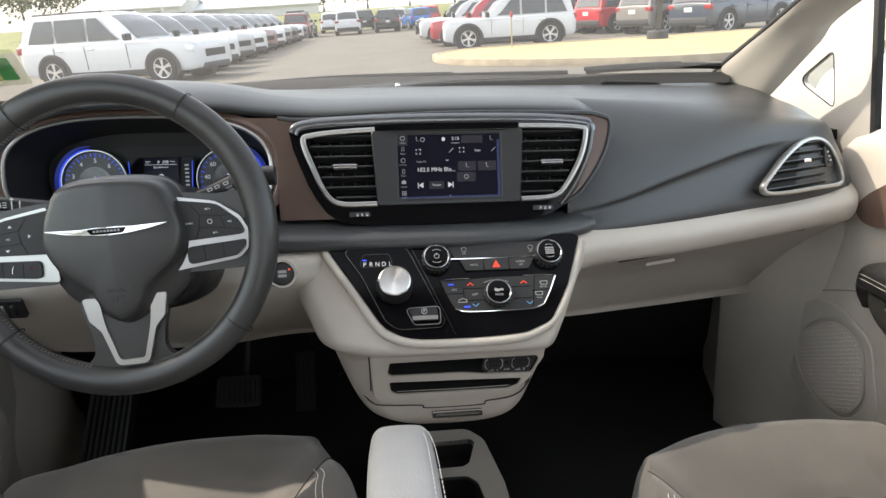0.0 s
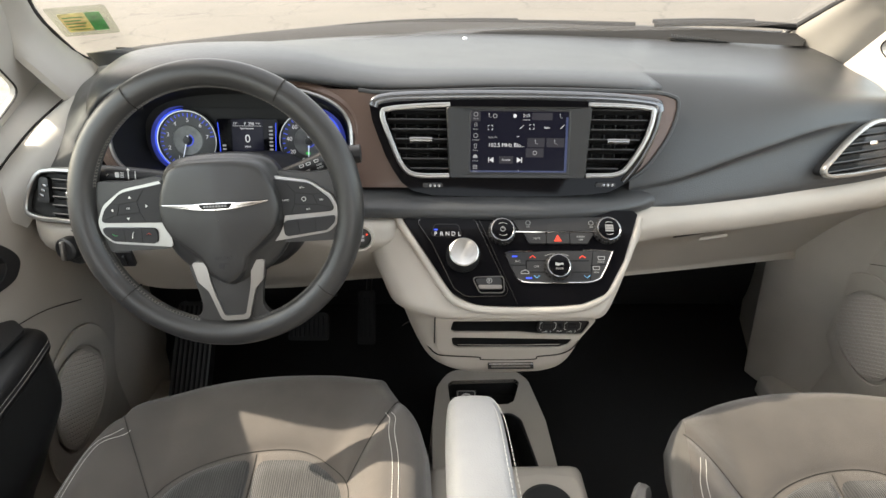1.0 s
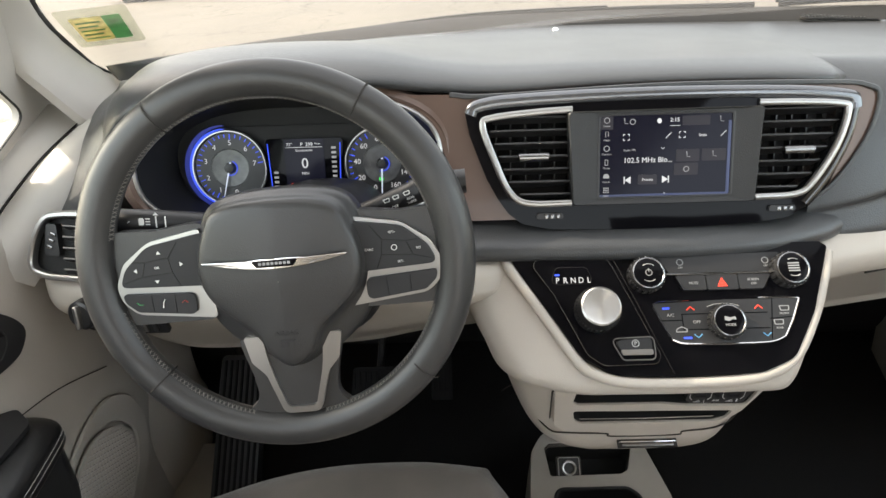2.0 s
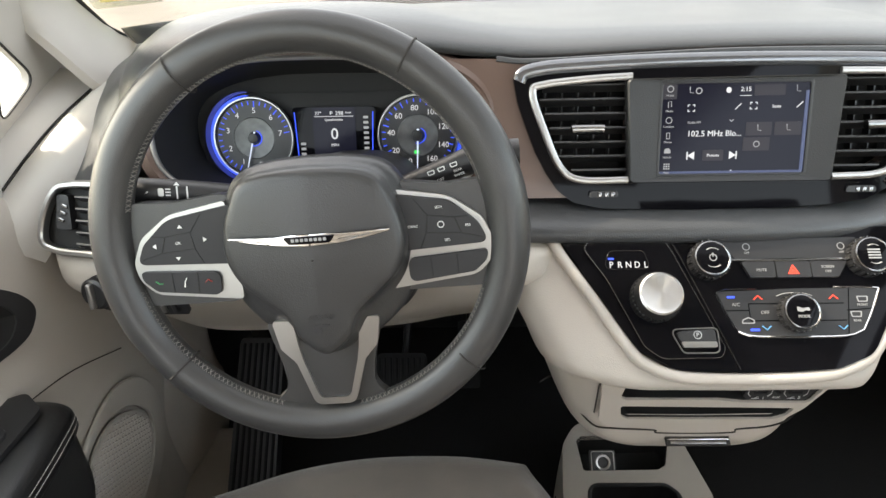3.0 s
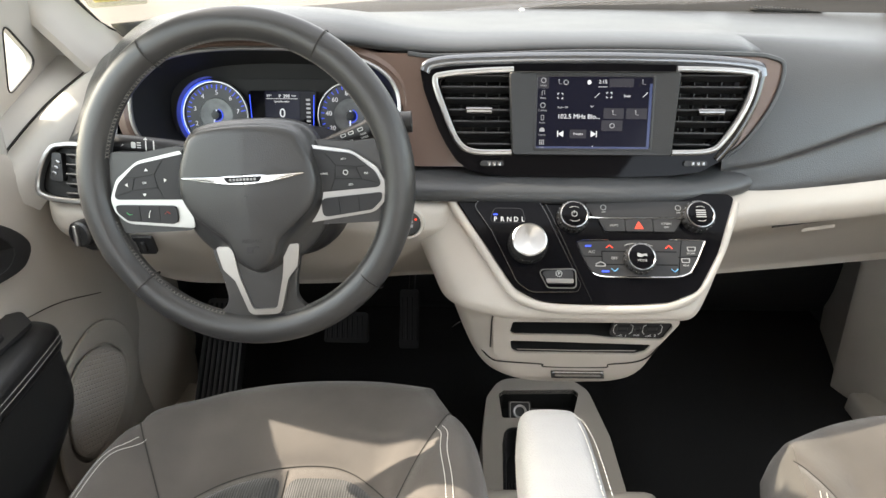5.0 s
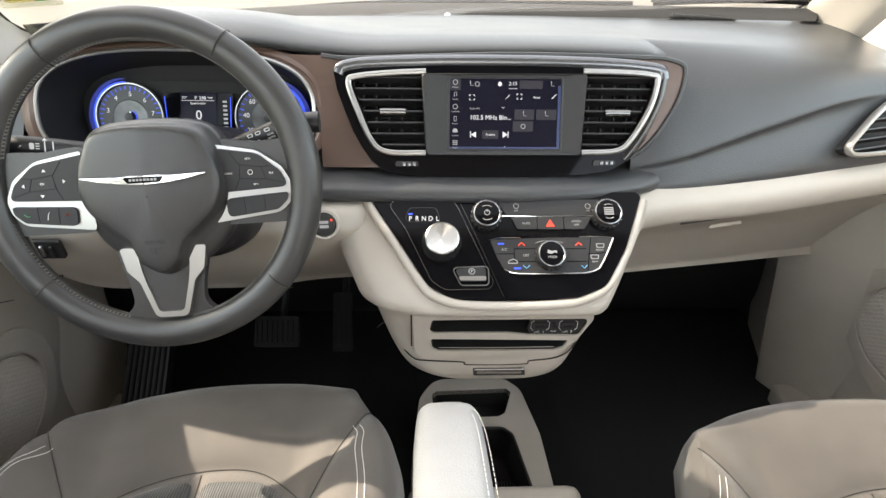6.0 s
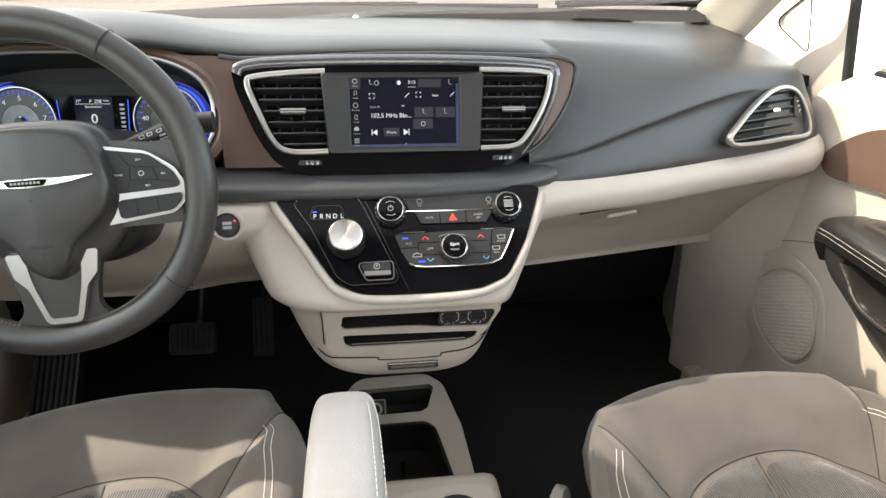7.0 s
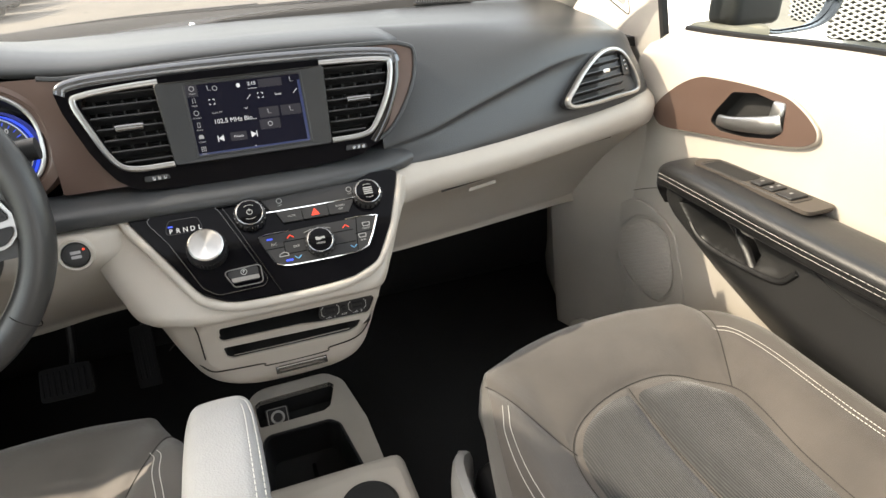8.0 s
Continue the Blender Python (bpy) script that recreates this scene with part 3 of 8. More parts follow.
NEEDLE = material("white_needle", (0.7, 0.72, 0.78), 0.4, emit=(0.6, 0.7, 1.0), glow=0.07)
for cx, marks, ang0, ang1, at, nm in ((-0.094, "01234567", 280, 9, 255, "tachometer"), (0.108, ("0", "20", "40", "60", "80", "100", "120", "140", "160"), 252, -60, 268, "speedometer")):
    dial = part(nm, turned([(0.0, 0.004), (0.046, 0.004), (0.048, 0.002), (0.049, -0.002)], shift(GA, cx, 0.002), 48), DIALFACE, cluster)
    part("bezel", turned([(0.0465, 0.003), (0.0475, 0.0085), (0.0490, 0.0085), (0.0500, 0.003)], shift(GA, cx, 0.002), 64), SILVER, dial)
    for r0, r1, mt, nm2 in ((0.0507, 0.0545, BLUE, "blue_arc"), (0.0549, 0.0610, BLUE_HALO, "blue_halo")):
        lo, hi = (95, 262) if cx < 0 else (-72, 84)
        arc = []
        for k in range(41):
            g, rr = radians(lo + (hi - lo) * k / 40), r0 + 0.0004 + (r1 - r0) * math.sin(math.pi * k / 40) ** 0.6
            arc.append((rr * math.cos(g), rr * math.sin(g)))
        arc += [(r0 * math.cos(radians(lo + (hi - lo) * k / 40)), r0 * math.sin(radians(lo + (hi - lo) * k / 40))) for k in range(40, -1, -1)]
        part(nm2, plate(arc, 0.002, shift(GA, cx, 0.002), bevel=0), mt, dial, "glowing blue dial edge")
    ticks = None
    for k in range(29):
        a = radians(ang0 + (ang1 - ang0) * k / 28)
        ln = 0.007 if k % 4 == 0 else 0.0045
        ticks = box(-0.0005, 0.0005, 0.0445 - ln, 0.0445, 0.0041, 0.0047, 0, bm=ticks, m=shift(GA, cx, 0.002, 0, math.degrees(a) - 90))
    part("tick_ring", ticks, BLUE, dial, "blue dial ticks", "stuff")
    nums = None
    for k, tx in enumerate(marks):
        a = radians(ang0 + (ang1 - ang0) * k / (len(marks) - 1))
        nums = words(tx, 0.0095, shift(GA, cx + 0.033 * math.cos(a), 0.002 + 0.033 * math.sin(a), 0.0046), bm=nums)
    part("numeral_ring", nums, LIT, dial, "white dial numerals", "stuff")
    part("needle", sweep([shift(GA, cx, 0.002) @ Vector((r * math.cos(radians(at)), r * math.sin(radians(at)), 0.009)) for r in (-0.008, 0.0, 0.02, 0.041)], 0.003, 0.002, n=6,
                         taper=lambda f: 1.1 - 0.7 * f), NEEDLE, dial)
    part("inner_disc", turned([(0.0, 0.0046), (0.020, 0.0046), (0.0245, 0.0050), (0.0255, 0.0040)], shift(GA, cx, 0.002), 40), DIALDISC, dial, "satin grey inner disc")
    part("hub", turned([(0.0, 0.012), (0.006, 0.011), (0.008, 0.004)], shift(GA, cx, 0.002), 24), BLACK, dial)
    part("hub_glow", sweep(place(shift(GA, cx, 0.002), [(0.0095 * math.cos(g), 0.0095 * math.sin(g)) for g in np.linspace(-1.9, 1.2, 16)], 0.0055), 0.0014, 0.001, n=6), BLUE, dial, "blue arc round the needle hub")
mid = part("display", plate(rounded([(-0.045, -0.035), (0.045, -0.035), (0.052, 0.034), (-0.052, 0.034)], 0.006), 0.004, shift(GA, 0.006, 0.004)), GLOSS, cluster)
part("panel_screen", plate(rect(-0.026, -0.034, 0.026, 0.033, 0.002), 0.0015, shift(GA, 0.006, 0.004, 0.004), bevel=0), SCREEN, mid)
DT = shift(GA, 0.006, 0.004, 0.0062)
tx = words("0", 0.019, shift(DT, 0, 0.001))
words("MPH", 0.0048, shift(DT, 0, -0.012), tx)
words("77\u00b0", 0.0058, shift(DT, -0.019, 0.026), tx)
words("P", 0.0066, shift(DT, -0.003, 0.026), tx)
words("298", 0.0066, shift(DT, 0.007, 0.026), tx)
words("Range", 0.003, shift(DT, 0.018, 0.027), tx)
words("Speedometer", 0.0042, shift(DT, 0, 0.0185), tx)
box(-0.024, 0.024, 0.0222, 0.0228, 0, 0.0003, 0, tx, DT)
words("67941 mi", 0.0046, shift(DT, 0.006, -0.028), tx)
part("readout", tx, LIT, mid, "white display readings", "stuff")
part("seat_belt_lamp", plate(rect(-0.020, -0.031, -0.014, -0.0245, 0.001), 0.0006, DT, bevel=0), RED, mid)
part("turn_lamp", plate(rect(0.103, -0.020, 0.109, -0.016, 0.001), 0.0006, shift(GA, 0, 0, 0.0055), bevel=0), GREEN, mid)
gau = None
for sx in (-1, 1):
    for k in range(9 if sx > 0 else 4):
        gau = plate(rect(sx * 0.039 - 0.003, -0.030 + 0.0062 * k, sx * 0.039 + 0.003, -0.027 + 0.0062 * k, 0.0005), 0.0005, DT, bevel=0, bm=gau)
part("bar_gauge", gau, DIM, mid, "white bar gauges", "stuff")
part("gauge_line", sweep(place(DT, [(0.0455, -0.030), (0.048, 0.028)]), 0.0012, 0.0008, n=6, bm=sweep(place(DT, [(-0.0455, -0.030), (-0.048, 0.028)]), 0.0012, 0.0008, n=6)), BLUE, mid, "blue gauge lines", "stuff")

# ---- centre bezel with vents and touch screen ----
bezel = dash
OUT = rounded([(-0.233, 0.105), (-0.228, 0.078), (-0.219, 0.0528), (-0.208, 0.0244), (-0.196, 0.002), (-0.183, -0.017), (-0.166, -0.030), (-0.133, -0.037), (-0.043, -0.039), (0.052, -0.038), (0.114, -0.035), (0.150, -0.030), (0.178, -0.014),
               (0.198, 0.012), (0.212, 0.045), (0.222, 0.085), (0.227, 0.114), (0.15, 0.1215), (0.06, 0.1235), (-0.055, 0.1235), (-0.178, 0.1195), (-0.215, 0.1155)],
              [0.006] + [0.02] * 15 + [0.008] + [0.02] * 4 + [0.010], 4)
VL = rounded([(-0.210, 0.094), (-0.181, 0.012), (-0.160, -0.003), (-0.107, -0.004), (-0.107, 0.102), (-0.15, 0.100)], [0.012, 0.02, 0.02, 0.002, 0.002, 0.05], 5)
VR = rounded([(0.110, -0.003), (0.155, 0.0), (0.175, 0.012), (0.200, 0.060), (0.210, 0.100), (0.17, 0.1035), (0.110, 0.104)], [0.002, 0.02, 0.02, 0.06, 0.012, 0.05, 0.002], 5)
SC = rect(-0.077, -0.001, 0.079, 0.096, 0.004)
part("trim_panel", plate(out, 0.018, BACK, holes=(VL, SC, VR), bevel=0.004, seg=3), BROWN, dash, "satin brown trim panel")
part("centre_bezel", plate(OUT, 0.012, shift(UPPER, 0, 0, -0.010), holes=(VL, SC, VR), bevel=0.0035, seg=3), GLOSS, bezel, "piano black bezel round vents and screen")
top_edge = spline([(-0.2265, 0.100), (-0.222, 0.108), (-0.205, 0.1125), (-0.178, 0.1150), (-0.10, 0.1180), (-0.02, 0.1190), (0.06, 0.1185), (0.15, 0.1160), (0.205, 0.1110), (0.2185, 0.106), (0.2215, 0.096)], 70)
part("top_edge", sweep(place(UPPER, top_edge, 0.001), 0.015, 0.009, up=(0, -0.95, 0.32), n=14, flat=2.2), TOPEDGE, bezel, "glossy rounded black upper edge with sky sheen in its colour")
part("right_chrome", sweep(place(UPPER, spline([(0.2205, 0.098), (0.215, 0.066), (0.200, 0.03), (0.184, 0.004), (0.170, -0.014)], 30), 0.001), 0.012, 0.007, up=(0, -0.95, 0.32), n=12), GLOSSEDGE, bezel)
for loop, nm in ((spline([(-0.108, 0.1035), (-0.15, 0.1015), (-0.200, 0.0965), (-0.2125, 0.088), (-0.200, 0.05), (-0.182, 0.010), (-0.160, -0.0045), (-0.108, -0.0055)], 60), "vent_trim"),
                 (spline([(0.108, 0.1055), (0.16, 0.1045), (0.202, 0.1015), (0.2115, 0.094), (0.202, 0.055), (0.177, 0.012), (0.157, -0.002), (0.109, -0.0045)], 60), "vent_trim")):
    part(nm, sweep(place(UPPER, loop, 0.003), 0.0080, 0.008, up=(0, -0.95, 0.32), n=10, flat=3), SILVER, bezel, "satin silver vent trim")
for loop, x0, x1, kx in ((VL, -0.212, -0.106, -0.153), (VR, 0.106, 0.216, 0.157)):
    vent = part("air_vent", grid([place(UPPER, loop, 0.0), place(UPPER, loop, -0.028)], False, True), MATTE, bezel, "black louvred air vent")
    part("vent_back", plate(loop, 0.001, shift(UPPER, 0, 0, -0.045), bevel=0), MATTE, vent)
    lo, hi = min(p[1] for p in loop), max(p[1] for p in loop)
    for k in range(7):
        v = lo + (hi - lo) * (k + 0.5) / 7
        xs = []
        for i in range(len(loop)):
            a, b = loop[i], loop[(i + 1) % len(loop)]
            if (a[1] - v) * (b[1] - v) < 0:
                xs.append(a[0] + (b[0] - a[0]) * (v - a[1]) / (b[1] - a[1]))
        if len(xs) >= 2:
            part("louvre", box(min(xs) + 0.0005, max(xs) - 0.0005, -0.0014, 0.0014, -0.012, 0.006, 0.0009, m=shift(UPPER, 0, v, -0.007) @ pose(0, 0, 0, -22)), LOUVRE, vent)
    for k in range(5):
        u = x0 + (x1 - x0) * (k + 1) / 6
        part("rear_vane", box(-0.0008, 0.0008, lo + 0.02, hi - 0.006, -0.034, -0.022, 0.0, m=shift(UPPER, u, 0)), BLACK, vent)
    part("vent_tab", sweep(place(UPPER, [(kx - 0.017, 0.0495), (kx - 0.014, 0.050), (kx + 0.014, 0.050), (kx + 0.017, 0.0495)], 0.004), 0.0100, 0.010, up=(0, -0.95, 0.32), n=14, flat=2.4), KNOB_RIM, vent, "dark chrome vent tab")
for kx, kv in ((-0.134, -0.0205), (0.142, -0.0185)):
    sw = part("vent_dial", plate(rounded([(kx - 0.0165, kv - 0.0035), (kx + 0.0165, kv - 0.0035), (kx + 0.0150, kv + 0.0035), (kx - 0.0150, kv + 0.0035)], 0.003), 0.0045, shift(UPPER, 0, 0, 0.001)), BLACK, bezel, "black vent thumb dial with silver notches")
    for k in range(3):
        part("notch", box(kx - 0.006 + 0.007 * k, kx - 0.002 + 0.007 * k, kv - 0.003, kv + 0.002, 0.005, 0.0065, 0.0004, m=UPPER), KNOB_RIM, sw)

radio = thing("touch_screen", "lit touch screen in a dark grey housing in the dashboard", "touch screen", (0, 0.89, 1.03))
HOUSE = rounded([(-0.114, 0.1005), (-0.108, -0.0085), (0.107, -0.0085), (0.113, 0.1015)], 0.005)
INNER = rounded([(-0.0785, 0.097), (-0.0785, -0.002), (0.0805, -0.002), (0.0805, 0.097)], 0.003)
part("housing", grid([place(UPPER, HOUSE, -0.004), place(UPPER, HOUSE, 0.0085), place(UPPER, [(x * 0.985, 0.0455 + (y - 0.0455) * 0.985) for x, y in HOUSE], 0.0105), place(UPPER, [(x * 1.03, 0.0475 + (y - 0.0475) * 1.05) for x, y in INNER], 0.0062), place(UPPER, INNER, 0.0060), place(UPPER, INNER, 0.0)], False, True), HOUSING, radio, "dark grey screen housing")
part("inner_frame", plate(rect(-0.0788, -0.0023, 0.0808, 0.0973, 0.003), 0.003, shift(UPPER, 0, 0, 0.0035), holes=(rect(-0.0755, 0.0005, 0.0775, 0.0945, 0.003),), bevel=0.001), BLACK, radio)
part("display", plate(rect(-0.078, -0.0015, 0.080, 0.0965, 0.003), 0.0022, shift(UPPER, 0, 0, 0.0025), bevel=0), SCREEN, radio, "dark glowing display")
SS = shift(UPPER, 0, 0, 0.0049)
tiles = plate(rect(-0.0755, 0.079, -0.0605, 0.0945, 0.001), 0.0003, SS, bevel=0)
for r in ((0.020, 0.0815, 0.052, 0.0925), (0.014, 0.040, 0.041, 0.054), (0.044, 0.040, 0.072, 0.054), (0.012, 0.024, 0.040, 0.038), (-0.030, 0.014, -0.008, 0.0255)):
    plate(rect(*r, 0.001), 0.0003, SS, bevel=0, bm=tiles)
part("screen_field", tiles, TILE, radio, "grey screen tiles", "stuff")
ST = shift(UPPER, 0, 0, 0.0055)
tx = words("102.5 MHz Blo...", 0.0086, shift(ST, -0.048, 0.0425), centre=False)
words("2:15", 0.0066, shift(ST, 0.011, 0.088), tx)
words("Presets", 0.0044, shift(ST, -0.019, 0.0197), tx)
words("Seats", 0.0044, shift(ST, 0.044, 0.070), tx)
plate(rect(0.005, 0.0813, 0.017, 0.0818, 0.0002), 0.0003, ST, bevel=0, bm=tx)
for cx, d in ((-0.043, -1), (0.002, 1)):
    plate([(cx - 0.004 * d, 0.0155), (cx + 0.003 * d, 0.0197), (cx - 0.004 * d, 0.0239)][::d], 0.0003, ST, bevel=0, bm=tx)
    plate(rect(cx + 0.0035 * d - 0.0006, 0.0155, cx + 0.0035 * d + 0.0006, 0.0239, 0.0002), 0.0003, ST, bevel=0, bm=tx)
for cx, cy in ((-0.045, 0.0695), (0.020, 0.071)):
    for a, b in ((-1, -1), (-1, 1), (1, -1), (1, 1)):
        plate(rect(min(cx + a * 0.0036, cx + a * 0.0014), cy + b * 0.0034 - 0.0004, max(cx + a * 0.0036, cx + a * 0.0014), cy + b * 0.0034 + 0.0004, 0.0001), 0.0003, ST, bevel=0, bm=tx)
        plate(rect(cx + a * 0.0034 - 0.0004, min(cy + b * 0.0036, cy + b * 0.0014), cx + a * 0.0034 + 0.0004, max(cy + b * 0.0036, cy + b * 0.0014), 0.0001), 0.0003, ST, bevel=0, bm=tx)
for cx, cy in ((0.004, 0.0705), (0.068, 0.0715)):
    sweep(place(ST, [(cx - 0.003, cy - 0.003), (cx + 0.003, cy + 0.003)]), 0.0013, 0.0006, n=6, bm=tx)
sweep(place(ST, [(-0.004, 0.057), (-0.002, 0.055), (0.0, 0.057)]), 0.0009, 0.0006, n=6, bm=tx)
plate(circle(-0.007, 0.0875, 0.0026, 12, 0.003), 0.0003, ST, bevel=0, bm=tx)
plate(circle(0.001, 0.0035, 0.0007, 8), 0.0003, ST, bevel=0, bm=tx)
part("screen_lettering", tx, LIT, radio, "white screen lettering", "stuff")
ic = words("Radio FM", 0.0036, shift(ST, -0.041, 0.0545))
for k, cap in enumerate(("Home", "Media", "Comfort", "Phone", "Vehicle", "Apps")):
    cy = 0.0895 - 0.0162 * k
    words(cap, 0.0032, shift(ST, -0.0678, cy - 0.0066), ic)
    if k == 5:
        for a in (-1, 0, 1):
            for b in (-1, 0, 1):
                plate(rect(-0.0678 + 0.0024 * a - 0.0008, cy + 0.0024 * b - 0.0008, -0.0678 + 0.0024 * a + 0.0008, cy + 0.0024 * b + 0.0008, 0.0002), 0.0003, ST, bevel=0, bm=ic)
    elif k in (2, 0):
        plate(circle(-0.0678, cy, 0.0035, 20), 0.0003, ST, holes=(circle(-0.0678, cy, 0.0027, 20),), bevel=0, bm=ic)
    elif k == 3:
        plate(rect(-0.0697, cy - 0.0034, -0.0659, cy + 0.0034, 0.0006), 0.0003, ST, holes=(rect(-0.0691, cy - 0.0026, -0.0665, cy + 0.0028, 0.0003),), bevel=0, bm=ic)
    elif k == 1:
        sweep(place(ST, [(-0.0692, cy - 0.003), (-0.0692, cy + 0.003), (-0.0660, cy + 0.0036), (-0.0660, cy - 0.0022)]), 0.0009, 0.0005, n=6, bm=ic)
    else:
        plate(rounded([(-0.0712, cy - 0.0022), (-0.0644, cy - 0.0022), (-0.0644, cy + 0.0006), (-0.0660, cy + 0.003), (-0.0696, cy + 0.003), (-0.0712, cy + 0.0006)], 0.0006), 0.0003, ST, bevel=0, bm=ic)
for cx, cy in ((-0.046, 0.0875), (0.065, 0.0875), (0.0275, 0.0475), (0.058, 0.0475)):
    sweep(place(ST, [(cx - 0.0015, cy + 0.004), (cx - 0.001, cy - 0.002), (cx + 0.0028, cy - 0.0024)]), 0.0014, 0.0005, n=6, bm=ic)
for cx, cy in ((-0.038, 0.0872), (0.026, 0.031)):
    plate(circle(cx, cy, 0.0034, 18), 0.0003, ST, holes=(circle(cx, cy, 0.0025, 18),), bevel=0, bm=ic)
part("screen_lettering", ic, DIM, radio, "grey screen icons", "stuff")
strips = plate(rect(-0.0750, -0.0005, 0.0770, 0.003, 0.0005), 0.0003, SS, bevel=0, bm=plate(rect(0.0735, 0.003, 0.0772, 0.086, 0.0005), 0.0003, SS, bevel=0))
part("screen_edge", strips, material("screen_blue", (0.01, 0.015, 0.05), 0.3, emit=(0.03, 0.05, 0.16), glow=0.06), radio, "blue screen edge", "stuff")

# ---- lower centre stack ----
stack = thing("centre_stack", "cream lower dash stack with gloss black control panel", "dash stack", (0, 0.95, 0.7))


STACK = [  # height, front, half widths of the front and of the whole, to both sides
    (0.975, 0.874, 0.210, 0.270, 0.208, 0.236), (0.955, 0.851, 0.190, 0.262, 0.194, 0.226), (0.930, 0.826, 0.168, 0.252, 0.180, 0.214), (0.905, 0.800, 0.148, 0.240, 0.166, 0.193), (0.880, 0.774, 0.128, 0.226, 0.150, 0.175),
    (0.862, 0.756, 0.115, 0.214, 0.136, 0.162), (0.850, 0.748, 0.110, 0.208, 0.127, 0.156), (0.839, 0.750, 0.110, 0.204, 0.124, 0.153), (0.829, 0.766, 0.120, 0.200, 0.128, 0.153), (0.818, 0.793, 0.129, 0.197, 0.134, 0.154),
    (0.790, 0.812, 0.131, 0.189, 0.134, 0.155), (0.750, 0.816, 0.128, 0.176, 0.118, 0.144), (0.715, 0.819, 0.120, 0.163, 0.104, 0.134), (0.690, 0.822, 0.108, 0.151, 0.096, 0.123), (0.672, 0.828, 0.090, 0.136, 0.082, 0.108),
    (0.656, 0.841, 0.062, 0.108, 0.058, 0.084), (0.646, 0.860, 0.034, 0.070, 0.032, 0.056), (0.642, 0.92, 0.018, 0.036, 0.018, 0.034), (0.650, 1.05, 0.012, 0.02, 0.012, 0.02)]


def stack_row(z, f, fl, wl, fr, wr, back=1.25):
    """Outline of the stack at height z, from the back left round the front to the back right."""
    return [(-wl - 0.03, back, z), (-wl - 0.012, f + 0.20, z), (-wl, f + 0.075, z), (-(wl * 0.72 + fl * 0.28), f + 0.030, z), (-(wl * 0.3 + fl * 0.7), f + 0.010, z), (-fl + 0.008, f + 0.001, z), (-fl * 0.6, f, z), (0, f - 0.001, z),
            (fr * 0.6, f, z), (fr - 0.008, f + 0.001, z), (wr * 0.3 + fr * 0.7, f + 0.008, z), (wr * 0.72 + fr * 0.28, f + 0.026, z), (wr, f + 0.060, z), (wr + 0.012, f + 0.20, z), (wr + 0.03, back, z)]


def stack_front(x, z):
    """Where the stack's skin lies, in y, at a place of its front."""
    zs = [r[0] for r in STACK[:16]][::-1]
    f, fl, wl = (float(np.interp(z, zs, [r[k] for r in STACK[:16]][::-1])) for k in (1, 2 if x < 0 else 4, 3 if x < 0 else 5))
    g = min(1.0, max(0.0, (abs(x) - fl) / (wl - fl)))
    return f + (0.075 if x < 0 else 0.060) * g ** 1.8


body = loft([stack_row(*r) for r in STACK], 120, 84)
bmesh.ops.delete(body, geom=[f for f in body.faces if -0.104 < f.calc_center_median().x < 0.126 and 0.736 < f.calc_center_median().z < 0.802 and f.calc_center_median().y < 0.9], context="FACES")
for v in body.verts:
    if v.co.x > 0.17:
        v.co.z = min(v.co.z, 0.956)
bmesh.ops.recalc_face_normals(body, faces=body.faces)
part("body", body, CREAM, stack, "cream plastic stack body")
# thin rounded edge that frames the control panel
lip = spline([(-0.192, 0.152), (-0.182, 0.127), (-0.150, 0.077), (-0.115, 0.022), (-0.096, 0.004), (-0.060, -0.007), (0.0, -0.009), (0.070, -0.007), (0.108, 0.001), (0.138, 0.020), (0.168, 0.068), (0.188, 0.115), (0.197, 0.142)], 80)
part("lip", sweep(place(LOWER, lip, 0.003), 0.013, 0.013, up=(0, -0.689, 0.725), n=14, flat=2.2), CREAM, stack)
PAN = rounded([(-0.188, 0.150), (-0.146, 0.083), (-0.109, 0.022), (-0.071, 0.0), (0.0, -0.003), (0.093, 0.0), (0.132, 0.015), (0.164, 0.068), (0.194, 0.146), (0.186, 0.152)], [0.006, 0.05, 0.03, 0.03, 0.05, 0.03, 0.03, 0.06, 0.004, 0.004], 6)
part("control_panel", plate(PAN, 0.016, shift(LOWER, 0, 0, -0.006), bevel=0.003, seg=3), GLOSS, stack, "piano black control panel")
SHIFT = rounded([(-0.158, 0.130), (-0.135, 0.095), (-0.102, 0.024), (-0.085, 0.011), (-0.024, 0.012), (-0.020, 0.022), (-0.064, 0.126), (-0.072, 0.139), (-0.10, 0.141), (-0.15, 0.139)], [0.008, 0.03, 0.014, 0.02, 0.008, 0.008, 0.02, 0.012, 0.03, 0.01], 6)
PF = shift(LOWER, 0, 0, 0.010)
pod = part("shifter_pod", plate(SHIFT, 0.004, PF, bevel=0.0025, seg=3), GLOSS, stack)
# Thin chrome line draws the highlight along the pod's gloss black rim.
part("pod_edge", sweep(place(PF, SHIFT, 0.0034), 0.0013, 0.0013, True, (0, -0.689, 0.725), 6), KNOB_RIM, pod)
part("panel_seam", sweep(place(PF, spline([(-0.069, 0.150), (-0.052, 0.115), (-0.006, 0.0)], 24), 0.0002), 0.0014, 0.0014, n=6, up=(0, -0.689, 0.725)), GLOSSEDGE, stack)
KN = shift(PF, -0.088, 0.0735, 0.004)
knob = part("shift_dial", turned([(0.0255, 0.0), (0.0255, 0.010), (0.0235, 0.018), (0.0228, 0.026), (0.0215, 0.0275)], KN, 48), BLACK, stack, "rotary gear dial with black knurled side")
cap = part("dial_cap", turned([(0.0, 0.0272), (0.017, 0.0276), (0.0205, 0.0282), (0.0222, 0.0270), (0.0228, 0.024)], Matrix(), 64), SPUN, knob, "spun aluminium cap")
cap.matrix_basis = KN
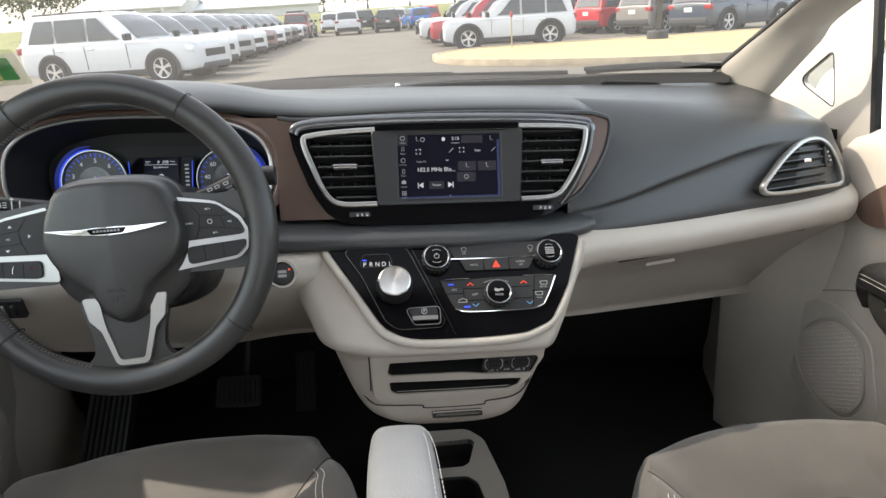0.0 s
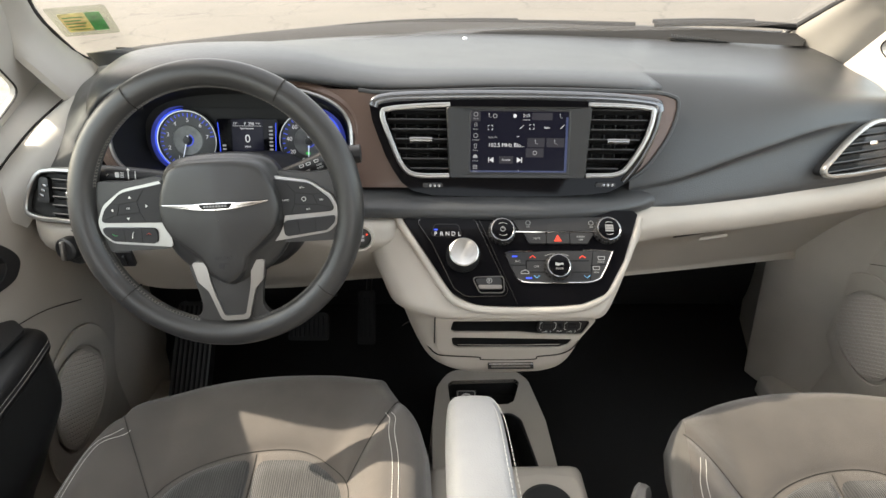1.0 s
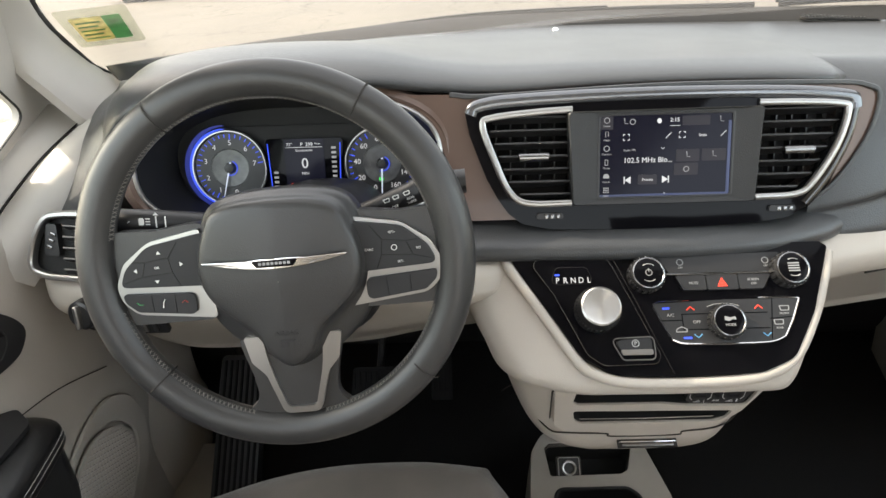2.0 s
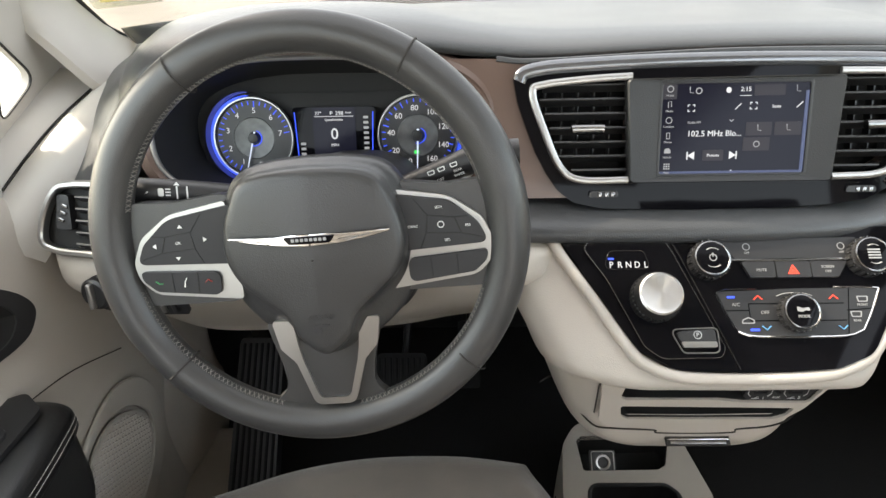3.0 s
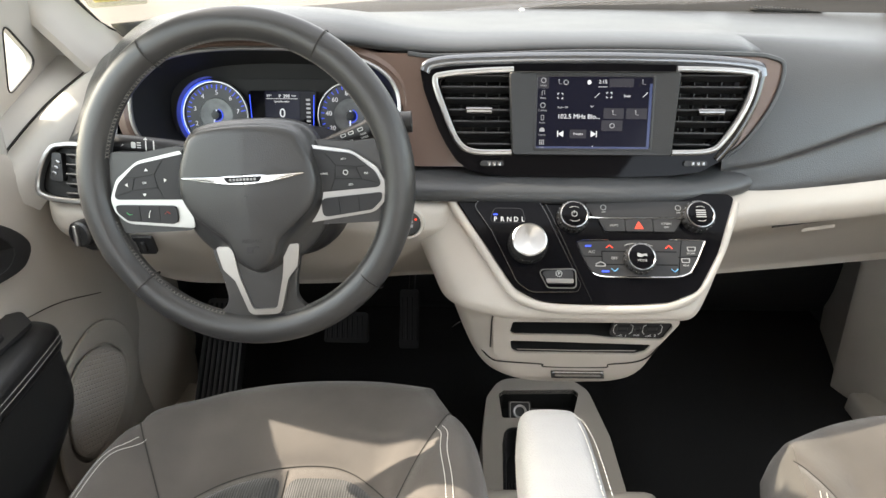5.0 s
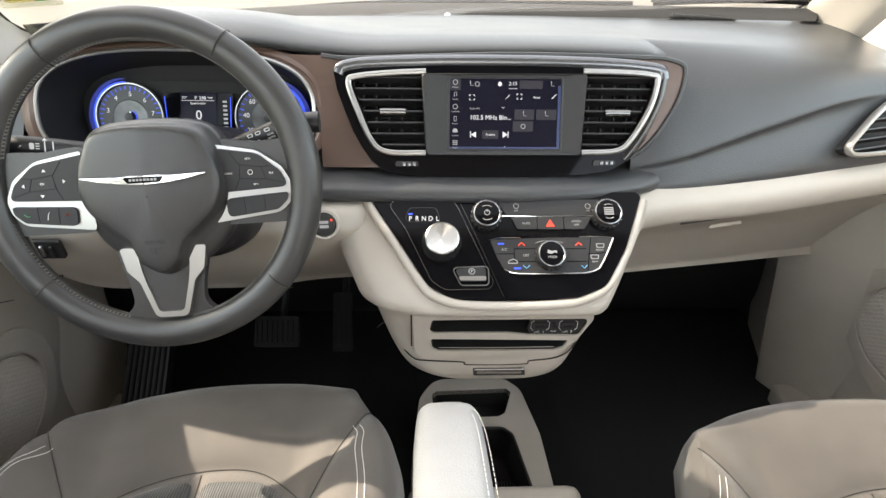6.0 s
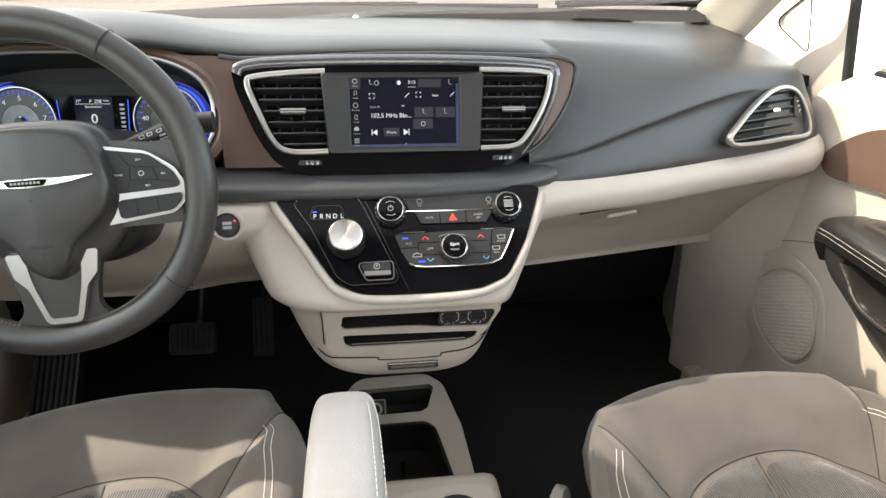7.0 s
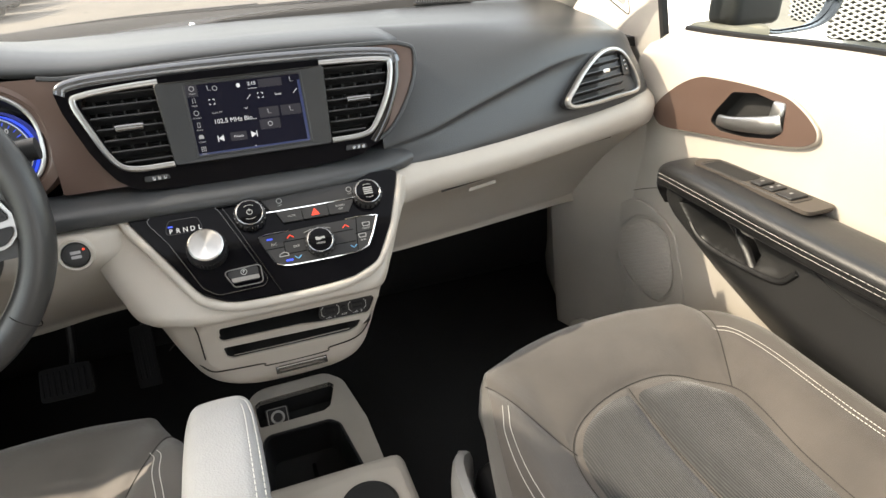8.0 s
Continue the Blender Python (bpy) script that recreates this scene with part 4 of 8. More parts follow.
for k in range(36):
    part("knurl", box(-0.0008, 0.0008, 0.0247, 0.0262, 0.002, 0.014, 0.0, m=KN @ pose(0, 0, 0, 0, 0, 10 * k)), BLACK, knob)
tx = None
for k, ch in enumerate("PRNDL"):
    tx = words(ch, 0.0098, shift(PF, -0.1295 + 0.0092 * k, 0.1105, 0.0044), tx, wide=0.9)
part("gear_lettering", tx, LIT, pod, "lit gear letters", "stuff")
part("gear_lamp", plate(rect(-0.1325, 0.1165, -0.1265, 0.1185, 0.0006), 0.0008, shift(PF, 0, 0, 0.0038), bevel=0), BLUE, pod)
part("lamp_bar", plate(rounded([(-0.136, 0.1145), (-0.090, 0.1145), (-0.096, 0.1255), (-0.128, 0.1255)], 0.004), 0.0006, shift(PF, 0, 0, 0.0036), bevel=0), GLOSS, pod)
part("lamp_rim", sweep(place(PF, rounded([(-0.138, 0.106), (-0.088, 0.106), (-0.094, 0.1265), (-0.131, 0.1265)], 0.007), 0.0042), 0.0009, 0.0008, True, (0, -0.689, 0.725), 6), GLOSSEDGE, pod)
brk = part("park_brake_switch", plate(rounded([(-0.072, 0.038), (-0.062, 0.022), (-0.030, 0.022), (-0.030, 0.041)], 0.005), 0.0045, shift(PF, 0, 0, 0.004), bevel=0.0015), BLACK, pod)
part("switch_edge", plate(rounded([(-0.064, 0.0215), (-0.030, 0.0215), (-0.030, 0.0275), (-0.0665, 0.0275)], 0.002), 0.0028, shift(PF, 0, 0, 0.0075), bevel=0.0008), SILVER, brk, "silver switch edge")
part("switch_rim", sweep(place(PF, rounded([(-0.075, 0.041), (-0.063, 0.0165), (-0.026, 0.0165), (-0.026, 0.0425)], 0.006), 0.0045), 0.0015, 0.0015, True, (0, -0.689, 0.725), 6), SILVER, brk)
tx = words("P", 0.0058, shift(PF, -0.0485, 0.0345, 0.0088))
plate(circle(-0.0485, 0.0345, 0.0042, 24), 0.0003, shift(PF, 0, 0, 0.0087), holes=(circle(-0.0485, 0.0345, 0.0036, 24),), bevel=0, bm=tx)
part("brake_mark", tx, INK, brk)
# radio row
part("button_strip", plate(rounded([(-0.010, 0.1375), (0.002, 0.1165), (0.120, 0.1165), (0.136, 0.1395)], 0.003), 0.003, PF, bevel=0.001), BUTTON, stack, "charcoal button strip")
part("row_chrome", sweep(place(PF, [(-0.004, 0.1155), (0.012, 0.1150), (0.060, 0.1147), (0.110, 0.1152), (0.128, 0.1158)], 0.002), 0.0028, 0.004, n=8, up=(0, -0.689, 0.725)), CHROME, stack)
for a, b, c, d in ((0.008, 0.043, 0.016, 0.043), (0.044, 0.080, 0.044, 0.080), (0.081, 0.120, 0.081, 0.108)):
    part("row_button", plate(rounded([(c, 0.0955), (d, 0.0955), (b, 0.1130), (a, 0.1130)], 0.002), 0.004, PF, bevel=0.001), BUTTON, stack)
tri = plate([(0.0555, 0.0990), (0.0675, 0.0990), (0.0615, 0.1095)], 0.0005, shift(PF, 0, 0, 0.0040), holes=([(0.0580, 0.1005), (0.0650, 0.1005), (0.0615, 0.1067)],), bevel=0)
plate([(0.0593, 0.1012), (0.0637, 0.1012), (0.0615, 0.1050)], 0.0005, shift(PF, 0, 0, 0.0040), bevel=0, bm=tri)
part("hazard_mark", tri, RED, stack, "red hazard triangle")
tx = words("MUTE", 0.0042, shift(PF, 0.0285, 0.1035, 0.0042))
words("SCREEN", 0.0038, shift(PF, 0.098, 0.1065, 0.0042), tx)
words("OFF", 0.0038, shift(PF, 0.098, 0.1015, 0.0042), tx)
for cx in (0.016, 0.116):
    plate(circle(cx, 0.1295, 0.0040, 20), 0.0003, shift(PF, 0, 0, 0.0032), holes=(circle(cx, 0.1295, 0.0032, 20),), bevel=0, bm=tx)
    words("OFF", 0.0032, shift(PF, cx, 0.1228, 0.0032), tx)
part("row_lettering", tx, GREYINK, stack, "white button lettering", "stuff")


def dial(name, u, v, r, h, mark):
    m = shift(PF, u, v)
    k = part(name, turned([(r * 1.12, 0.0), (r * 1.10, h * 0.5), (r * 1.03, h * 0.8), (r, h)], m, 40), BUTTON, stack, "control dial with bright ribbed rim")
    part("cap", turned([(0.0, h + 0.0005), (r * 0.78, h + 0.0008), (r * 0.88, h + 0.0004)], m, 40), GLOSS, k)
    part("bright_edge", turned([(r * 0.88, h + 0.0004), (r * 0.91, h + 0.0009), (r * 0.97, h + 0.0004), (r * 1.02, h - 0.0018)], m, 40), KNOB_RIM, k)
    for i in range(36):
        part("rib", box(-0.0007, 0.0007, r * 1.05, r * 1.125, h * 0.05, h * 0.72, 0.0, None, m @ pose(0, 0, 0, 0, 0, 10 * i)), KNOB_RIM if i % 2 == 0 else BLACK, k)
    part("mark", mark(shift(m, 0, 0, h + 0.0010)), GREYINK, k)


def power_mark(m):
    b = plate(circle(0, 0, 0.0040, 20), 0.0003, m, holes=(circle(0, 0, 0.0031, 20),), bevel=0)
    plate(rect(-0.0005, 0.0008, 0.0005, 0.005, 0.0002), 0.0005, m, bevel=0, bm=b)
    for s in (-1, 1):
        sweep([m @ Vector((0.0105 * math.cos(a), s * 0.0105 * math.sin(a), 0.0002)) for a in (0.9, 1.2, 1.57, 1.9, 2.2)], 0.0014, 0.0004, n=6, bm=b)
    return b


def browse_mark(m):
    b = None
    for k in range(4):
        b = plate(rect(-0.0065, -0.0050 + 0.003 * k, 0.0065, -0.0034 + 0.003 * k, 0.0003), 0.0003, m, bevel=0, bm=b)
    for s in (-1, 1):
        sweep([m @ Vector((0.0105 * math.cos(a), s * 0.0105 * math.sin(a), 0.0002)) for a in (1.0, 1.3, 1.57, 1.85, 2.1)], 0.0014, 0.0004, n=6, bm=b)
    return b


def mode_mark(m):
    b = words("MODE", 0.0042, shift(m, 0, -0.0055))
    plate(rounded([(-0.006, 0.0), (-0.001, -0.001), (0.003, 0.001), (0.007, 0.0), (0.006, 0.004), (0.0, 0.003), (-0.006, 0.005)], 0.001), 0.0003, m, bevel=0, bm=b)
    return b


dial("volume_dial", -0.026, 0.1145, 0.0190, 0.016, power_mark)
dial("tune_dial", 0.1405, 0.1165, 0.0190, 0.016, browse_mark)
dial("fan_dial", 0.0585, 0.0570, 0.0185, 0.015, mode_mark)
# climate panel
HV = rounded([(-0.023, 0.0805), (-0.006, 0.0405), (0.010, 0.0335), (0.108, 0.0335), (0.126, 0.0415), (0.148, 0.0835), (0.060, 0.0835)], [0.004, 0.012, 0.01, 0.01, 0.012, 0.004, 0.02], 6)
part("climate_panel", plate(HV, 0.003, PF, bevel=0.001), BUTTON, stack, "charcoal climate control buttons")
for pts in ([(-0.022, 0.0805), (-0.010, 0.0830), (0.020, 0.0832)], [(0.100, 0.0845), (0.130, 0.0848), (0.147, 0.0830)], [(-0.004, 0.0385), (0.010, 0.0335), (0.050, 0.0325), (0.075, 0.0325), (0.108, 0.0335), (0.124, 0.0395)],
            [(0.147, 0.0830), (0.135, 0.058), (0.124, 0.0395)], [(-0.022, 0.0805), (-0.014, 0.058), (-0.004, 0.0385)]):
    part("climate_chrome", sweep(place(PF, spline(pts, 14), 0.002), 0.0026 if len(pts) > 3 or pts[0][1] > 0.0806 else 0.0012, 0.0036, n=8, up=(0, -0.689, 0.725)), CHROME, stack)
gaps = None
for pts in ([(0.010, 0.0675), (0.040, 0.0675)], [(0.010, 0.0495), (0.040, 0.0495)], [(0.010, 0.0495), (0.010, 0.0675)], [(0.077, 0.0675), (0.108, 0.0675)], [(0.077, 0.0495), (0.108, 0.0495)], [(0.108, 0.036), (0.116, 0.084)],
            [(-0.016, 0.0605), (0.010, 0.0605)], [(0.110, 0.060), (0.138, 0.062)]):
    gaps = sweep(place(PF, pts, 0.0031), 0.0010, 0.0006, n=6, up=(0, -0.689, 0.725), bm=gaps)
part("button_gap", gaps, GLOSS, stack, "black button gaps", "stuff")
tx = words("A/C", 0.0052, shift(PF, -0.003, 0.0665, 0.0032))
words("OFF", 0.0050, shift(PF, 0.026, 0.0580, 0.0032), tx)
words("FRONT", 0.0034, shift(PF, 0.127, 0.0655, 0.0032), tx)
words("REAR", 0.0034, shift(PF, 0.119, 0.0490, 0.0032), tx)
for cx, cy in ((0.128, 0.0715), (0.119, 0.0555)):
    plate(rounded([(cx - 0.005, cy - 0.0028), (cx + 0.005, cy - 0.0028), (cx + 0.006, cy + 0.0034), (cx - 0.006, cy + 0.0034)], 0.0012), 0.0003, shift(PF, 0, 0, 0.0031),
          holes=(rounded([(cx - 0.0040, cy - 0.0018), (cx + 0.0040, cy - 0.0018), (cx + 0.0048, cy + 0.0024), (cx - 0.0048, cy + 0.0024)], 0.001),), bevel=0, bm=tx)
plate(rounded([(-0.000, 0.0465), (0.014, 0.0465), (0.014, 0.0505), (0.008, 0.0535), (0.002, 0.0510)], 0.0015), 0.0003, shift(PF, 0, 0, 0.0031),
      holes=(rounded([(0.0012, 0.0476), (0.0128, 0.0476), (0.0128, 0.0498), (0.008, 0.0522), (0.0028, 0.0502)], 0.0012),), bevel=0, bm=tx)
sweep(place(PF, spline([(0.040, 0.0755), (0.050, 0.0785), (0.067, 0.0785), (0.077, 0.0755)], 12), 0.0033), 0.0012, 0.0005, n=6, bm=tx)
part("climate_lettering", tx, GREYINK, stack, "white button lettering", "stuff")
part("climate_lamp", plate(rect(-0.0115, 0.0735, -0.0035, 0.0757, 0.0006), 0.0006, shift(PF, 0, 0, 0.003), bevel=0, bm=plate(rect(0.0085, 0.0388, 0.0180, 0.0412, 0.0006), 0.0006, shift(PF, 0, 0, 0.003), bevel=0)), BLUE, stack, "blue button lamps", "stuff")


def chevron(cx, cy, d):
    return sweep(place(PF, [(cx - 0.0045, cy - 0.002 * d), (cx, cy + 0.002 * d), (cx + 0.0045, cy - 0.002 * d)], 0.0034), 0.0013, 0.0007, n=6, up=(0, -0.689, 0.725))


SOFTBLUE = material("printed_blue", (0.10, 0.32, 0.55), 0.6)
for cx in (0.0205, 0.0985):
    part("warmer_mark", chevron(cx, 0.0740, 1), RED, stack)
    part("cooler_mark", chevron(cx + 0.005, 0.0420, -1), SOFTBLUE, stack)

# storage bin face with two slots, USB sockets and the lower drawer
S1 = rounded([(-0.099, 0.037), (-0.103, 0.017), (-0.096, 0.012), (0.011, 0.0115), (0.046, 0.0065), (0.120, 0.0045), (0.130, 0.030), (0.126, 0.038)], [0.004, 0.006, 0.006, 0.012, 0.012, 0.010, 0.006, 0.004], 5)
S2 = rounded([(-0.101, 0.001), (-0.098, -0.018), (-0.088, -0.024), (0.086, -0.0245), (0.100, -0.018), (0.107, -0.004), (0.050, -0.0025)], [0.004, 0.008, 0.010, 0.010, 0.008, 0.004, 0.02], 5)
FACE = rounded([(-0.128, 0.050), (-0.124, -0.024), (-0.112, -0.036), (0.092, -0.032), (0.118, -0.004), (0.138, 0.036), (0.136, 0.050)], [0.004, 0.012, 0.012, 0.016, 0.012, 0.012, 0.004], 5)
face = part("bin_face", plate(FACE, 0.0045, shift(BIN, 0, 0, 0.0035), holes=(S1, S2), bevel=0.002, seg=2), CREAM, stack, "cream bin face with two slots")
part("slot_lining", grid([place(BIN, S1, 0.0045), place(BIN, S1, -0.05)], False, True), MATTE, face)
part("slot_lining", grid([place(BIN, S2, 0.0045), place(BIN, S2, -0.05)], False, True), MATTE, face)
part("slot_back", plate(rect(-0.112, -0.034, 0.136, 0.046, 0.004), 0.003, shift(BIN, 0, 0, -0.052), bevel=0), MATTE, face)
sock = part("socket_plate", plate(rounded([(0.047, 0.0365), (0.043, 0.0120), (0.050, 0.0068), (0.118, 0.0058), (0.128, 0.030), (0.125, 0.0365)], 0.003), 0.006, shift(BIN, 0, 0, -0.0025)), BLACK, face, "black socket plate")
for cx in (0.061, 0.103):
    part("usb_socket", plate(rect(cx - 0.0085, 0.0175, cx + 0.0085, 0.0285, 0.001), 0.002, shift(BIN, 0, 0, 0.0035), holes=(rect(cx - 0.0065, 0.0198, cx + 0.0065, 0.0262, 0.0004),), bevel=0.0005), BUTTON, sock)
    for s in (-1, 1):
        part("socket_mark", sweep(place(BIN, [(cx + s * 0.0100, 0.031), (cx + s * 0.0135, 0.028), (cx + s * 0.0135, 0.017), (cx + s * 0.0100, 0.013)], 0.0040), 0.0013, 0.0008, n=6), INK, sock)
tx = words("1", 0.0060, shift(BIN, 0.067, 0.0090, 0.0037))
words("2", 0.0060, shift(BIN, 0.109, 0.0100, 0.0037), tx)
words("AUX", 0.0042, shift(BIN, 0.082, 0.0105, 0.0037), tx)
for cx in (0.058, 0.100):
    sweep(place(BIN, [(cx - 0.005, 0.0090), (cx + 0.004, 0.0090)], 0.0040), 0.0010, 0.0005, n=6, bm=tx)
    sweep(place(BIN, [(cx - 0.002, 0.0090), (cx + 0.001, 0.0115), (cx + 0.003, 0.0115)], 0.0040), 0.0009, 0.0005, n=6, bm=tx)
part("socket_lettering", tx, INK, sock, "white socket marks", "stuff")
part("aux_jack", turned([(0.0018, 0.0), (0.0018, 0.003), (0.0040, 0.003), (0.0045, 0.0)], shift(BIN, 0.082, 0.0225, 0.0035), 20), BUTTON, sock)
DR = [(-0.185, 0.722), (-0.172, 0.733), (-0.155, 0.733), (-0.128, 0.716), (-0.098, 0.711), (-0.050, 0.7075), (-0.042, 0.702), (0.044, 0.702), (0.052, 0.7085), (0.085, 0.713), (0.105, 0.722), (0.122, 0.742)]
part("drawer_gap", sweep([(x, stack_front(x, z) - 0.001, z) for x, z in spline(DR, 60)], 0.0018, 0.0024, up=(0, -0.92, -0.38), n=6), SEAM, stack)
part("bin_edge", sweep([(-0.129, stack_front(-0.129, z) - 0.0015, z) for z in (0.812, 0.79, 0.77, 0.742)], 0.002, 0.003, up=(0, -1, 0), n=6), SEAM, stack)
def on_stack(pts, proud):
    return [(x, stack_front(x, z) - proud, z - 0.4 * proud) for x, z in pts]


PULL = [(-0.034 + 0.080 * k / 15, 0.6925) for k in range(16)]
part("pull_recess", sweep(on_stack(PULL, 0.0015), 0.021, 0.004, up=(0, -0.38, 0.92), n=12, flat=4), SEAM, stack, "dark gap round the drawer pull")
part("drawer_pull", sweep(on_stack(PULL[1:-1], 0.004), 0.0125, 0.006, up=(0, -0.38, 0.92), n=14, flat=3), KNOB_RIM, stack, "dark chrome drawer pull")
part("pull_rim", sweep(on_stack(rounded([(-0.034, 0.6985), (-0.030, 0.6855), (0.042, 0.6855), (0.047, 0.6985)], 0.004), 0.0065), 0.0016, 0.0016, True, (0, -0.92, -0.38), 6), CHROME, stack, "bright rim of the drawer pull")

# ---- driver's knee panel, column shroud, ignition button ----
knee = thing("knee_panel", "cream lower dash panel below the steering wheel", "dash panel", (-0.45, 1.0, 0.75))


def lower_row(x, y, z, drop, yb, zb):
    return [(x, y + 0.05, z), (x, y + 0.008, z - 0.004), (x, y - 0.004, z - 0.022), (x, y + 0.002, z - 0.05), (x, y + (yb - y) * 0.35, z - drop), (x, yb - 0.02, zb + 0.02), (x, yb, zb), (x, yb + 0.06, zb + 0.01)]


part("panel", thicken(loft([lower_row(-0.79, 0.93, 0.962, 0.10, 1.04, 0.77), lower_row(-0.74, 0.845, 0.960, 0.10, 1.0, 0.77), lower_row(-0.66, 0.832, 0.960, 0.11, 0.99, 0.745), lower_row(-0.55, 0.835, 0.960, 0.12, 1.0, 0.735), lower_row(-0.40, 0.838, 0.960, 0.13, 1.02, 0.725),
                            lower_row(-0.30, 0.838, 0.960, 0.13, 1.05, 0.722), lower_row(-0.22, 0.838, 0.962, 0.12, 1.08, 0.71), lower_row(-0.17, 0.86, 0.965, 0.12, 1.15, 0.67)], 60, 30), 0.004), CREAM, knee)
IG = frame_at((-0.247, 0.831, 0.938), (0.0, 0.20, 0.98), (1, 0.05, 0))
ig = part("ignition_button", turned([(0.0, 0.004), (0.012, 0.0045), (0.0155, 0.004), (0.0165, 0.002), (0.0168, -0.004)], IG, 40), BLACK, knee, "round black start button")
part("button_ring", turned([(0.0168, 0.0), (0.0178, 0.006), (0.0205, 0.006), (0.0225, 0.001), (0.023, -0.004)], IG, 48), CREAM, ig)
part("button_rim", turned([(0.0166, 0.003), (0.0170, 0.0058), (0.0178, 0.0058), (0.0182, 0.003)], IG, 48), SILVER, ig)
part("button_print", plate(rect(-0.006, -0.005, 0.006, -0.001, 0.0005), 0.0004, shift(IG, 0, 0, 0.0046), bevel=0, bm=plate(rect(-0.006, 0.001, 0.006, 0.005, 0.0005), 0.0004, shift(IG, 0, 0, 0.0046), bevel=0)), DIM, ig)
part("button_lamp", plate(circle(0.010, 0.006, 0.0016, 10), 0.0004, shift(IG, 0, 0, 0.0046), bevel=0), RED, ig)
HL = frame_at((-0.690, 0.828, 0.922), (0.0, 0.15, 0.98), (1, -0.25, 0))
hl = part("headlight_switch", turned([(0.0, 0.018), (0.015, 0.0175), (0.018, 0.015), (0.019, 0.0), (0.027, 0.0), (0.030, -0.004)], HL, 36), BLACK, knee, "round black headlight switch")
part("switch_grip", box(-0.003, 0.003, -0.015, 0.015, 0.016, 0.024, 0.002, m=HL), SILVER, hl)
dm = part("dimmer", plate(rect(-0.026, -0.015, 0.026, 0.015, 0.004), 0.006, frame_at((-0.625, 0.826, 0.905), (0, -0.25, 0.97))), BLACK, knee, "black dimmer switch panel")
for k in range(3):
    part("thumb_wheel", box(-0.016 + 0.013 * k, -0.010 + 0.013 * k, -0.009, 0.009, 0.005, 0.010, 0.002, m=frame_at((-0.625, 0.826, 0.905), (0, -0.25, 0.97))), SILVER if k == 1 else BUTTON, dm)

WM = frame_at((-0.4238, 0.7309, 1.0349), (0, math.sin(radians(15.4)), math.cos(radians(15.4))))
TURN = WM @ pose(0.003, 0, 0, 0, 0, 3.4)
column = thing("steering_column", "black steering column shroud with two stalks", "steering column", (-0.42, 0.85, 0.98))
SHROUD = shift(WM, 0.018, -0.020)
part("shroud", loft([place(SHROUD, ring(0.066, 0.066, 40), -0.040), place(SHROUD, ring(0.078, 0.080, 40), -0.062), place(SHROUD, ring(0.082, 0.084, 40), -0.12), place(SHROUD, ring(0.08, 0.08, 40), -0.20)], 14, 40, True), BLACK, column)
lst = part("turn_stalk", sweep([WM @ Vector(p) for p in spline([(-0.05, 0.028, -0.050), (-0.09, 0.034, -0.042), (-0.13, 0.039, -0.034), (-0.165, 0.042, -0.029)], 16)], 0.024, 0.024, n=14, flat=2.6, up=(0, 0, 1)), BLACK, column, "black indicator stalk")
LS = frame_at(WM @ Vector((-0.146, 0.0425, -0.0190)), (0, 0.27, 0.96), (1, -0.03, -0.02)) @ Matrix.Diagonal((1.55, 1.45, 1, 1))
tx = None
for d in (-1, 1):
    tx = plate([(-0.006 + d * 0.001, -0.0022), (-0.006 + d * 0.001, 0.0022), (-0.006 + d * 0.005, 0)][::-d], 0.0003, LS, bevel=0, bm=tx)
plate(rounded([(0.0045, -0.0025), (0.008, -0.0025), (0.008, 0.0025), (0.0045, 0.0025)], 0.0012), 0.0003, LS, bevel=0, bm=tx)
for k in range(3):
    plate(rect(0.009, -0.0022 + 0.0019 * k, 0.012, -0.0014 + 0.0019 * k, 0.0001), 0.0003, LS, bevel=0, bm=tx)
for k in (0, 1):
    plate(rect(0.0155 + 0.006 * k, -0.004, 0.0163 + 0.006 * k, 0.004, 0.0001), 0.0003, LS, bevel=0, bm=tx)
    y = 0.0045 * (1 - 2 * k)
    plate([(0.0142 + 0.006 * k, y), (0.0176 + 0.006 * k, y), (0.0159 + 0.006 * k, y + 0.0022 * (1 - 2 * k))][::(1 - 2 * k)], 0.0003, LS, bevel=0, bm=tx)
part("stalk_print", tx, INK, lst, "white stalk symbols", "stuff")
rst = part("wiper_stalk", sweep([WM @ Vector(p) for p in spline([(0.05, 0.024, -0.055), (0.08, 0.037, -0.05), (0.11, 0.050, -0.046), (0.135, 0.061, -0.044)], 16)], 0.022, 0.024, n=14, flat=2.6), BLACK, column, "black wiper stalk")
part("stalk_ring", sweep([WM @ Vector(p) for p in ((0.150, 0.066, -0.043), (0.172, 0.070, -0.043), (0.187, 0.071, -0.043))], 0.024, 0.025, n=14), BLACK, rst)
part("stalk_end", sweep([WM @ Vector(p) for p in ((0.134, 0.0605, -0.044), (0.151, 0.067, -0.043))], 0.024, 0.026, n=14), BLACK, rst)
RS = frame_at(WM @ Vector((0.118, 0.053, -0.0315)), (0, 0.27, 0.96), (0.93, 0, 0.36))
tx = words("OFF", 0.0042, shift(RS, -0.004, -0.004))
words("REAR", 0.0034, shift(RS, 0.014, -0.001), tx)
words("WIPER", 0.0034, shift(RS, 0.014, -0.0052), tx)
for cx in (-0.010, 0.0, 0.012):
    plate(rounded([(cx - 0.003, 0.003), (cx + 0.003, 0.003), (cx + 0.0036, 0.007), (cx - 0.0036, 0.007)], 0.001), 0.0003, RS, holes=(rounded([(cx - 0.0022, 0.0038), (cx + 0.0022, 0.0038), (cx + 0.0027, 0.0062), (cx - 0.0027, 0.0062)], 0.0008),), bevel=0, bm=tx)
part("stalk_print", tx, INK, rst, "white stalk symbols", "stuff")

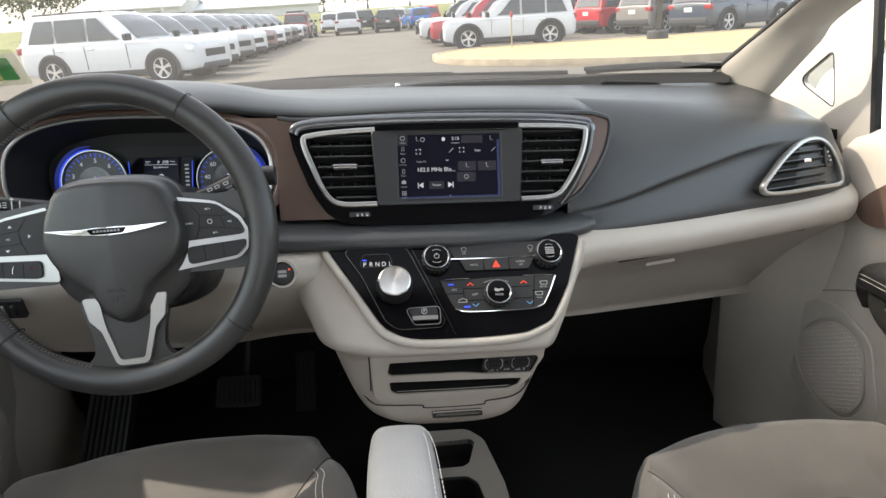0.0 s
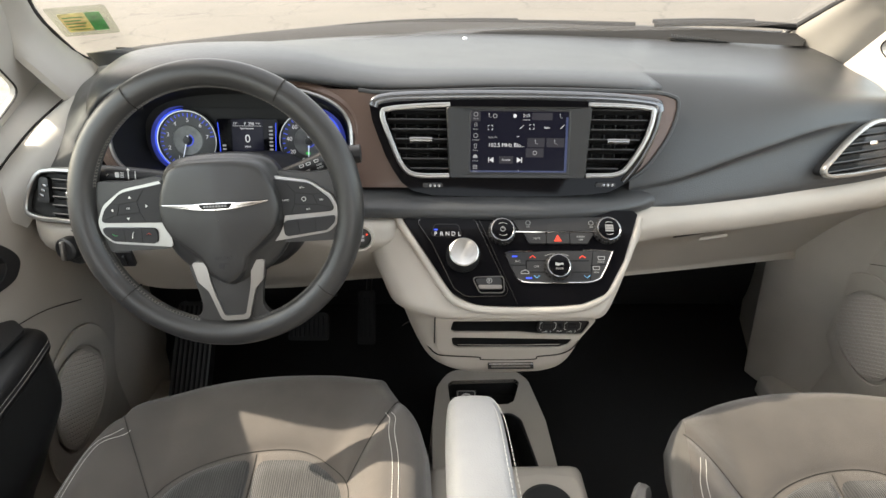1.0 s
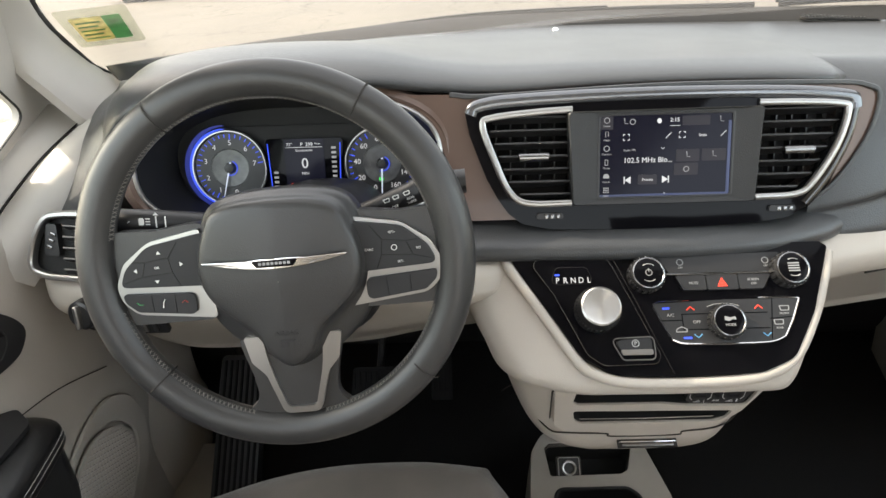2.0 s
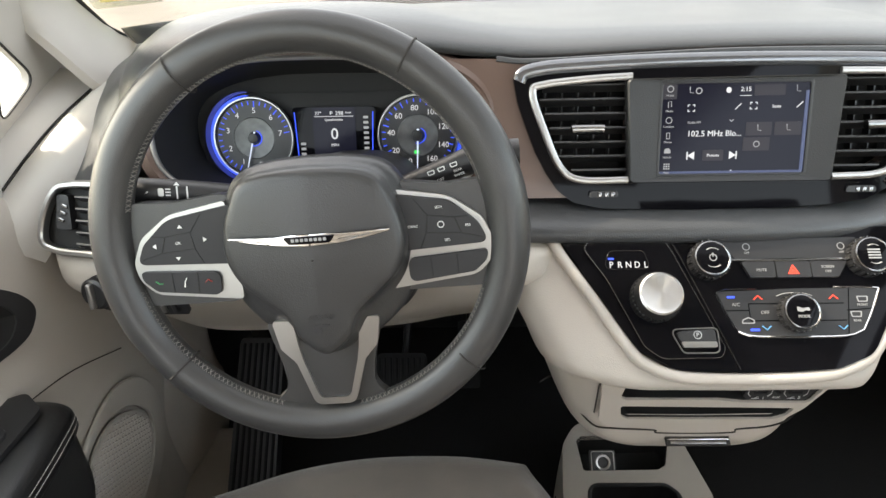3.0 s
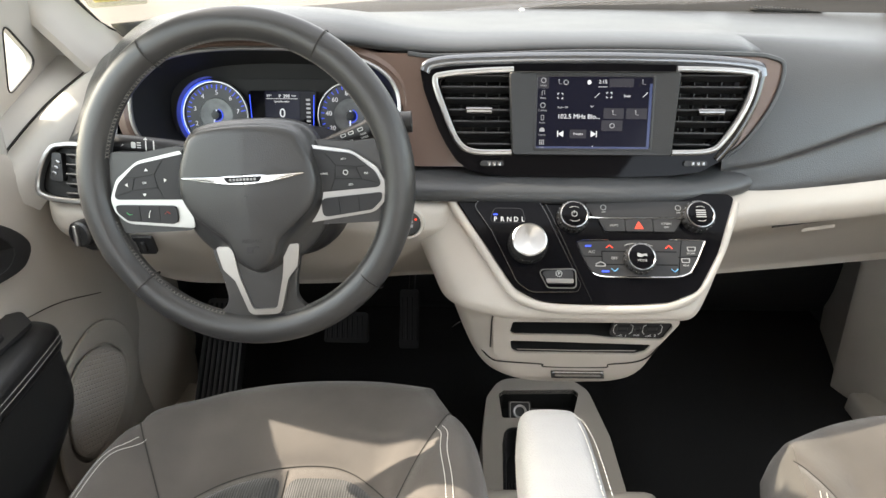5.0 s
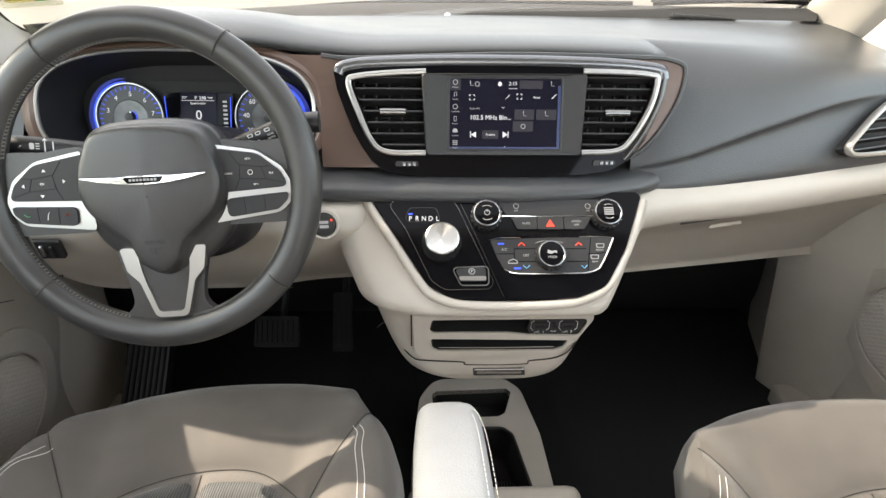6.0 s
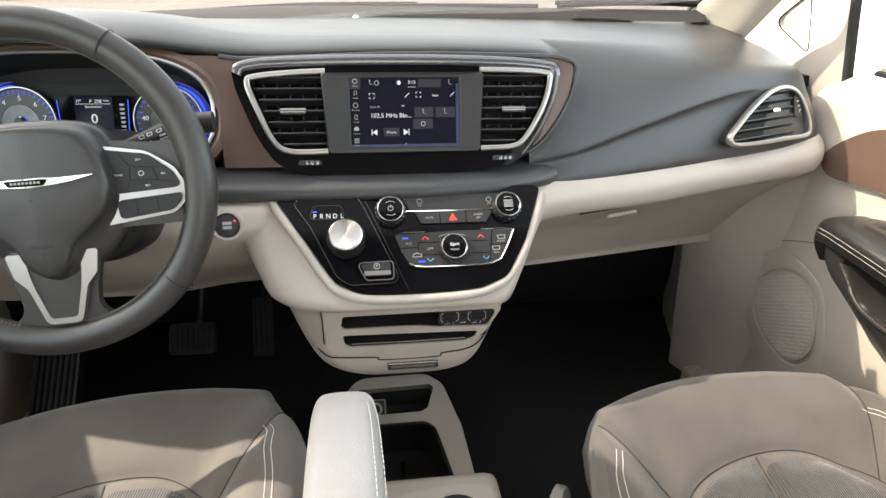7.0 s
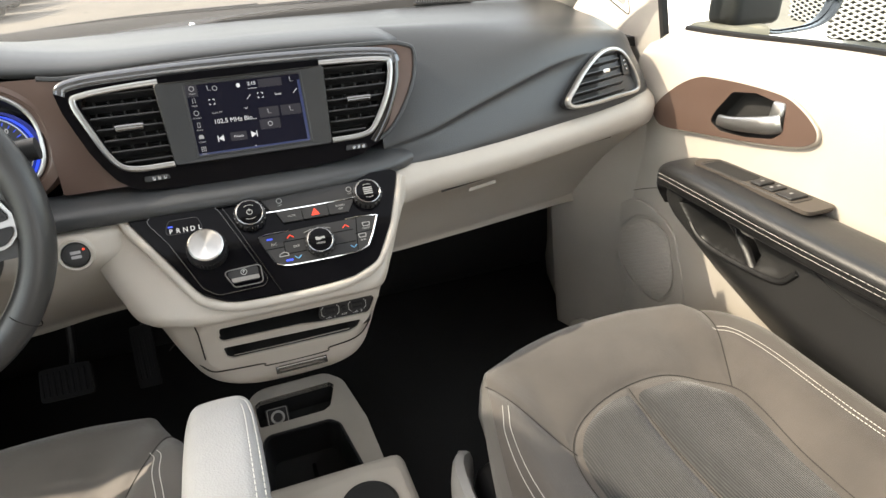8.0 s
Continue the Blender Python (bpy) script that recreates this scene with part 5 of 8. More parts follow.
# ---- steering wheel ----
wheel = thing("steering_wheel", "dark leather steering wheel with silver spokes and pale stitching", "steering wheel", (-0.4238, 0.7309, 1.0349))
rows = []
for i in range(128):
    a = 2 * math.pi * i / 128
    row = []
    grip = 1.0 + 0.05 * math.cos(2 * (a - 0.35)) * (math.sin(a) > -0.5)
    for j in range(20):
        b = 2 * math.pi * j / 20
        r = 0.1757 + 0.0180 * grip * math.cos(b)
        row.append(WM @ Vector((r * math.cos(a), r * math.sin(a), 0.0165 * grip * math.sin(b))))
    rows.append(row)
part("rim", grid(rows, True, True), LEATHER, wheel, "dark leather rim")
for a in (122, 57, 219, 318):
    m = TURN @ pose(0, 0, 0, 0, 0, a) @ pose(0.1757, 0, 0, 90)
    part("rim_joint", turned([(0.0182, -0.0008), (0.01865, 0.0), (0.0182, 0.0008)], m, 28), SEAM, wheel)
st = None
for a0, a1 in ((20, 170), (196, 258), (284, 345)):
    n = int((a1 - a0) / 1.6)
    for k in range(n):
        for d in (-1, 1):
            a = radians(a0 + (a1 - a0) * k / n)
            p = [WM @ Vector(((0.1757 - 0.0186 * math.cos(radians(18 + e))) * math.cos(a + f), (0.1757 - 0.0186 * math.cos(radians(18 + e))) * math.sin(a + f), 0.0175 * math.sin(radians(18 + e)) + 0.0004))
                 for e, f in ((-9 * d, 0), (9 * d, 0.017))]
            st = sweep(p, 0.0006, 0.0006, n=4, bm=st)
part("rim_stitching", st, material("grey_thread", (0.24, 0.228, 0.205), 0.85), wheel, "pale cross stitching", "stuff")
HUB = [(0.0, 0.083), (0.036, 0.081), (0.062, 0.074), (0.076, 0.058), (0.084, 0.031), (0.0875, 0.0), (0.083, -0.032), (0.070, -0.056), (0.048, -0.077), (0.026, -0.091), (0.0, -0.097)]
SHIELD = [(0.0, 0.0765), (0.036, 0.0745), (0.058, 0.067), (0.068, 0.050), (0.0755, 0.030), (0.0780, 0.006), (0.070, -0.016), (0.052, -0.034), (0.031, -0.053), (0.021, -0.074), (0.0, -0.089)]


def both_sides(half):
    return half + [(-x, y) for x, y in half[-2:0:-1]]


def hub_ring(k, size, z):
    """Outline of the cover: k 0 at its rim, 1 at the raised shield in the middle; size shrinks it to the centre."""
    m = shift(TURN, 0.006, -0.009)
    rim, mid = spline(both_sides(HUB), 120, True), spline(both_sides(SHIELD), 120, True)
    pts = [p * (1 - k) + q * k for p, q in zip(rim, mid)]
    return [m @ Vector((x * size, y * size, z - 0.045 * max(0.0, abs(x * size) - 0.001))) for x, y in pts]


part("airbag_cover", grid([hub_ring(*r) for r in ((0, 0.95, -0.035), (0, 1, -0.016), (0, 1, -0.004), (0.05, 1, 0.0015), (0.2, 1, 0.0060), (0.5, 1, 0.0092), (0.8, 1, 0.0130), (0.94, 1, 0.0185), (1, 0.992, 0.0245), (1, 0.972, 0.0285), (1, 0.945, 0.0302),
                                                      (1, 0.88, 0.0312), (1, 0.7, 0.0322), (1, 0.45, 0.0332), (1, 0.15, 0.0343), (1, 0.01, 0.0344))], False, True),
     material("hub_leather", (0.027, 0.0268, 0.0266), 0.35, grain=0.15, grain_size=800, kind="CELL"), wheel, "dark grained airbag cover")
wing = None
WG = shift(TURN, 0.006, 0.010, 0.0342)
for d in (-1, 1):
    pts = [(0.0, 0.0042), (d * 0.014, 0.0044), (d * 0.028, 0.0034), (d * 0.068, 0.0046), (d * 0.066, 0.0030), (d * 0.046, -0.0014), (d * 0.026, -0.0044), (d * 0.010, -0.0058), (0.0, -0.0062)]
    wing = plate(pts if d < 0 else pts[::-1], 0.0022, WG, bevel=0.0008, bm=wing)
emb = part("wing_badge", wing, CHROME, wheel, "chrome winged badge")
part("badge_plaque", plate(rounded([(-0.022, 0.0028), (-0.017, -0.0036), (0.017, -0.0036), (0.022, 0.0028)], 0.0015), 0.0010, shift(WG, 0, 0, 0.0021), bevel=0), GLOSS, emb)
for k in range(8):
    part("badge_bar", plate(rect(-0.0148 + 0.0038 * k, -0.0014, -0.0122 + 0.0038 * k, 0.0012, 0.0004), 0.0006, shift(WG, 0, 0, 0.0029), bevel=0), GREYINK, emb)
for d in (-1, 1):
    for k in range(3):
        part("feather_line", sweep(place(WG, [(d * (0.024 + 0.004 * k), -0.0010 - 0.0011 * k), (d * (0.045 - 0.004 * k), 0.0012 - 0.0011 * k), (d * (0.061 - 0.008 * k), 0.0030 - 0.0010 * k)], 0.0023), 0.0005, 0.0005, n=4), KNOB_RIM, emb)
tx = words("AIRBAG", 0.0066, shift(TURN, 0.006, -0.060, 0.0328))
plate(rounded([(-0.006, -0.080), (0.001, -0.080), (0.001, -0.0745), (0.008, -0.0745), (0.008, -0.0725), (-0.006, -0.0725)], 0.001), 0.0004, shift(TURN, 0.005, 0.006, 0.0326), bevel=0, bm=tx)
part("airbag_word", tx, BLACK, wheel)
for d in (-1, 1):
    SP = rounded([(d * 0.070, 0.043), (d * 0.122, 0.0335), (d * 0.149, 0.014), (d * 0.1595, -0.008), (d * 0.1565, -0.024), (d * 0.144, -0.0375), (d * 0.066, -0.0465)], [0.004, 0.03, 0.02, 0.02, 0.018, 0.022, 0.004], 6)
    UPB = rounded([(d * 0.060, 0.0405), (d * 0.1225, 0.0300), (d * 0.1462, 0.0092), (d * 0.1545, -0.0085), (d * 0.060, -0.0128)], [0.003, 0.025, 0.02, 0.006, 0.003], 6)
    LOB = rounded([(d * 0.083, -0.0192), (d * 0.1535, -0.0150), (d * 0.1518, -0.0240), (d * 0.1410, -0.0340), (d * 0.084, -0.0405)], [0.007, 0.006, 0.010, 0.010, 0.007], 6)
    if d < 0:
        SP, UPB, LOB = SP[::-1], UPB[::-1], LOB[::-1]
    spoke = part("spoke", plate([(x * 1.0, y) for x, y in SP], 0.020, shift(TURN, 0, 0, -0.012), bevel=0.0055, seg=5), SILVER, wheel, "satin silver spoke bezel")
    part("spoke_back", plate(rounded([(d * 0.06, 0.050), (d * 0.12, 0.0425), (d * 0.165, 0.046), (d * 0.172, 0.0), (d * 0.165, -0.050), (d * 0.06, -0.050)][::d], 0.02), 0.016, shift(TURN, 0, 0, -0.014), bevel=0.005, seg=3), LEATHER, wheel)
    top = part("button_pad", plate(UPB, 0.004, shift(TURN, 0, 0, 0.0075), bevel=0.0012), BUTTON, spoke, "black button pad")
    low = part("button_pad", plate(LOB, 0.004, shift(TURN, 0, 0, 0.0075), bevel=0.0012), BUTTON, spoke)
    BT = shift(TURN, 0, 0, 0.0118)
    g = None
    for pts in ([(d * 0.095, -0.0105), (d * 0.101, 0.003), (d * 0.131, 0.001), (d * 0.149, -0.004)], [(d * 0.101, 0.003), (d * 0.103, 0.018), (d * 0.126, 0.015), (d * 0.138, 0.016)], [(d * 0.126, 0.015), (d * 0.131, 0.001)], [(d * 0.103, 0.018), (d * 0.092, 0.033)],
                [(d * 0.103, -0.0175), (d * 0.104, -0.0368)], [(d * 0.126, -0.0165), (d * 0.126, -0.0345)]):
        g = sweep(place(BT, pts, -0.0001), 0.0012, 0.0006, n=6, up=(0, -0.96, 0.27), bm=g)
    part("button_gap", g, MATTE, top, "dark button gaps", "stuff")
    tx = None
    if d > 0:
        for w, cx, cy in (("SET+", 0.113, 0.0245), ("RES", 0.137, 0.0075), ("SET-", 0.119, -0.0045), ("CANC", 0.090, 0.009)):
            tx = words(w, 0.0031, shift(BT, cx, cy), tx)
        plate(circle(0.114, 0.0095, 0.0029, 20), 0.0003, BT, holes=(circle(0.114, 0.0095, 0.0023, 20),), bevel=0, bm=tx)
    else:
        tx = words("OK", 0.0034, shift(BT, -0.115, 0.0090), tx)
        for cx, cy, a in ((-0.111, 0.0235, 0), (-0.117, -0.0045, 180), (-0.136, 0.0075, 90), (-0.091, 0.011, -90)):
            plate([(-0.0022, -0.0013), (0.0022, -0.0013), (0, 0.0018)], 0.0003, shift(BT, cx, cy, 0, a), bevel=0, bm=tx)
        for cx, mt in ((-0.138, GREEN), (-0.094, RED)):
            part("call_mark", sweep(place(BT, [(cx - 0.003, -0.024 if cx < -0.11 else -0.0275), (cx, -0.0265 if cx < -0.11 else -0.0250), (cx + 0.003, -0.0265 if cx < -0.11 else -0.0275)], 0.0002), 0.0015, 0.0005, n=6), material("call_ink", (0.05, 0.28, 0.10) if mt is GREEN else (0.35, 0.04, 0.03), 0.6), low)
        sweep(place(BT, [(-0.116, -0.031), (-0.115, -0.026), (-0.113, -0.0225)], 0.0002), 0.0016, 0.0005, n=6, bm=tx)
    part("button_print", tx, INK, top, "white button symbols", "stuff")
VEE = rounded([(-0.0490, -0.070), (-0.0440, -0.097), (-0.0315, -0.111), (-0.0185, -0.154), (0.0185, -0.154), (0.0315, -0.111), (0.0440, -0.097), (0.0490, -0.070)], [0.003, 0.008, 0.014, 0.010, 0.010, 0.014, 0.008, 0.003], 6)
INV = rounded([(-0.0300, -0.074), (-0.0270, -0.098), (-0.0245, -0.111), (-0.0142, -0.1475), (0.0142, -0.1475), (0.0245, -0.111), (0.0270, -0.098), (0.0300, -0.074)], [0.003, 0.010, 0.010, 0.007, 0.007, 0.010, 0.010, 0.003], 6)
part("lower_spoke_back", plate(rounded([(-0.054, -0.070), (-0.043, -0.115), (-0.040, -0.140), (-0.070, -0.166), (0.070, -0.166), (0.040, -0.140), (0.043, -0.115), (0.054, -0.070)], [0.01, 0.03, 0.02, 0.01, 0.01, 0.02, 0.03, 0.01], 8), 0.012, shift(TURN, 0, 0, -0.010), bevel=0.004), LEATHER, wheel)
low = part("lower_spoke", plate(VEE, 0.010, shift(TURN, 0.004, 0, 0.0), holes=(INV,), bevel=0.0045, seg=5), SILVER, wheel, "satin silver lower spoke")
part("spoke_insert", plate(INV, 0.006, shift(TURN, 0.004, 0, 0.001), bevel=0.002), LEATHER, low)

# ---- glovebox side ----
glove = thing("glovebox", "cream glovebox panel on the passenger side", "glovebox", (0.45, 1.0, 0.8))


def glove_row(x, y, z, yb, zb):
    return [(x, y + 0.04, z + 0.002), (x, y + 0.006, z - 0.002), (x, y - 0.016, z - 0.020), (x, y - 0.012, z - 0.045), (x, y + 0.012, z - 0.062), (x, y + (yb - y) * 0.55, z - (z - zb) * 0.55), (x, yb - 0.012, zb + 0.012), (x, yb, zb), (x, yb + 0.08, zb + 0.02)]


part("panel", thicken(loft([glove_row(0.175, 0.866, 0.958, 1.02, 0.755), glove_row(0.25, 0.888, 0.966, 1.045, 0.745), glove_row(0.40, 0.914, 0.970, 1.09, 0.735), glove_row(0.55, 0.948, 0.977, 1.13, 0.73),
                            glove_row(0.66, 0.972, 0.983, 1.16, 0.728), glove_row(0.735, 0.99, 0.987, 1.19, 0.725), glove_row(0.775, 1.03, 0.987, 1.21, 0.72)], 60, 34), 0.004), CREAM, glove)
part("lid_gap", sweep(spline([(0.275, 0.884, 0.912), (0.40, 0.915, 0.914), (0.52, 0.942, 0.921), (0.65, 0.968, 0.926)], 24), 0.0025, 0.004, n=6), SEAM, glove)
part("latch", plate(rounded([(-0.030, -0.003), (0.030, -0.003), (0.027, 0.003), (-0.027, 0.003)], 0.002), 0.0008, frame_at((0.36, 0.9125, 0.897), (0, -0.15, 0.98), (0.97, 0.24, 0.02))), CREAM, glove)

# side vents
def side_vent(at, u, v, pts, sw, flip):
    m = frame_at(at, v, u)
    t = thing("side_vent", "silver-rimmed black air vent at the end of the dashboard", "air vent", at, "side vents")
    loop = spline(pts, 60, True)
    part("rim", sweep(place(m, loop, 0.004), 0.008, 0.012, True, m.to_3x3() @ Vector((0, 0, 1)), 10, flat=3), SILVER, t, "satin silver vent rim")
    part("well", grid([place(m, loop, 0.004), place(m, [(x * 0.98, y * 0.98) for x, y in loop], -0.03)], False, True), BLACK, t)
    part("plate", plate([tuple(p) for p in loop][::1], 0.002, shift(m, 0, 0, -0.006), bevel=0), MATTE, t)
    lo, hi = min(p[1] for p in loop), max(p[1] for p in loop)
    for k in range(6):
        vv = lo + (hi - lo) * (k + 0.6) / 6.2
        xs = []
        for i in range(len(loop)):
            a, b = loop[i], loop[(i + 1) % len(loop)]
            if (a[1] - vv) * (b[1] - vv) < 0:
                xs.append(a[0] + (b[0] - a[0]) * (vv - a[1]) / (b[1] - a[1]))
        if len(xs) >= 2:
            x0, x1 = min(xs), max(xs)
            x0, x1 = (x0 + 0.004, min(x1 - 0.004, sw[0] - 0.016)) if not flip else (max(x0 + 0.004, sw[0] + 0.016), x1 - 0.004)
            if x1 > x0 + 0.01:
                part("louvre", box(x0, x1, -0.0014, 0.0014, -0.004, 0.008, 0.0008, m=shift(m, 0, vv) @ pose(0, 0, 0, -25)), LOUVRE, t)
    part("vent_tab", box(-0.012, 0.006, -0.004, 0.004, 0.004, 0.009, 0.002, m=shift(m, sw[0] + (0.05 if flip else -0.055), sw[1] - 0.002)), CHROME, t, "chrome vent tab")
    d = part("vent_dial", plate(rounded([(sw[0] - 0.010, sw[1] - 0.018), (sw[0] + 0.010, sw[1] - 0.018), (sw[0] + 0.006, sw[1] + 0.020), (sw[0] - 0.008, sw[1] + 0.020)], 0.004), 0.008, shift(m, 0, 0, -0.003)), BLACK, t)
    for k in range(3):
        part("notch", box(-0.0035, 0.0035, -0.0098 + 0.008 * k, -0.0058 + 0.008 * k, 0.005, 0.0068, 0.0008, m=shift(m, sw[0], sw[1], 0, -18 if flip else 14)), KNOB_RIM, d)


side_vent((0.531, 0.938, 1.014), (0.93, 0.32, 0.0), (0.10, 0.40, 0.92), [(0.0, 0.0), (0.022, 0.018), (0.058, 0.043), (0.098, 0.063), (0.130, 0.070), (0.158, 0.066), (0.178, 0.050), (0.194, 0.018), (0.198, -0.006), (0.185, -0.016), (0.13, -0.016), (0.06, -0.016), (0.010, -0.012)], (0.172, 0.036), False)
side_vent((-0.700, 0.852, 1.003), (0.97, -0.18, 0.0), (0.05, 0.36, 0.93), [(-0.050, -0.030), (-0.045, 0.0), (-0.030, 0.026), (-0.01, 0.033), (0.03, 0.035), (0.07, 0.035), (0.075, 0.0), (0.07, -0.038), (0.0, -0.042), (-0.035, -0.040)], (-0.022, 0.001), True)

# ---- floor console ----
con = thing("floor_console", "cream floor console with black tray and cup holders", "floor console", (0.0, 0.8, 0.33))


TRAYM = frame_at((0.0, 0.92, 0.424), (0.0, 0.94, 0.16))
TRAY = rounded([(-0.092, -0.150), (-0.086, 0.0), (-0.080, 0.035), (0.045, 0.035), (0.062, 0.020), (0.084, -0.10), (0.088, -0.150)], [0.01, 0.03, 0.02, 0.02, 0.02, 0.03, 0.01], 6)
POCK = rounded([(-0.086, 0.060), (-0.090, 0.118), (-0.080, 0.128), (0.064, 0.132), (0.072, 0.122), (0.054, 0.070), (0.040, 0.062)], [0.006, 0.006, 0.006, 0.006, 0.008, 0.012, 0.01], 5)
TOP = rounded([(-0.128, -0.170), (-0.126, 0.02), (-0.115, 0.11), (-0.085, 0.158), (0.060, 0.160), (0.092, 0.13), (0.116, 0.02), (0.128, -0.170)], [0.01, 0.05, 0.05, 0.05, 0.04, 0.04, 0.05, 0.01], 8)
part("top", plate(TOP, 0.014, shift(TRAYM, 0, 0, -0.004), holes=(TRAY, POCK), bevel=0.006, seg=4), CREAM, con, "cream console top")
skirt = [place(TRAYM, TOP, 0.0)]
for zz, grow in ((-0.04, 1.03), (-0.12, 1.06), (-0.20, 1.09)):
    skirt.append([(p.x * grow, p.y + 0.0, max(0.325, p.z + zz)) for p in skirt[0]])
part("side", grid(skirt, False, True), CREAM, con)
part("tray", grid([place(TRAYM, TRAY, 0.008), place(TRAYM, [(x * 0.97, y * 0.97) for x, y in TRAY], -0.05), place(TRAYM, [(x * 0.9, y * 0.93) for x, y in TRAY], -0.075), place(TRAYM, [(x * 0.05, y * 0.3) for x, y in TRAY], -0.078)], False, True), BLACK, con, "black storage tray")
part("tray_rim", sweep(place(TRAYM, TRAY, 0.009), 0.007, 0.007, True, (0, 0, 1), 8), BLACK, con)
for k in range(26):
    part("mat_rib", box(-0.074 + 0.0058 * k, -0.0715 + 0.0058 * k, -0.142, -0.030, -0.074, -0.0685, 0.0, m=TRAYM), RIBPLASTIC, con)
part("pocket", grid([place(TRAYM, POCK, 0.008), place(TRAYM, POCK, -0.05), place(TRAYM, [(x * 0.1, 0.095 + (y - 0.095) * 0.1) for x, y in POCK], -0.052)], False, True), MATTE, con, "black pocket")
US = frame_at((-0.050, 1.000, 0.439), (0.0, 0.72, 0.69))
us = part("power_outlet", plate(rect(-0.022, -0.022, 0.022, 0.020, 0.004), 0.006, US, bevel=0.002), BLACK, con, "black power outlet")
part("outlet_frame", sweep(place(US, rect(-0.019, -0.018, 0.019, 0.018, 0.004), 0.0065), 0.0016, 0.0016, True, (0, -0.69, 0.72), 6), SILVER, us)
part("outlet_ring", turned([(0.0, 0.002), (0.009, 0.002), (0.0095, 0.010), (0.0125, 0.0105), (0.0135, 0.006)], US, 32), SILVER, us)
part("outlet_flap", box(-0.017, 0.017, -0.050, -0.022, -0.002, 0.005, 0.003, m=US), RUBBER, us)
block = box(-0.138, 0.138, 0.20, 0.752, 0.325, 0.522, 0.02)
blk = part("cup_block", block, CREAM, con, "cream cup holder block")
CUPM = pose(0, 0, 0.5225)
for cx, cy in ((0.060, 0.655), (-0.055, 0.61)):
    part("cup_holder", turned([(0.0, 0.002), (0.030, 0.002), (0.040, 0.003), (0.0425, 0.006), (0.045, 0.002), (0.046, 0.0)], shift(CUPM, cx, cy), 40), MATTE, blk, "black cup holder")
part("cup_surround", plate(rounded([(-0.115, 0.54), (0.122, 0.54), (0.122, 0.715), (0.06, 0.722), (-0.02, 0.712), (-0.115, 0.68)], 0.02), 0.002, pose(0, 0, 0.5215), holes=(circle(0.060, 0.655, 0.045), circle(-0.055, 0.61, 0.045)), bevel=0.0008), CREAM, blk)

# ---- pedals and foot rest ----
def pedal(name, x, y, z, w, h, tilt, label):
    m = frame_at((x, y, z), (0, math.sin(radians(tilt)), math.cos(radians(tilt))))
    t = thing(name, label, "pedal", (x, y, z))
    part("pad", plate(rounded([(-w / 2, -h / 2), (w / 2, -h / 2), (w / 2 * 0.95, h / 2), (-w / 2 * 0.95, h / 2)], min(w, h) * 0.15), 0.014, m, bevel=0.003), RUBBER, t)
    nr = int(w / 0.009)
    for k in range(nr):
        u = -w / 2 + w * (k + 0.5) / nr
        part("rib", box(u - 0.0022, u + 0.0022, -h * 0.36, h * 0.36, 0.013, 0.0165, 0.0006, m=m), RUBBER, t)
    part("arm", sweep([m @ Vector(p) for p in spline([(0, 0.0, -0.004), (0.005, h * 0.9, -0.03), (0.01, h * 0.5 + 0.16, 0.0), (0.01, h * 0.5 + 0.28, 0.06)], 14)], 0.014, 0.02, n=8), BLACK, t)
    return t


pedal("brake_pedal", -0.392, 1.07, 0.588, 0.088, 0.060, 38, "black ribbed rubber brake pedal under the dashboard")
pedal("accelerator_pedal", -0.277, 1.165, 0.545, 0.042, 0.125, 30, "tall black ribbed accelerator pedal under the dashboard")
FR = frame_at((-0.648, 1.06, 0.50), (0, 0.72, 0.69))
foot = thing("foot_rest", "black ribbed rubber foot rest beside the pedals", "foot rest", (-0.648, 1.05, 0.33))
part("pad", plate(rect(-0.040, -0.22, 0.040, 0.13, 0.012), 0.03, FR, bevel=0.006), BLACK, foot)
for k in range(7):
    part("rib", box(-0.033 + 0.0105 * k, -0.028 + 0.0105 * k, -0.21, 0.12, 0.029, 0.034, 0.0015, m=FR), RUBBER, foot)

# ---- doors ----


DOORX = [(0.34, 0.775), (0.50, 0.785), (0.62, 0.775), (0.72, 0.768), (0.82, 0.772), (0.90, 0.778), (0.98, 0.784), (1.04, 0.792), (1.075, 0.803), (1.095, 0.825), (1.098, 0.85)]


def door_rows(side, y0, y1, front):
    rows = []
    for i in range(40):
        y = y0 + (y1 - y0) * i / 39
        row = []
        for z, x in DOORX:
            t = smooth(y1 - (0.09 if side > 0 else 0.26), y1, y)
            top = smooth(0.94, 1.09, z) if side < 0 else smooth(1.0, 1.09, z)
            row.append((side * (x + 0.016 * t * t), y, z - front * t * top + (-0.04 * smooth(0.96, 1.098, z) if side < 0 else 0.016 * smooth(1.02, 0.60, y) * smooth(1.0, 1.08, z))))
        rows.append(spline(row, 44))
    return rows


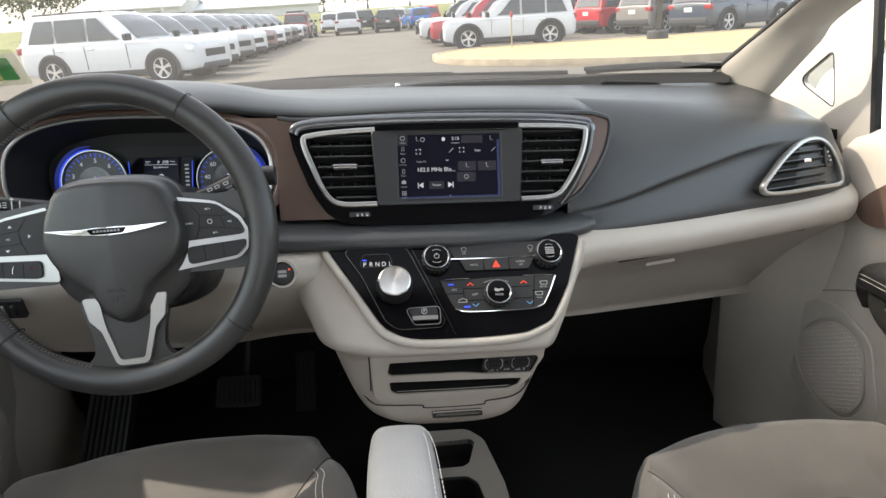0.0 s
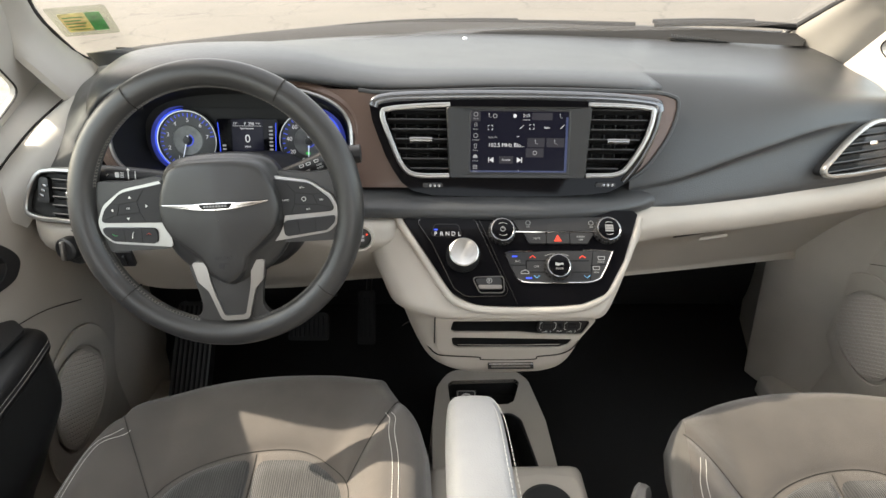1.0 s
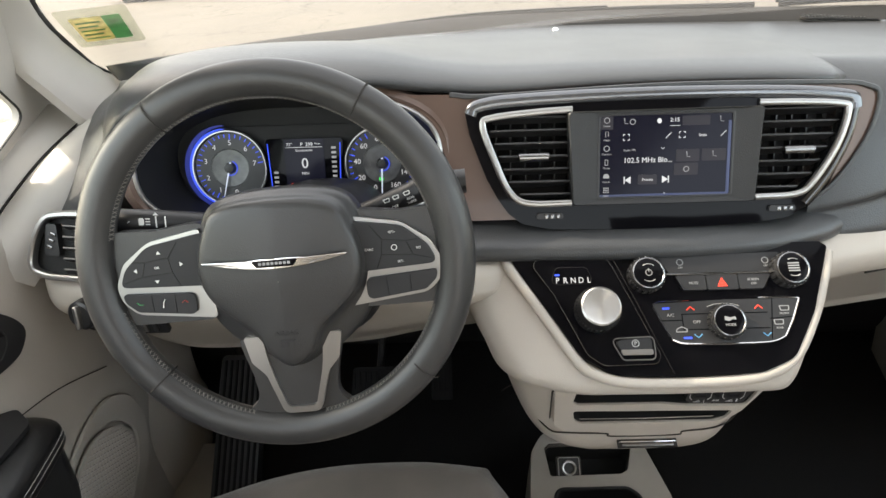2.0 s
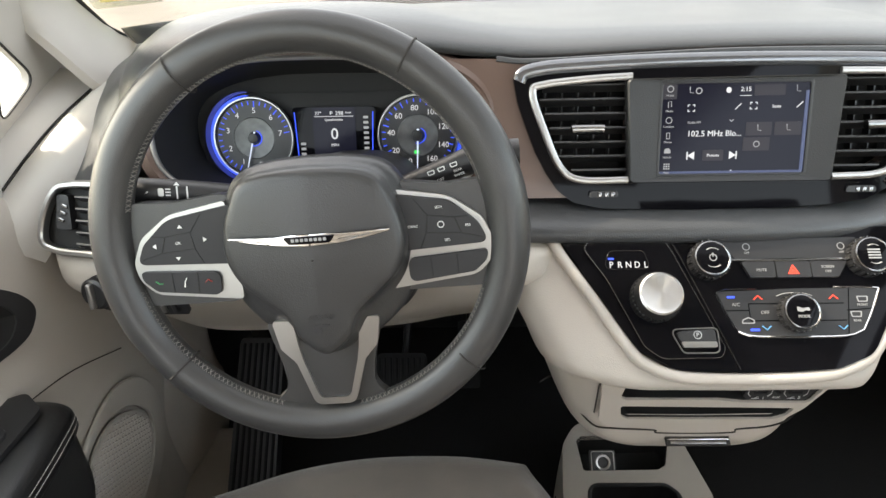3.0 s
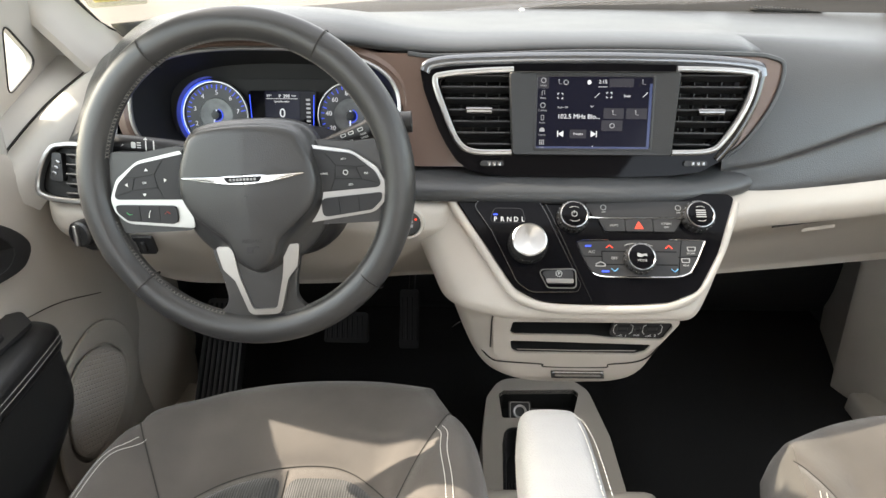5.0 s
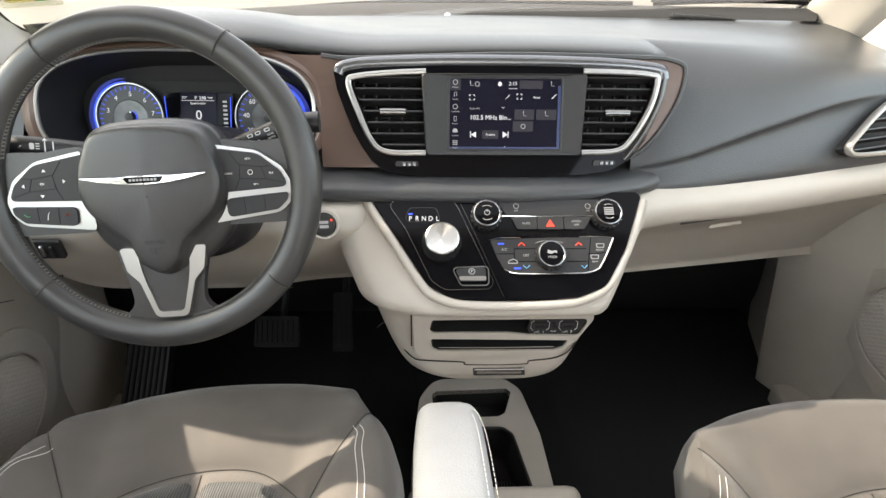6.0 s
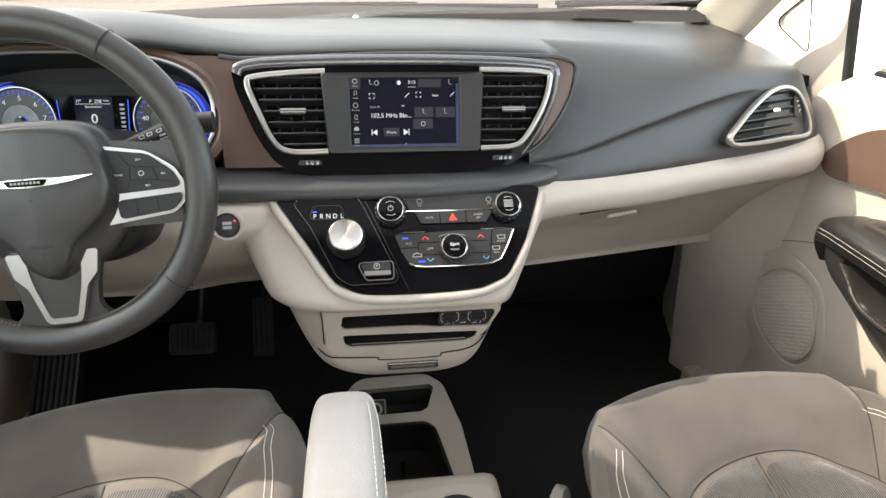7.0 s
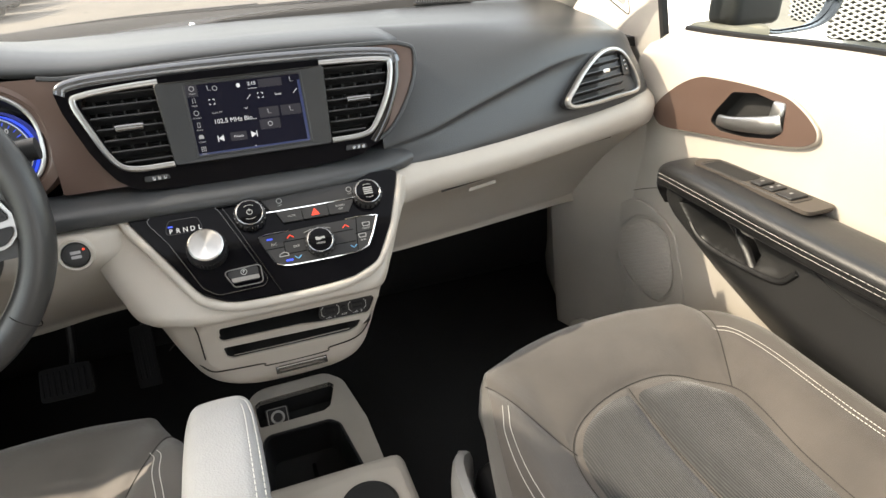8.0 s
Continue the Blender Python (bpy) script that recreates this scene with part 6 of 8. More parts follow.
def door(side, tip, leaf_at, drop=0.0, out=0.0):
    """A front door's inner trim: side -1 for the driver's, 1 for the passenger's; tip: y of the armrest's front end."""
    t = thing("car_door", "closed cream front door trim with black armrest and brown handle bezel" if side > 0 else "closed cream front door trim with black armrest and dark handle bezel", "car door", (side * 0.8, 0.5, 0.34), "front doors")
    part("outer_skin", box(min(side * 0.86, side * 0.90), max(side * 0.86, side * 0.90), -0.30, 1.45, 0.25, 1.07, 0.01), BLACK, t)
    u = (0, -side, 0)
    m = frame_at((side * 0.770, 0.0, 0.0), (-side * -0.10, 0, 1), u)

    def yz(pts):
        return [(-side * y, z) for y, z in pts][::1]

    # handle bezel, leaf shaped, with a dark well and a chrome lever
    hm = frame_at((side * 0.785, leaf_at[0], leaf_at[1]), (side * 0.16, 0, 1), u)
    leaf = [(0.202, -0.039), (0.187, -0.010), (0.145, 0.025), (0.106, 0.044), (0.076, 0.049), (-0.002, 0.053), (-0.078, 0.051), (-0.118, 0.039), (-0.149, 0.021), (-0.159, 0.008), (-0.156, -0.003), (-0.129, -0.016), (-0.037, -0.034), (0.097, -0.053), (0.159, -0.061), (0.186, -0.056)]
    leaf = [(-side * y, z) for y, z in spline(leaf, 72, True)]
    well = [(-side * y, z) for y, z in rounded([(0.019, 0.036), (-0.029, 0.044), (-0.093, 0.037), (-0.101, -0.004), (-0.085, -0.016), (-0.035, -0.027), (0.022, -0.032), (0.052, -0.022), (0.043, 0.000)], 0.012)]
    if side < 0:
        well = [(x * 0.84 + 0.004, z * 0.80) for x, z in leaf[::2]]
    skin = grid(door_rows(side, -0.16, 1.115 if side > 0 else 1.05, 0.03 if side > 0 else 0.11))
    bmesh.ops.subdivide_edges(skin, edges=[e for e in skin.edges if all(abs(v.co.y - leaf_at[0]) < 0.24 and abs(v.co.z - leaf_at[1]) < 0.09 for v in e.verts)], cuts=2, use_grid_fill=True)

    mx, my = sum(p[0] for p in well) / len(well), sum(p[1] for p in well) / len(well)
    wide = [(mx + (p[0] - mx) * 1.08, my + (p[1] - my) * 1.16) for p in well]

    def in_well(c):
        x, y, odd = -side * (c.y - leaf_at[0]), (c.z - leaf_at[1]) * 1.012, False
        for p, q in zip(wide, wide[1:] + wide[:1]):
            if (p[1] > y) != (q[1] > y) and x < p[0] + (q[0] - p[0]) * (y - p[1]) / (q[1] - p[1]):
                odd = not odd
        return odd

    bmesh.ops.delete(skin, geom=[f for f in skin.faces if in_well(f.calc_center_median())], context="FACES")
    part("panel", thicken(skin, 0.015), CREAM, t, "cream moulded door panel")
    bz = part("handle_bezel", plate(leaf, 0.010, hm, holes=(well,), bevel=0.003, seg=3), BROWN if side > 0 else BLACK, t, "satin brown handle bezel" if side > 0 else "dark handle bezel")
    part("bezel_edge", sweep(place(hm, leaf, 0.004), 0.005, 0.010, True, hm.to_3x3() @ Vector((0, 0, 1)), 8), CREAM, bz)
    part("well", grid([place(hm, well, 0.008), place(hm, [(x * 0.97 + side * 0.001, y * 0.96) for x, y in well], -0.016), place(hm, [(x * 0.9 + side * 0.003, y * 0.9) for x, y in well], -0.019), place(hm, [(x * 0.05 + side * 0.03, y * 0.05) for x, y in well], -0.020)], False, True), MATTE, bz, "black handle well")
    lever = [(0.036, -0.016, 0.004), (0.0, -0.013, 0.010), (-0.053, -0.002, 0.014), (-0.083, 0.006, 0.012), (-0.094, 0.012, 0.008)]
    hd = part("handle", sweep([hm @ Vector((-side * y, z, w)) for y, z, w in spline(lever, 24)], 0.016, 0.027, n=14, flat=2.5, taper=lambda f: 0.70 + 0.40 * min(1.0, f * 1.6), up=hm.to_3x3() @ Vector((0, 1, 0))), SILVER, bz, "satin metal door handle")
    part("handle_root", box(-0.013, 0.013, -0.004, 0.030, -0.006, 0.012, 0.006, m=hm @ pose(side * 0.080, 0.012, 0.002)), SILVER, hd)
    # armrest
    path = [(side * 0.700, -0.14, 0.905), (side * 0.698, 0.2, 0.905), (side * 0.700, tip - 0.35, 0.903), (side * 0.704, tip - 0.15, 0.905), (side * 0.718, tip - 0.05, 0.898), (side * 0.736, tip - 0.012, 0.884), (side * 0.752, tip, 0.858), (side * 0.765, tip + 0.002, 0.835)]
    path = [(x + side * out, y, z - drop) for x, y, z in path]
    rows = []
    pts = spline(path, 46)
    for k, p in enumerate(pts):
        f = k / 45
        w = 0.075 + 0.004 * math.sin(f * 3) - 0.038 * smooth(0.72, 1.0, f)
        h = 0.044 - 0.010 * smooth(0.8, 1.0, f)
        row = []
        for j in range(24):
            a = 2 * math.pi * j / 24
            c, s = math.cos(a), math.sin(a)
            c, s = math.copysign(abs(c) ** 0.55, c), math.copysign(abs(s) ** 0.55, s)
            row.append((p[0] + side * (w * 0.5) + side * w * 0.62 * c - side * 0.018, p[1], p[2] - 0.023 + h * 0.55 * s))
        rows.append(row)
    arm = part("armrest", grid(rows, False, True), ARMHIDE, t, "black padded armrest with pale stitching")
    st = None
    for dz in (0.0, 0.0075):
        line = []
        for k, p in enumerate(pts[:43]):
            w = 0.075 + 0.004 * math.sin(k / 45 * 3) - 0.038 * smooth(0.72, 1.0, k / 45)
            line.append(Vector((p[0] - side * (0.12 * w + 0.0186), p[1], p[2] - 0.018 - dz)))
        for a, b in zip(line, line[1:]):
            for q in (0.02, 0.22, 0.42, 0.62, 0.82):
                st = sweep([a.lerp(b, q), a.lerp(b, q + 0.165)], 0.00055, 0.00055, n=4, bm=st)
    part("stitching", st, THREAD, arm, "double pale stitching", "stuff")
    # switch plate on top of the armrest
    sm = frame_at((side * (0.752 + out * 0.4), tip - (0.19 if side > 0 else 0.148), 0.904 - drop + (0.002 if side < 0 else 0)), (0, 1, -0.02), (1, 0, 0))
    sp = part("switch_plate", plate(rounded([(-0.030, -0.135), (0.026, -0.135), (0.030, 0.10), (0.0, 0.125), (-0.022, 0.11)], 0.012), 0.006, sm, bevel=0.003), material("switch_plate", (0.050, 0.041, 0.034), 0.5, grain=0.1) if side > 0 else BLACK, arm, "dark switch plate")
    if side > 0:
        # Flat black plate paints the shade of a deep pull well.
        part("pull_well", plate(rect(-0.018, 0.0, 0.020, 0.095, 0.008), 0.002, shift(sm, 0, 0, 0.0046), bevel=0), MATTE, sp)
    else:
        mc = part("mirror_control", turned([(0.0, 0.004), (0.014, 0.0045), (0.017, 0.003), (0.018, 0.0)], shift(sm, 0.002, 0.055, 0.006), 28), BUTTON, sp, "round mirror control")
        for k in range(4):
            part("control_dot", turned([(0.0, 0.0006), (0.0018, 0.0004), (0.002, 0.0)], shift(sm, 0.002 + 0.011 * math.cos(k * 1.571), 0.055 + 0.011 * math.sin(k * 1.571), 0.0102), 10), INK, mc)
        part("lock_switch", box(-0.012, 0.016, 0.010, 0.030, 0.0055, 0.010, 0.003, m=sm), BUTTON, sp)
    if side > 0:
        part("plate_rim", sweep(place(sm, rounded([(-0.024, -0.100), (0.022, -0.100), (0.026, 0.098), (-0.018, 0.104)], 0.012), 0.006), 0.0025, 0.002, True, (0, 0, 1), 6), ARMHIDE, sp)
        part("lock_switch", box(-0.014, 0.017, -0.030, -0.008, 0.0055, 0.011, 0.003, m=sm), BUTTON, sp)
        part("lock_switch", box(-0.014, 0.017, -0.054, -0.033, 0.0055, 0.009, 0.003, m=sm), BUTTON, sp)
        part("window_switch", box(-0.016, 0.018, -0.092, -0.060, 0.0055, 0.0095, 0.004, m=sm), BUTTON, sp)
        for k, (u, v) in enumerate(((0.0, -0.020), (-0.006, -0.044), (0.008, -0.044), (0.0, -0.076))):
            part("switch_mark", plate(rect(u - 0.003, v - 0.002, u + 0.003, v + 0.002, 0.001), 0.0004, shift(sm, 0, 0, 0.0111 if k == 0 else 0.0097), bevel=0), GREYINK, sp)
    else:
        for k in range(2):
            for u in (-0.016, 0.002):
                part("window_switch", box(u, u + 0.015, -0.045 - 0.040 * k, -0.014 - 0.040 * k, 0.0055, 0.012, 0.004, m=sm), LOUVRE, sp)
                part("switch_mark", plate(rect(u + 0.004, -0.032 - 0.040 * k, u + 0.011, -0.026 - 0.040 * k, 0.001), 0.0004, shift(sm, 0, 0, 0.0122), bevel=0), INK, sp)
    # lower dark panel with a pull pocket
    rows = []
    low = [(-0.90, 0.56), (-0.55, 0.605), (-0.36, 0.648), (-0.25, 0.678), (-0.191, 0.698), (-0.138, 0.716), (-0.066, 0.762), (-0.030, 0.81), (-0.010, 0.845)]
    if side < 0:
        low = [(-0.90, 0.50), (-0.30, 0.56), (-0.12, 0.62), (-0.05, 0.68), (-0.025, 0.74), (-0.012, 0.80)]
    pocket = [(-0.083, 0.836), (-0.126, 0.801), (-0.173, 0.788), (-0.256, 0.790), (-0.317, 0.800), (-0.344, 0.829), (-0.350, 0.856), (-0.287, 0.866), (-0.193, 0.866), (-0.110, 0.862)]

    def depth(y, z):
        odd, d = False, 1.0
        for (a, b), (c, e) in zip(pocket, pocket[1:] + pocket[:1]):
            if (b > z) != (e > z) and y < a + (c - a) * (z - b) / (e - b):
                odd = not odd
            k = max(0.0, min(1.0, ((y - a) * (c - a) + (z - b) * (e - b)) / ((c - a) ** 2 + (e - b) ** 2)))
            d = min(d, math.hypot(y - a - k * (c - a), z - b - k * (e - b)))
        fold = smooth(-0.012, 0.004, (y + 0.243) - (z - 0.807) * 1.4)
        slope = 0.030 * smooth(-0.36, -0.21, y)
        return (slope + (0.082 - slope) * fold) * smooth(0.0, 0.020, d) if odd and side > 0 else 0.0

    for i in range(120):
        f = i / 119
        y = tip - 0.012 - (tip + 0.13) * (1 - f) ** 1.5
        zb = float(np.interp(y - tip, [p[0] for p in low], [p[1] for p in low]))
        zb, zt = zb - drop * 0.9, 0.872 - drop
        row = []
        for j in range(60):
            g = j / 59
            z = zb + (zt - zb) * g
            x = 0.742 - 0.034 * smooth(0.0, 0.5, g) + 0.030 * smooth(0.88, 1.0, f) + 0.02 * (1 - g) ** 6
            row.append((side * (x + out * smooth(0.45, 0.60, z) + depth(y - tip, z + drop)), y, z))
        rows.append(row)
    lw = part("lower_panel", thicken(grid(rows), 0.012), material("dark_door_vinyl", (0.017, 0.017, 0.017), 0.40, grain=0.15, grain_size=700, kind="CELL"), t, "black lower door panel with a pull pocket")
    pk = [(side * (0.708 + 0.012 * smooth(-0.14, -0.08, y)), tip + y, z - 0.002) for y, z in pocket[:6]]
    pk = [(x, y, z - drop) for x, y, z in pk]
    if side > 0:
        part("pocket_lip", sweep(spline(pk, 30), 0.010, 0.010, n=10, up=(0, 0, 1)), ARMHIDE, lw)
        part("pocket_divider", sweep(spline([(0.716, tip - 0.178, 0.856), (0.722, tip - 0.220, 0.822), (0.713, tip - 0.262, 0.789)], 12), 0.016, 0.010, n=12, up=(0, 0.7, 0.7)), ARMHIDE, lw)
    part("lower_seam", sweep(spline([(side * 0.707, tip - 0.335, 0.850 - drop), (side * 0.707, tip - 0.42, 0.828 - drop), (side * 0.707, tip - 0.50, 0.824 - drop), (side * 0.707, tip - 0.75, 0.82 - drop)], 20), 0.003, 0.004, n=8), ARMHIDE, lw)
    part("panel_seam", sweep(spline([(side * 0.7705, tip - 0.03, 0.825), (side * 0.7697, tip + 0.06, 0.80), (side * 0.7687, tip + 0.16, 0.755)], 16), 0.0014, 0.0014, n=6), SEAM, t)
    # speaker grille: an egg of crossing bars inside a raised teardrop
    yc, zc = (0.972, 0.640) if side > 0 else (0.848, 0.605)
    gm = frame_at((side * 0.7695, yc, zc), (-side * 0.06, 0, 1), (side * 0.03, -side, 0))
    rise = [(-side * y, z) for y, z in spline([(0.020, 0.122), (-0.072, 0.098), (-0.104, 0.040), (-0.128, -0.04), (-0.110, -0.110), (-0.03, -0.140), (0.048, -0.118), (0.104, -0.080), (0.130, -0.030), (0.128, 0.03), (0.090, 0.090)], 60, True)]
    egg = [(-side * y, z) for y, z in spline([(0.090, 0.002), (0.066, 0.045), (0.028, 0.078), (-0.018, 0.091), (-0.058, 0.080), (-0.078, 0.050), (-0.092, -0.02), (-0.070, -0.068), (-0.034, -0.088), (0.030, -0.080), (0.074, -0.048)], 60, True)]
    part("speaker_ridge", plate(rise, 0.0045, shift(gm, 0, 0, -0.002), holes=([(x * 1.08, z * 1.08) for x, z in egg],), bevel=0.003, seg=3), CREAM, t, "cream raised teardrop round the speaker")
    gr = part("speaker_grille", plate(egg, 0.003, gm, bevel=0.0015), CREAM, t, "cream speaker grille")
    bars = None
    lim = 0.150

    def in_egg(x, y):
        odd = False
        for a, b in zip(egg, egg[1:] + egg[:1]):
            if (a[1] > y / 0.95) != (b[1] > y / 0.95) and x / 0.95 < a[0] + (b[0] - a[0]) * (y / 0.95 - a[1]) / (b[1] - a[1]):
                odd = not odd
        return odd

    for k in range(-24, 25):
        for d in (-1, 1):
            o = 0.0092 * k
            seg = []
            for q in range(61):
                f = -lim + 2 * lim * q / 60
                x, y = (f * 0.9, o + d * f * 0.55)
                if in_egg(x, y):
                    seg.append((x, y))
            if len(seg) > 3:
                bars = sweep(place(gm, [seg[0], seg[len(seg) // 2], seg[-1]], 0.0035), 0.0030, 0.0032, n=4, bm=bars)
    part("grille_mesh", bars, CREAM, gr, "raised lattice of the grille", "stuff")
    return t


door(1, 0.905, (0.80, 0.99))
solo("trim", sweep([(0.842, y, 1.099 + 0.016 * smooth(1.02, 0.60, y)) for y in np.linspace(1.02, -0.16, 24)], 0.016, 0.012, n=10, flat=3), RUBBER, "black rubber weather strip along the door top", "weather strip", "structure")
door(-1, 0.770, (0.615, 0.945), 0.066, 0.018)

# kick panels ahead of the doors
for side in (-1, 1):
    rows = []
    line = ((1.0, 0.815), (1.07, 0.788), (1.10, 0.768), (1.15, 0.735), (1.21, 0.708), (1.225, 0.712), (1.26, 0.74), (1.45, 0.80))
    if side < 0:
        line = ((1.0, 0.815), (1.05, 0.800), (1.10, 0.792), (1.15, 0.790), (1.195, 0.792), (1.205, 0.800), (1.22, 0.82), (1.40, 0.84))
    lean = 1.0 if side > 0 else 0.0
    for y, x in line:
        hi = 1.0 if side > 0 else 0.93
        rows.append([(side * (x + 0.03), y - 0.02, hi), (side * (x + 0.012 - 0.036 * lean), y, hi - 0.08), (side * (x - 0.036 * lean), y + 0.006, 0.75), (side * (x - 0.024 * lean), y + 0.004, 0.60), (side * (x - 0.002 - 0.008 * lean), y + 0.002, 0.45), (side * (x - 0.004), y, 0.385), (side * (x + 0.004), y, 0.325)])
    solo("kick_panel_" + ("left" if side < 0 else "right"), thicken(loft(rows, 30, 26), 0.01), CREAM, "cream kick panel beside the footwell", "kick panel", "structure")
    sill = box(side * 0.70 if side > 0 else -0.80, 0.80 if side > 0 else -0.70, -0.15, 1.15, 0.32, 0.375, 0.012)
    solo("sill_" + ("left" if side < 0 else "right"), sill, CREAM, "cream door sill trim along the carpet", "sill", "structure")

# trim round the quarter windows, door window posts and side glass
for side, nm in ((-1, "left"), (1, "right")):
    m = frame_at((side * (0.835 + 0.22 * 1.1), 0, 0), (-side * 0.22, 0, 1), (0.0, -side, 0))

    def flip(pts):
        return [(-side * y, z * 1.024) for y, z in pts]

    if side > 0:
        corner, post = [(1.296, 1.152), (1.182, 1.108), (1.185, 1.222)], 1.075
        outline = flip([(1.52, 1.08), (1.30, 0.98), (1.075, 0.98), (1.08, 1.46), (1.12, 1.40), (1.30, 1.26)])
    else:
        corner, post = [(1.028, 1.110), (0.952, 1.077), (0.955, 1.180)], 0.885
        outline = flip([(1.30, 1.04), (1.30, 0.80), (0.885, 0.80), (0.89, 1.48), (0.95, 1.40), (1.14, 1.18)])
    hole = rounded(flip(corner), [0.018, 0.010, 0.010], 6)
    q = solo("quarter_trim_" + nm, plate(outline, 0.012, m, holes=(hole,), bevel=0.004), PILLAR, "pale trim round the small quarter window", "window trim", "structure")
    part("seal", sweep(place(m, hole, 0.011), 0.0026, 0.004, True, (1, 0, 0), 8), MATTE, q)
    gl = solo("quarter_glass_" + nm, plate(flip([(corner[0][0] + 0.03, corner[0][1]), (corner[1][0] - 0.02, corner[1][1] - 0.02), (corner[2][0] - 0.01, corner[2][1] + 0.03)]), 0.003, shift(m, 0, 0, -0.012), bevel=0), GLASS, "small clear quarter window", "window", "structure")
    gl.visible_shadow = False
    if side < 0:
        part("sash", plate([(0.852, 1.0), (0.888, 1.0), (0.901, 1.091), (0.925, 1.19), (0.938, 1.245), (0.896, 1.26), (0.867, 1.133)], 0.018, frame_at((-0.828, 0, 0), (0, 0, 1), (0, 1, 0)), bevel=0.005), PILLAR, q, "grey window post")
        part("sash_seal", plate([(0.838, 1.0), (0.850, 1.0), (0.865, 1.133), (0.894, 1.26), (0.960, 1.45), (0.940, 1.46), (0.880, 1.26), (0.852, 1.133)], 0.012, frame_at((-0.828, 0, 0), (0, 0, 1), (0, 1, 0)), bevel=0.003), MATTE, q, "black window seal")
    if side < 0:
        inner = spline([(-0.768, 1.075, 1.092), (-0.795, 1.0, 1.062), (-0.806, 0.94, 1.038), (-0.815, 0.888, 1.013), (-0.82, 0.82, 0.985)], 16)
        outer = spline([(-0.846, 1.085, 1.108), (-0.846, 1.0, 1.080), (-0.846, 0.94, 1.056), (-0.848, 0.888, 1.032), (-0.852, 0.82, 1.004)], 16)
        part("shelf", thicken(grid([[Vector(p).lerp(Vector(u), f / 6) + Vector((0, 0, 0.006 * math.sin(f * 0.5236))) for f in range(7)] for p, u in zip(inner, outer)]), 0.004), PILLAR, q, "pale sloping shelf below the quarter window")
        part("shelf_seam", sweep([(p[0] + 0.001, p[1], p[2] + 0.001) for p in inner], 0.0018, 0.0018, n=6), SEAM, q)
        inboard = spline([(-0.700, 1.095, 1.108), (-0.704, 1.02, 1.085), (-0.716, 0.958, 1.045), (-0.745, 0.915, 0.985), (-0.775, 0.865, 0.935)], 16)
        part("dash_end", thicken(grid([[Vector(p).lerp(Vector(u), f / 8) + Vector((0.004, -0.010, 0.012)) * math.sin(f * 0.3927) for f in range(9)] for p, u in zip([(a + 0.002, b, c - 0.002) for a, b, c in inner], inboard)]), 0.004), PILLAR, q, "pale panel closing the dashboard's end")
    fr = None
    for a, b in (((post, 1.04), (post + 0.006, 1.47)), ((post, 1.078 if side > 0 else 1.035), (-0.16, 1.096 if side > 0 else 1.05)), ((post + 0.006, 1.46), (0.6, 1.58)), ((0.6, 1.58), (-0.2, 1.64))):
        p, s = flip([a, b])
        fr = sweep([m @ Vector((*p, 0.006)), m @ Vector((*s, 0.006))], 0.014, 0.016, n=8, flat=4, up=(side, 0, 0), bm=fr)
    w = solo("window_frame_" + nm, fr, MATTE, "black rubber seal of the front door window", "window frame", "structure")
    gl = solo("window_" + nm, plate(flip([(post, 1.05), (post + 0.006, 1.47), (0.6, 1.58), (-0.2, 1.64), (-0.2, 1.05)])[::side], 0.004, shift(m, 0, 0, -0.010), bevel=0), GLASS, "clear front side window", "window", "structure")
    gl.visible_shadow = False

